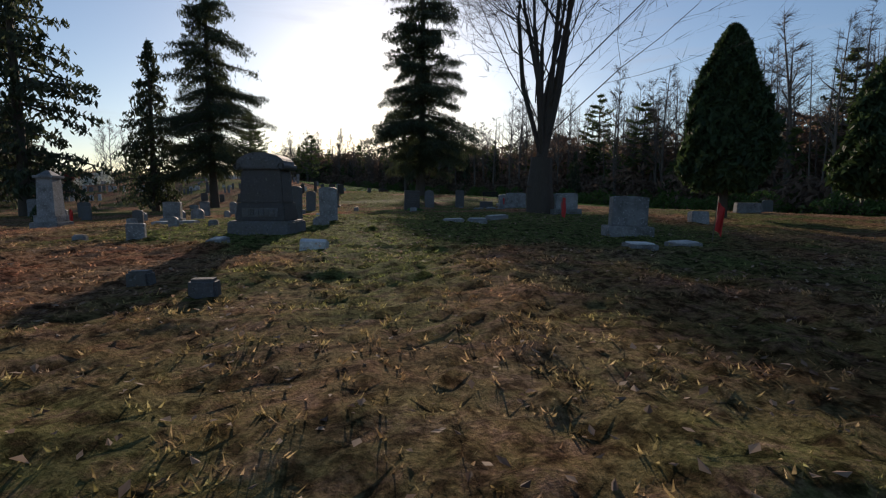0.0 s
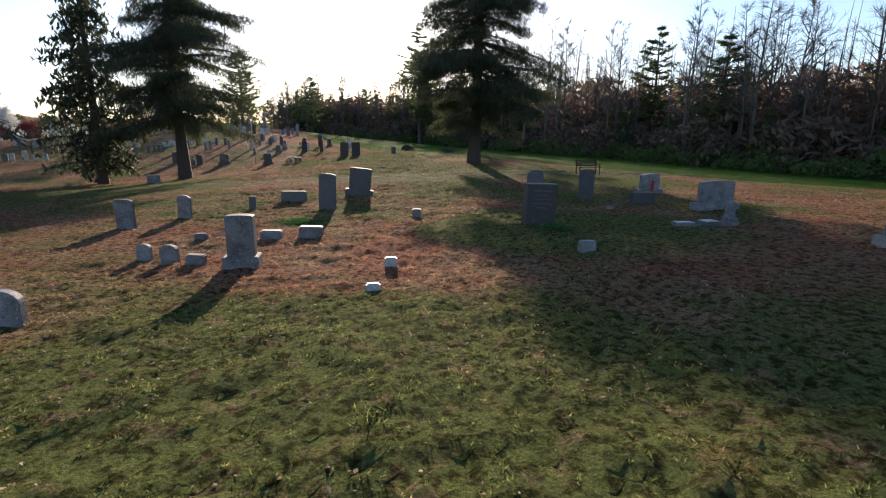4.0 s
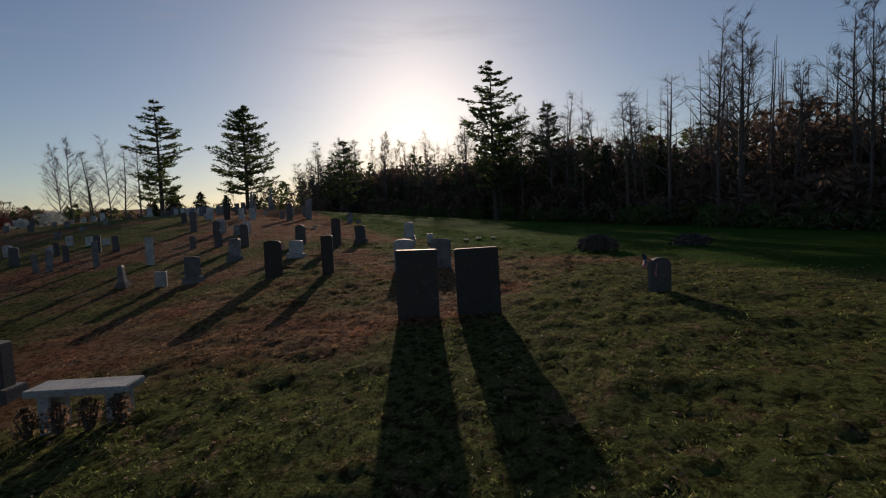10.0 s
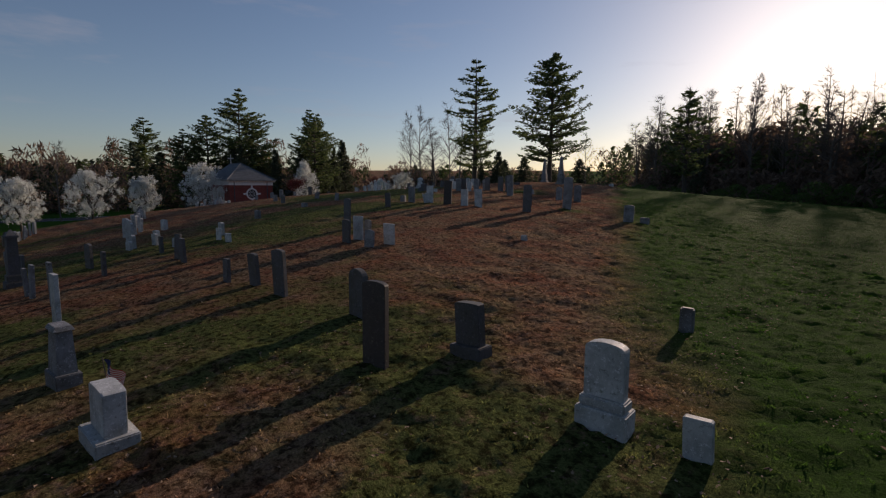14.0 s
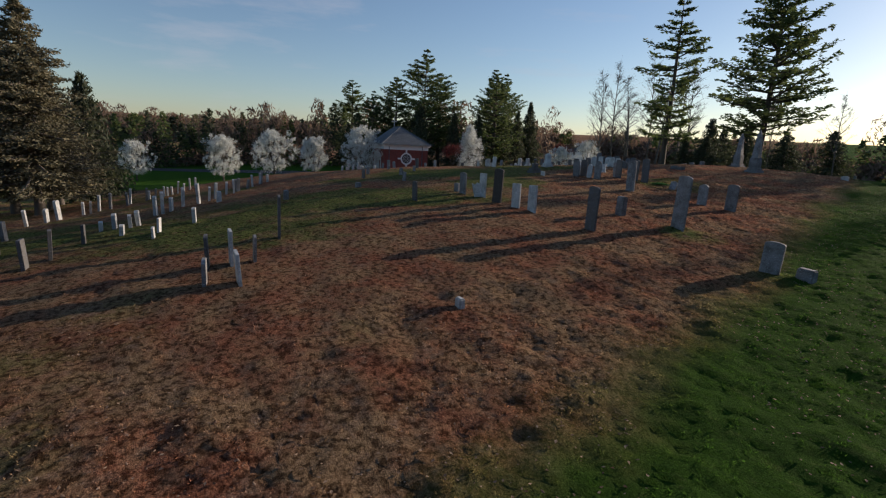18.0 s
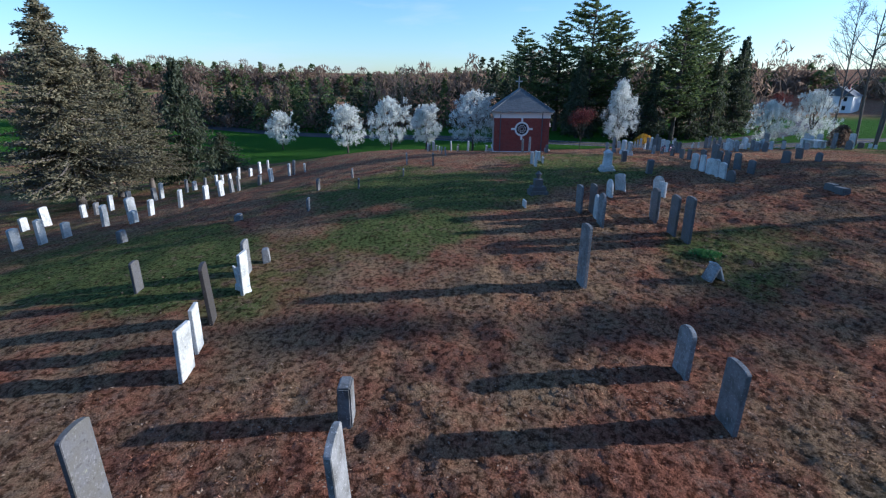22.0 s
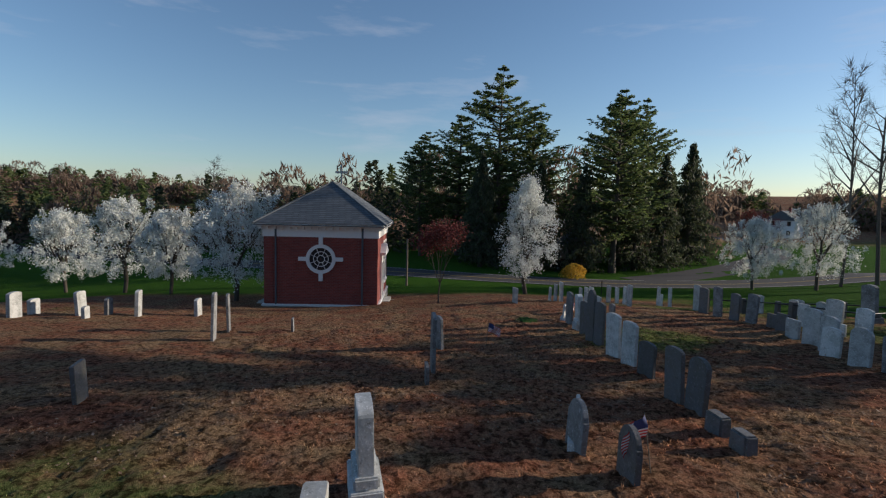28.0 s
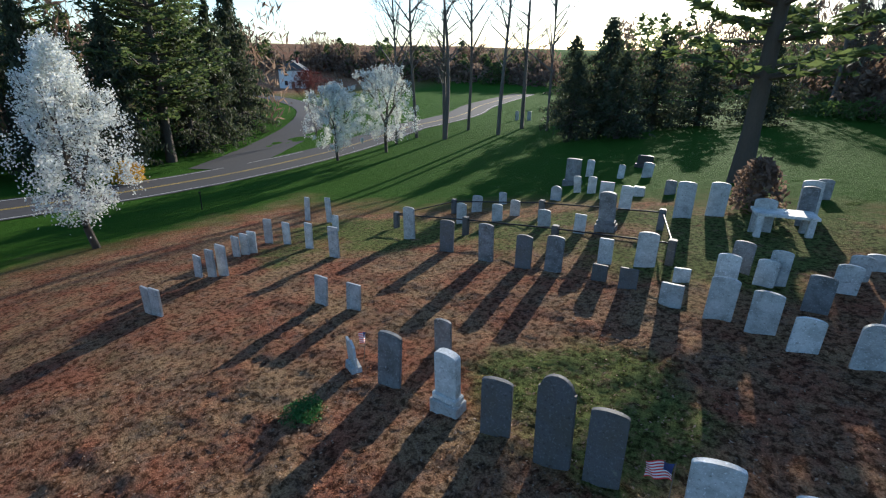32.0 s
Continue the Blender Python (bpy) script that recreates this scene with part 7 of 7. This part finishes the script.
def house(x, y, turn, w, d, h, wall, label):
    g = thing("house", pose(x, y, height(x, y), 0, 0, turn), label, "house")
    part("wall", block(-w / 2, -d / 2, -0.5, w / 2, d / 2, h), wall, g)
    part("roof", profile([(-w / 2 - 0.4, h - 0.05), (w / 2 + 0.4, h - 0.05), (0, h + w * 0.36)], d + 0.7, 0), ROOF, g)
    for s in (-1, 1):
        for k in (-1, 1):
            for z in ((0.9, 3.6) if h > 4 else (0.9,)):
                win = part("window", block(k * w * 0.25 - 0.45, s * (d / 2 + 0.02) - 0.03, z, k * w * 0.25 + 0.45, s * (d / 2 + 0.02) + 0.03, z + 1.3), DARK_GLASS, g)
                part("window_sill", block(k * w * 0.25 - 0.55, s * (d / 2 + 0.05) - 0.06, z - 0.1, k * w * 0.25 + 0.55, s * (d / 2 + 0.05) + 0.06, z - 0.005), WHITE_PAINT, win)
    part("door", block(-0.45, -d / 2 - 0.05, 0, 0.45, -d / 2 + 0.02, 2.05), WOOD, g)
    part("chimney", block(w * 0.1, -0.4, h + w * 0.18, w * 0.1 + 0.7, 0.4, h + w * 0.36 + 0.9), BRICK, g)


house(-190, 236, 40, 8, 11, 5.2, WHITE_PAINT, "white two-storey house beyond the side road")
house(-128, 147, 75, 6, 8, 2.6, WOOD, "low brown house under the pines")


def parked_car(x, y, turn):
    g = thing("car", pose(x, y, height(x, y), 0, 0, turn), "dark parked car by the house across the road", "car")
    paint = plain("dark_car_paint", (0.02, 0.022, 0.028), 0.25, 0.4, 0.05)
    part("body", profile([(-2.2, 0.32), (2.2, 0.32), (2.25, 0.7), (1.2, 0.92), (-2.0, 0.98), (-2.25, 0.75)], 1.7, 0.06), paint, g)
    part("cabin", profile([(-1.9, 0.95), (1.1, 0.93), (0.45, 1.45), (-1.5, 1.48)], 1.5, 0.06), DARK_GLASS, g, "dark glass cabin")
    part("car_roof", block(-1.5, -0.72, 1.45, 0.45, 0.72, 1.51, 0.02), paint, g)
    for sx in (-1.4, 1.4):
        for sy in (-0.8, 0.8):
            vs, fs = [], []
            limb(vs, fs, (sx, sy - 0.11, 0.33), (sx, sy + 0.11, 0.33), 0.33, 0.33, 16)
            fs += [tuple(range(15, -1, -1)), tuple(range(16, 32))]
            wh = part("wheel", mesh_of("wheel", vs, fs), IRON, g)
            vs, fs = [], []
            limb(vs, fs, (sx, sy - 0.12, 0.33), (sx, sy + 0.12, 0.33), 0.19, 0.19, 12)
            fs += [tuple(range(11, -1, -1)), tuple(range(12, 24))]
            part("rim", mesh_of("rim", vs, fs), GREY, wh)
    for s in (-0.6, 0.6):
        part("headlight", block(2.2, s - 0.18, 0.6, 2.27, s + 0.18, 0.72, 0.01), WHITE_PAINT, g)


parked_car(-115, 140.5, 80)


# ---- bushes and flowers ----
def bush(x, y, r, h, mat, label, name="bush", n=900, leaf=0.12, seed=1):
    rng = random.Random(seed)
    g = thing(name, pose(x, y, height(x, y)), label, "bush")
    cs, vs, fs = [], [], []
    for _ in range(16 if h > 0.3 else 4):
        a, l = rng.uniform(0, 6.283), rng.uniform(0.4, 1.0)
        limb(vs, fs, (0, 0, -0.1), (r * l * 0.8 * math.cos(a), r * l * 0.8 * math.sin(a), h * rng.uniform(0.6, 0.95)), 0.02, 0.006, 4)
    for _ in range(n):
        f, a = rng.random() ** 0.7, rng.uniform(0, 6.283)
        q = r * math.sqrt(max(0.05, 1 - f ** 2.2)) * rng.random() ** 0.4 * (1 + 0.2 * math.sin(3 * a + 5 * f))
        cs.append((q * math.cos(a), q * math.sin(a), 0.03 + h * f))
    part("stems", mesh_of("stems", vs, fs), BARK_GREY, g)
    part("leaves", mesh_of("leaves", *chips(rng, cs, leaf, 1.0, 0, 1.8)), mat, g)


bush(-19.8, 26.6, 0.55, 1.0, CEDAR, "small dark upright evergreen bush", "evergreen_bush", 1400, 0.09, 2)
bush(-23.2, 25.5, 1.0, 0.8, CEDAR, "low dark rounded evergreen bush", "evergreen_bush", 1600, 0.1, 3)
bush(-64.9, 138.2, 0.9, 1.9, TWIGS, "tan leafless bush beside the pine", "bush", 1200, 0.16, 4)
bush(-7.3, 75.2, 0.75, 0.55, BARK_GREY, "low dark heap of brush in the grass", "brush_heap", 900, 0.12, 5)
bush(-2.5, 78.2, 0.8, 0.45, BARK_GREY, "low dark heap of brush in the grass", "brush_heap", 900, 0.12, 6)
bush(-108.2, 138.7, 1.5, 1.7, YELLOW, "yellow flowering forsythia bush", "forsythia_bush", 2600, 0.12, 7)
bush(-71.8, 122.6, 0.42, 0.10, LUSH, "patch of fresh green weeds", "weeds", 1500, 0.035, 8)
bush(-34.3, 110.7, 0.45, 0.10, LUSH, "patch of fresh green weeds", "weeds", 1600, 0.035, 9)
bush(-10.1, 34.1, 0.6, 0.06, LUSH, "patch of fresh green weeds", "weeds", 2200, 0.03, 10)
bush(-2.6, 31.0, 0.5, 0.16, LUSH, "patch of fresh green weeds", "weeds", 1400, 0.035, 11)
for k in range(4):
    bush(-17.8 + 0.4 * k, 63.05, 0.16, 0.35, TWIGS, "dried pale flowers beside the stone bench", "dried_flowers", 160, 0.05, 20 + k)


def daffodils(x, y, seed):
    rng = random.Random(seed)
    g = thing("daffodil_clump", pose(x, y, height(x, y)) @ Matrix.Scale(0.68, 4), "clump of white and yellow daffodils in the grass", "flowers", "daffodils")
    vs, fs, heads, cups = [], [], [], []
    for _ in range(90):
        a, q = rng.uniform(0, 6.283), 0.17 * rng.random() ** 0.5
        p = Vector((q * math.cos(a), q * math.sin(a), 0))
        limb(vs, fs, p, p * 1.3 + Vector((0, 0, rng.uniform(0.12, 0.24))), 0.008, 0.003, 3)
    for _ in range(26):
        a, q = rng.uniform(0, 6.283), 0.2 * rng.random() ** 0.5
        c = Vector((q * math.cos(a), q * math.sin(a), rng.uniform(0.18, 0.27)))
        for _ in range(6):
            heads.append(c + Vector((rng.gauss(0, 0.018), rng.gauss(0, 0.018), rng.gauss(0, 0.018))))
        cups.append(c + Vector((0, -0.02, 0)))
    part("leaves", mesh_of("leaves", vs, fs), LUSH, g)
    part("petals", mesh_of("petals", *chips(rng, heads, 0.05, 1, 0, 1.2)), BLOSSOM, g)
    part("trumpets", mesh_of("trumpets", *chips(rng, cups, 0.04, 1, 0, 1.0)), YELLOW, g)


daffodils(-11.2, 82.8, 1)
daffodils(-10.4, 83.5, 2)
daffodils(-11.9, 81.4, 3)


# ---- grass and fallen leaves ----
def near_way(rng, n, reach):
    """Random places on the ground, thickest along the middle of the burial ground."""
    legs = [(a, b, math.dist(a, b)) for a, b in zip(WAY, WAY[1:])]
    out = []
    for (ax, ay), (bx, by), l in legs:
        for _ in range(int(n * l / 175)):
            t, d = rng.random(), rng.gauss(0, reach)
            out.append((ax + (bx - ax) * t + (by - ay) / l * d, ay + (by - ay) * t - (bx - ax) / l * d))
    return out


def grass():
    """Rough turf: many small bunches of short blades that lean outwards."""
    rng = random.Random(12)
    tufts = []
    for x, y in near_way(rng, 185000, 5.0):
        n = noise.noise((x * 1.3, y * 1.3, 9))
        if n < -0.5 or (45.0 < y < 48.4 and noise.noise((x, y, 3)) < -0.15):
            continue
        tufts.append((x, y, rough(x, y) + clods(x, y) - 0.015, 0.75 + 0.6 * n + rng.uniform(-0.2, 0.25)))
    p = np.array(tufts)
    blades = 5
    ran = np.random.RandomState(5)
    m = len(p) * blades
    x, y, z, size = (np.repeat(v, blades) for v in (p[:, 0], p[:, 1], p[:, 2] + height(p[:, 0], p[:, 1]), p[:, 3]))
    a, q = ran.uniform(0, 6.283, m), 0.055 * size * np.sqrt(ran.uniform(0, 1, m))
    dx, dy = np.cos(a), np.sin(a)
    x, y = x + dx * q, y + dy * q
    h = 0.042 * size * ran.uniform(0.45, 1.2, m)
    lean, w = ran.uniform(0.2, 1.0, m) * h + 0.3 * q, ran.uniform(0.005, 0.010, m)
    t = ran.uniform(0, 6.283, m)
    ex, ey = np.cos(t) * w, np.sin(t) * w
    vs = np.stack([x - ex, y - ey, z, x + ex, y + ey, z, x + dx * lean, y + dy * lean, z + h], 1).reshape(-1, 3)
    me = mesh_of("grass", vs.tolist(), np.arange(3 * m).reshape(-1, 3).tolist())
    tagged(part("grass", me, BLADES, None, "matted dry and green grass tufts", "stuff"), category="grass")


def leaves():
    rng = random.Random(13)
    spots = [(x, y, rough(x, y) + clods(x, y)) for x, y in near_way(rng, 80000, 6.0) if noise.noise((x * 0.35, y * 0.35, 2)) > -0.18]
    p = np.array(spots)
    zs = p[:, 2] + height(p[:, 0], p[:, 1])
    vs, fs = [], []
    for (x, y, _), z in zip(spots, zs.tolist()):
        z += rng.uniform(0.005, 0.035)
        a, s = rng.uniform(0, 6.283), rng.uniform(0.012, 0.036)
        c, d = math.cos(a) * s, math.sin(a) * s
        u, v = rng.uniform(-0.5, 0.5) * s, rng.uniform(-0.5, 0.5) * s
        k = len(vs)
        vs += [(x - c, y - d, z - u), (x + d * 0.6, y - c * 0.6, z + v), (x + c, y + d, z + u), (x - d * 0.6, y + c * 0.6, z + v)]
        fs.append((k, k + 1, k + 2, k + 3))
    tagged(part("fallen_leaves", mesh_of("fallen_leaves", vs, fs), DEAD_LEAVES, None, "dry brown fallen leaves in the grass", "stuff"), category="leaves")


DEAD_LEAVES = leaf_material("dead_leaves", (0.10, 0.055, 0.034), (0.52, 0.37, 0.25), 0.8, 0.4)
grass()
leaves()
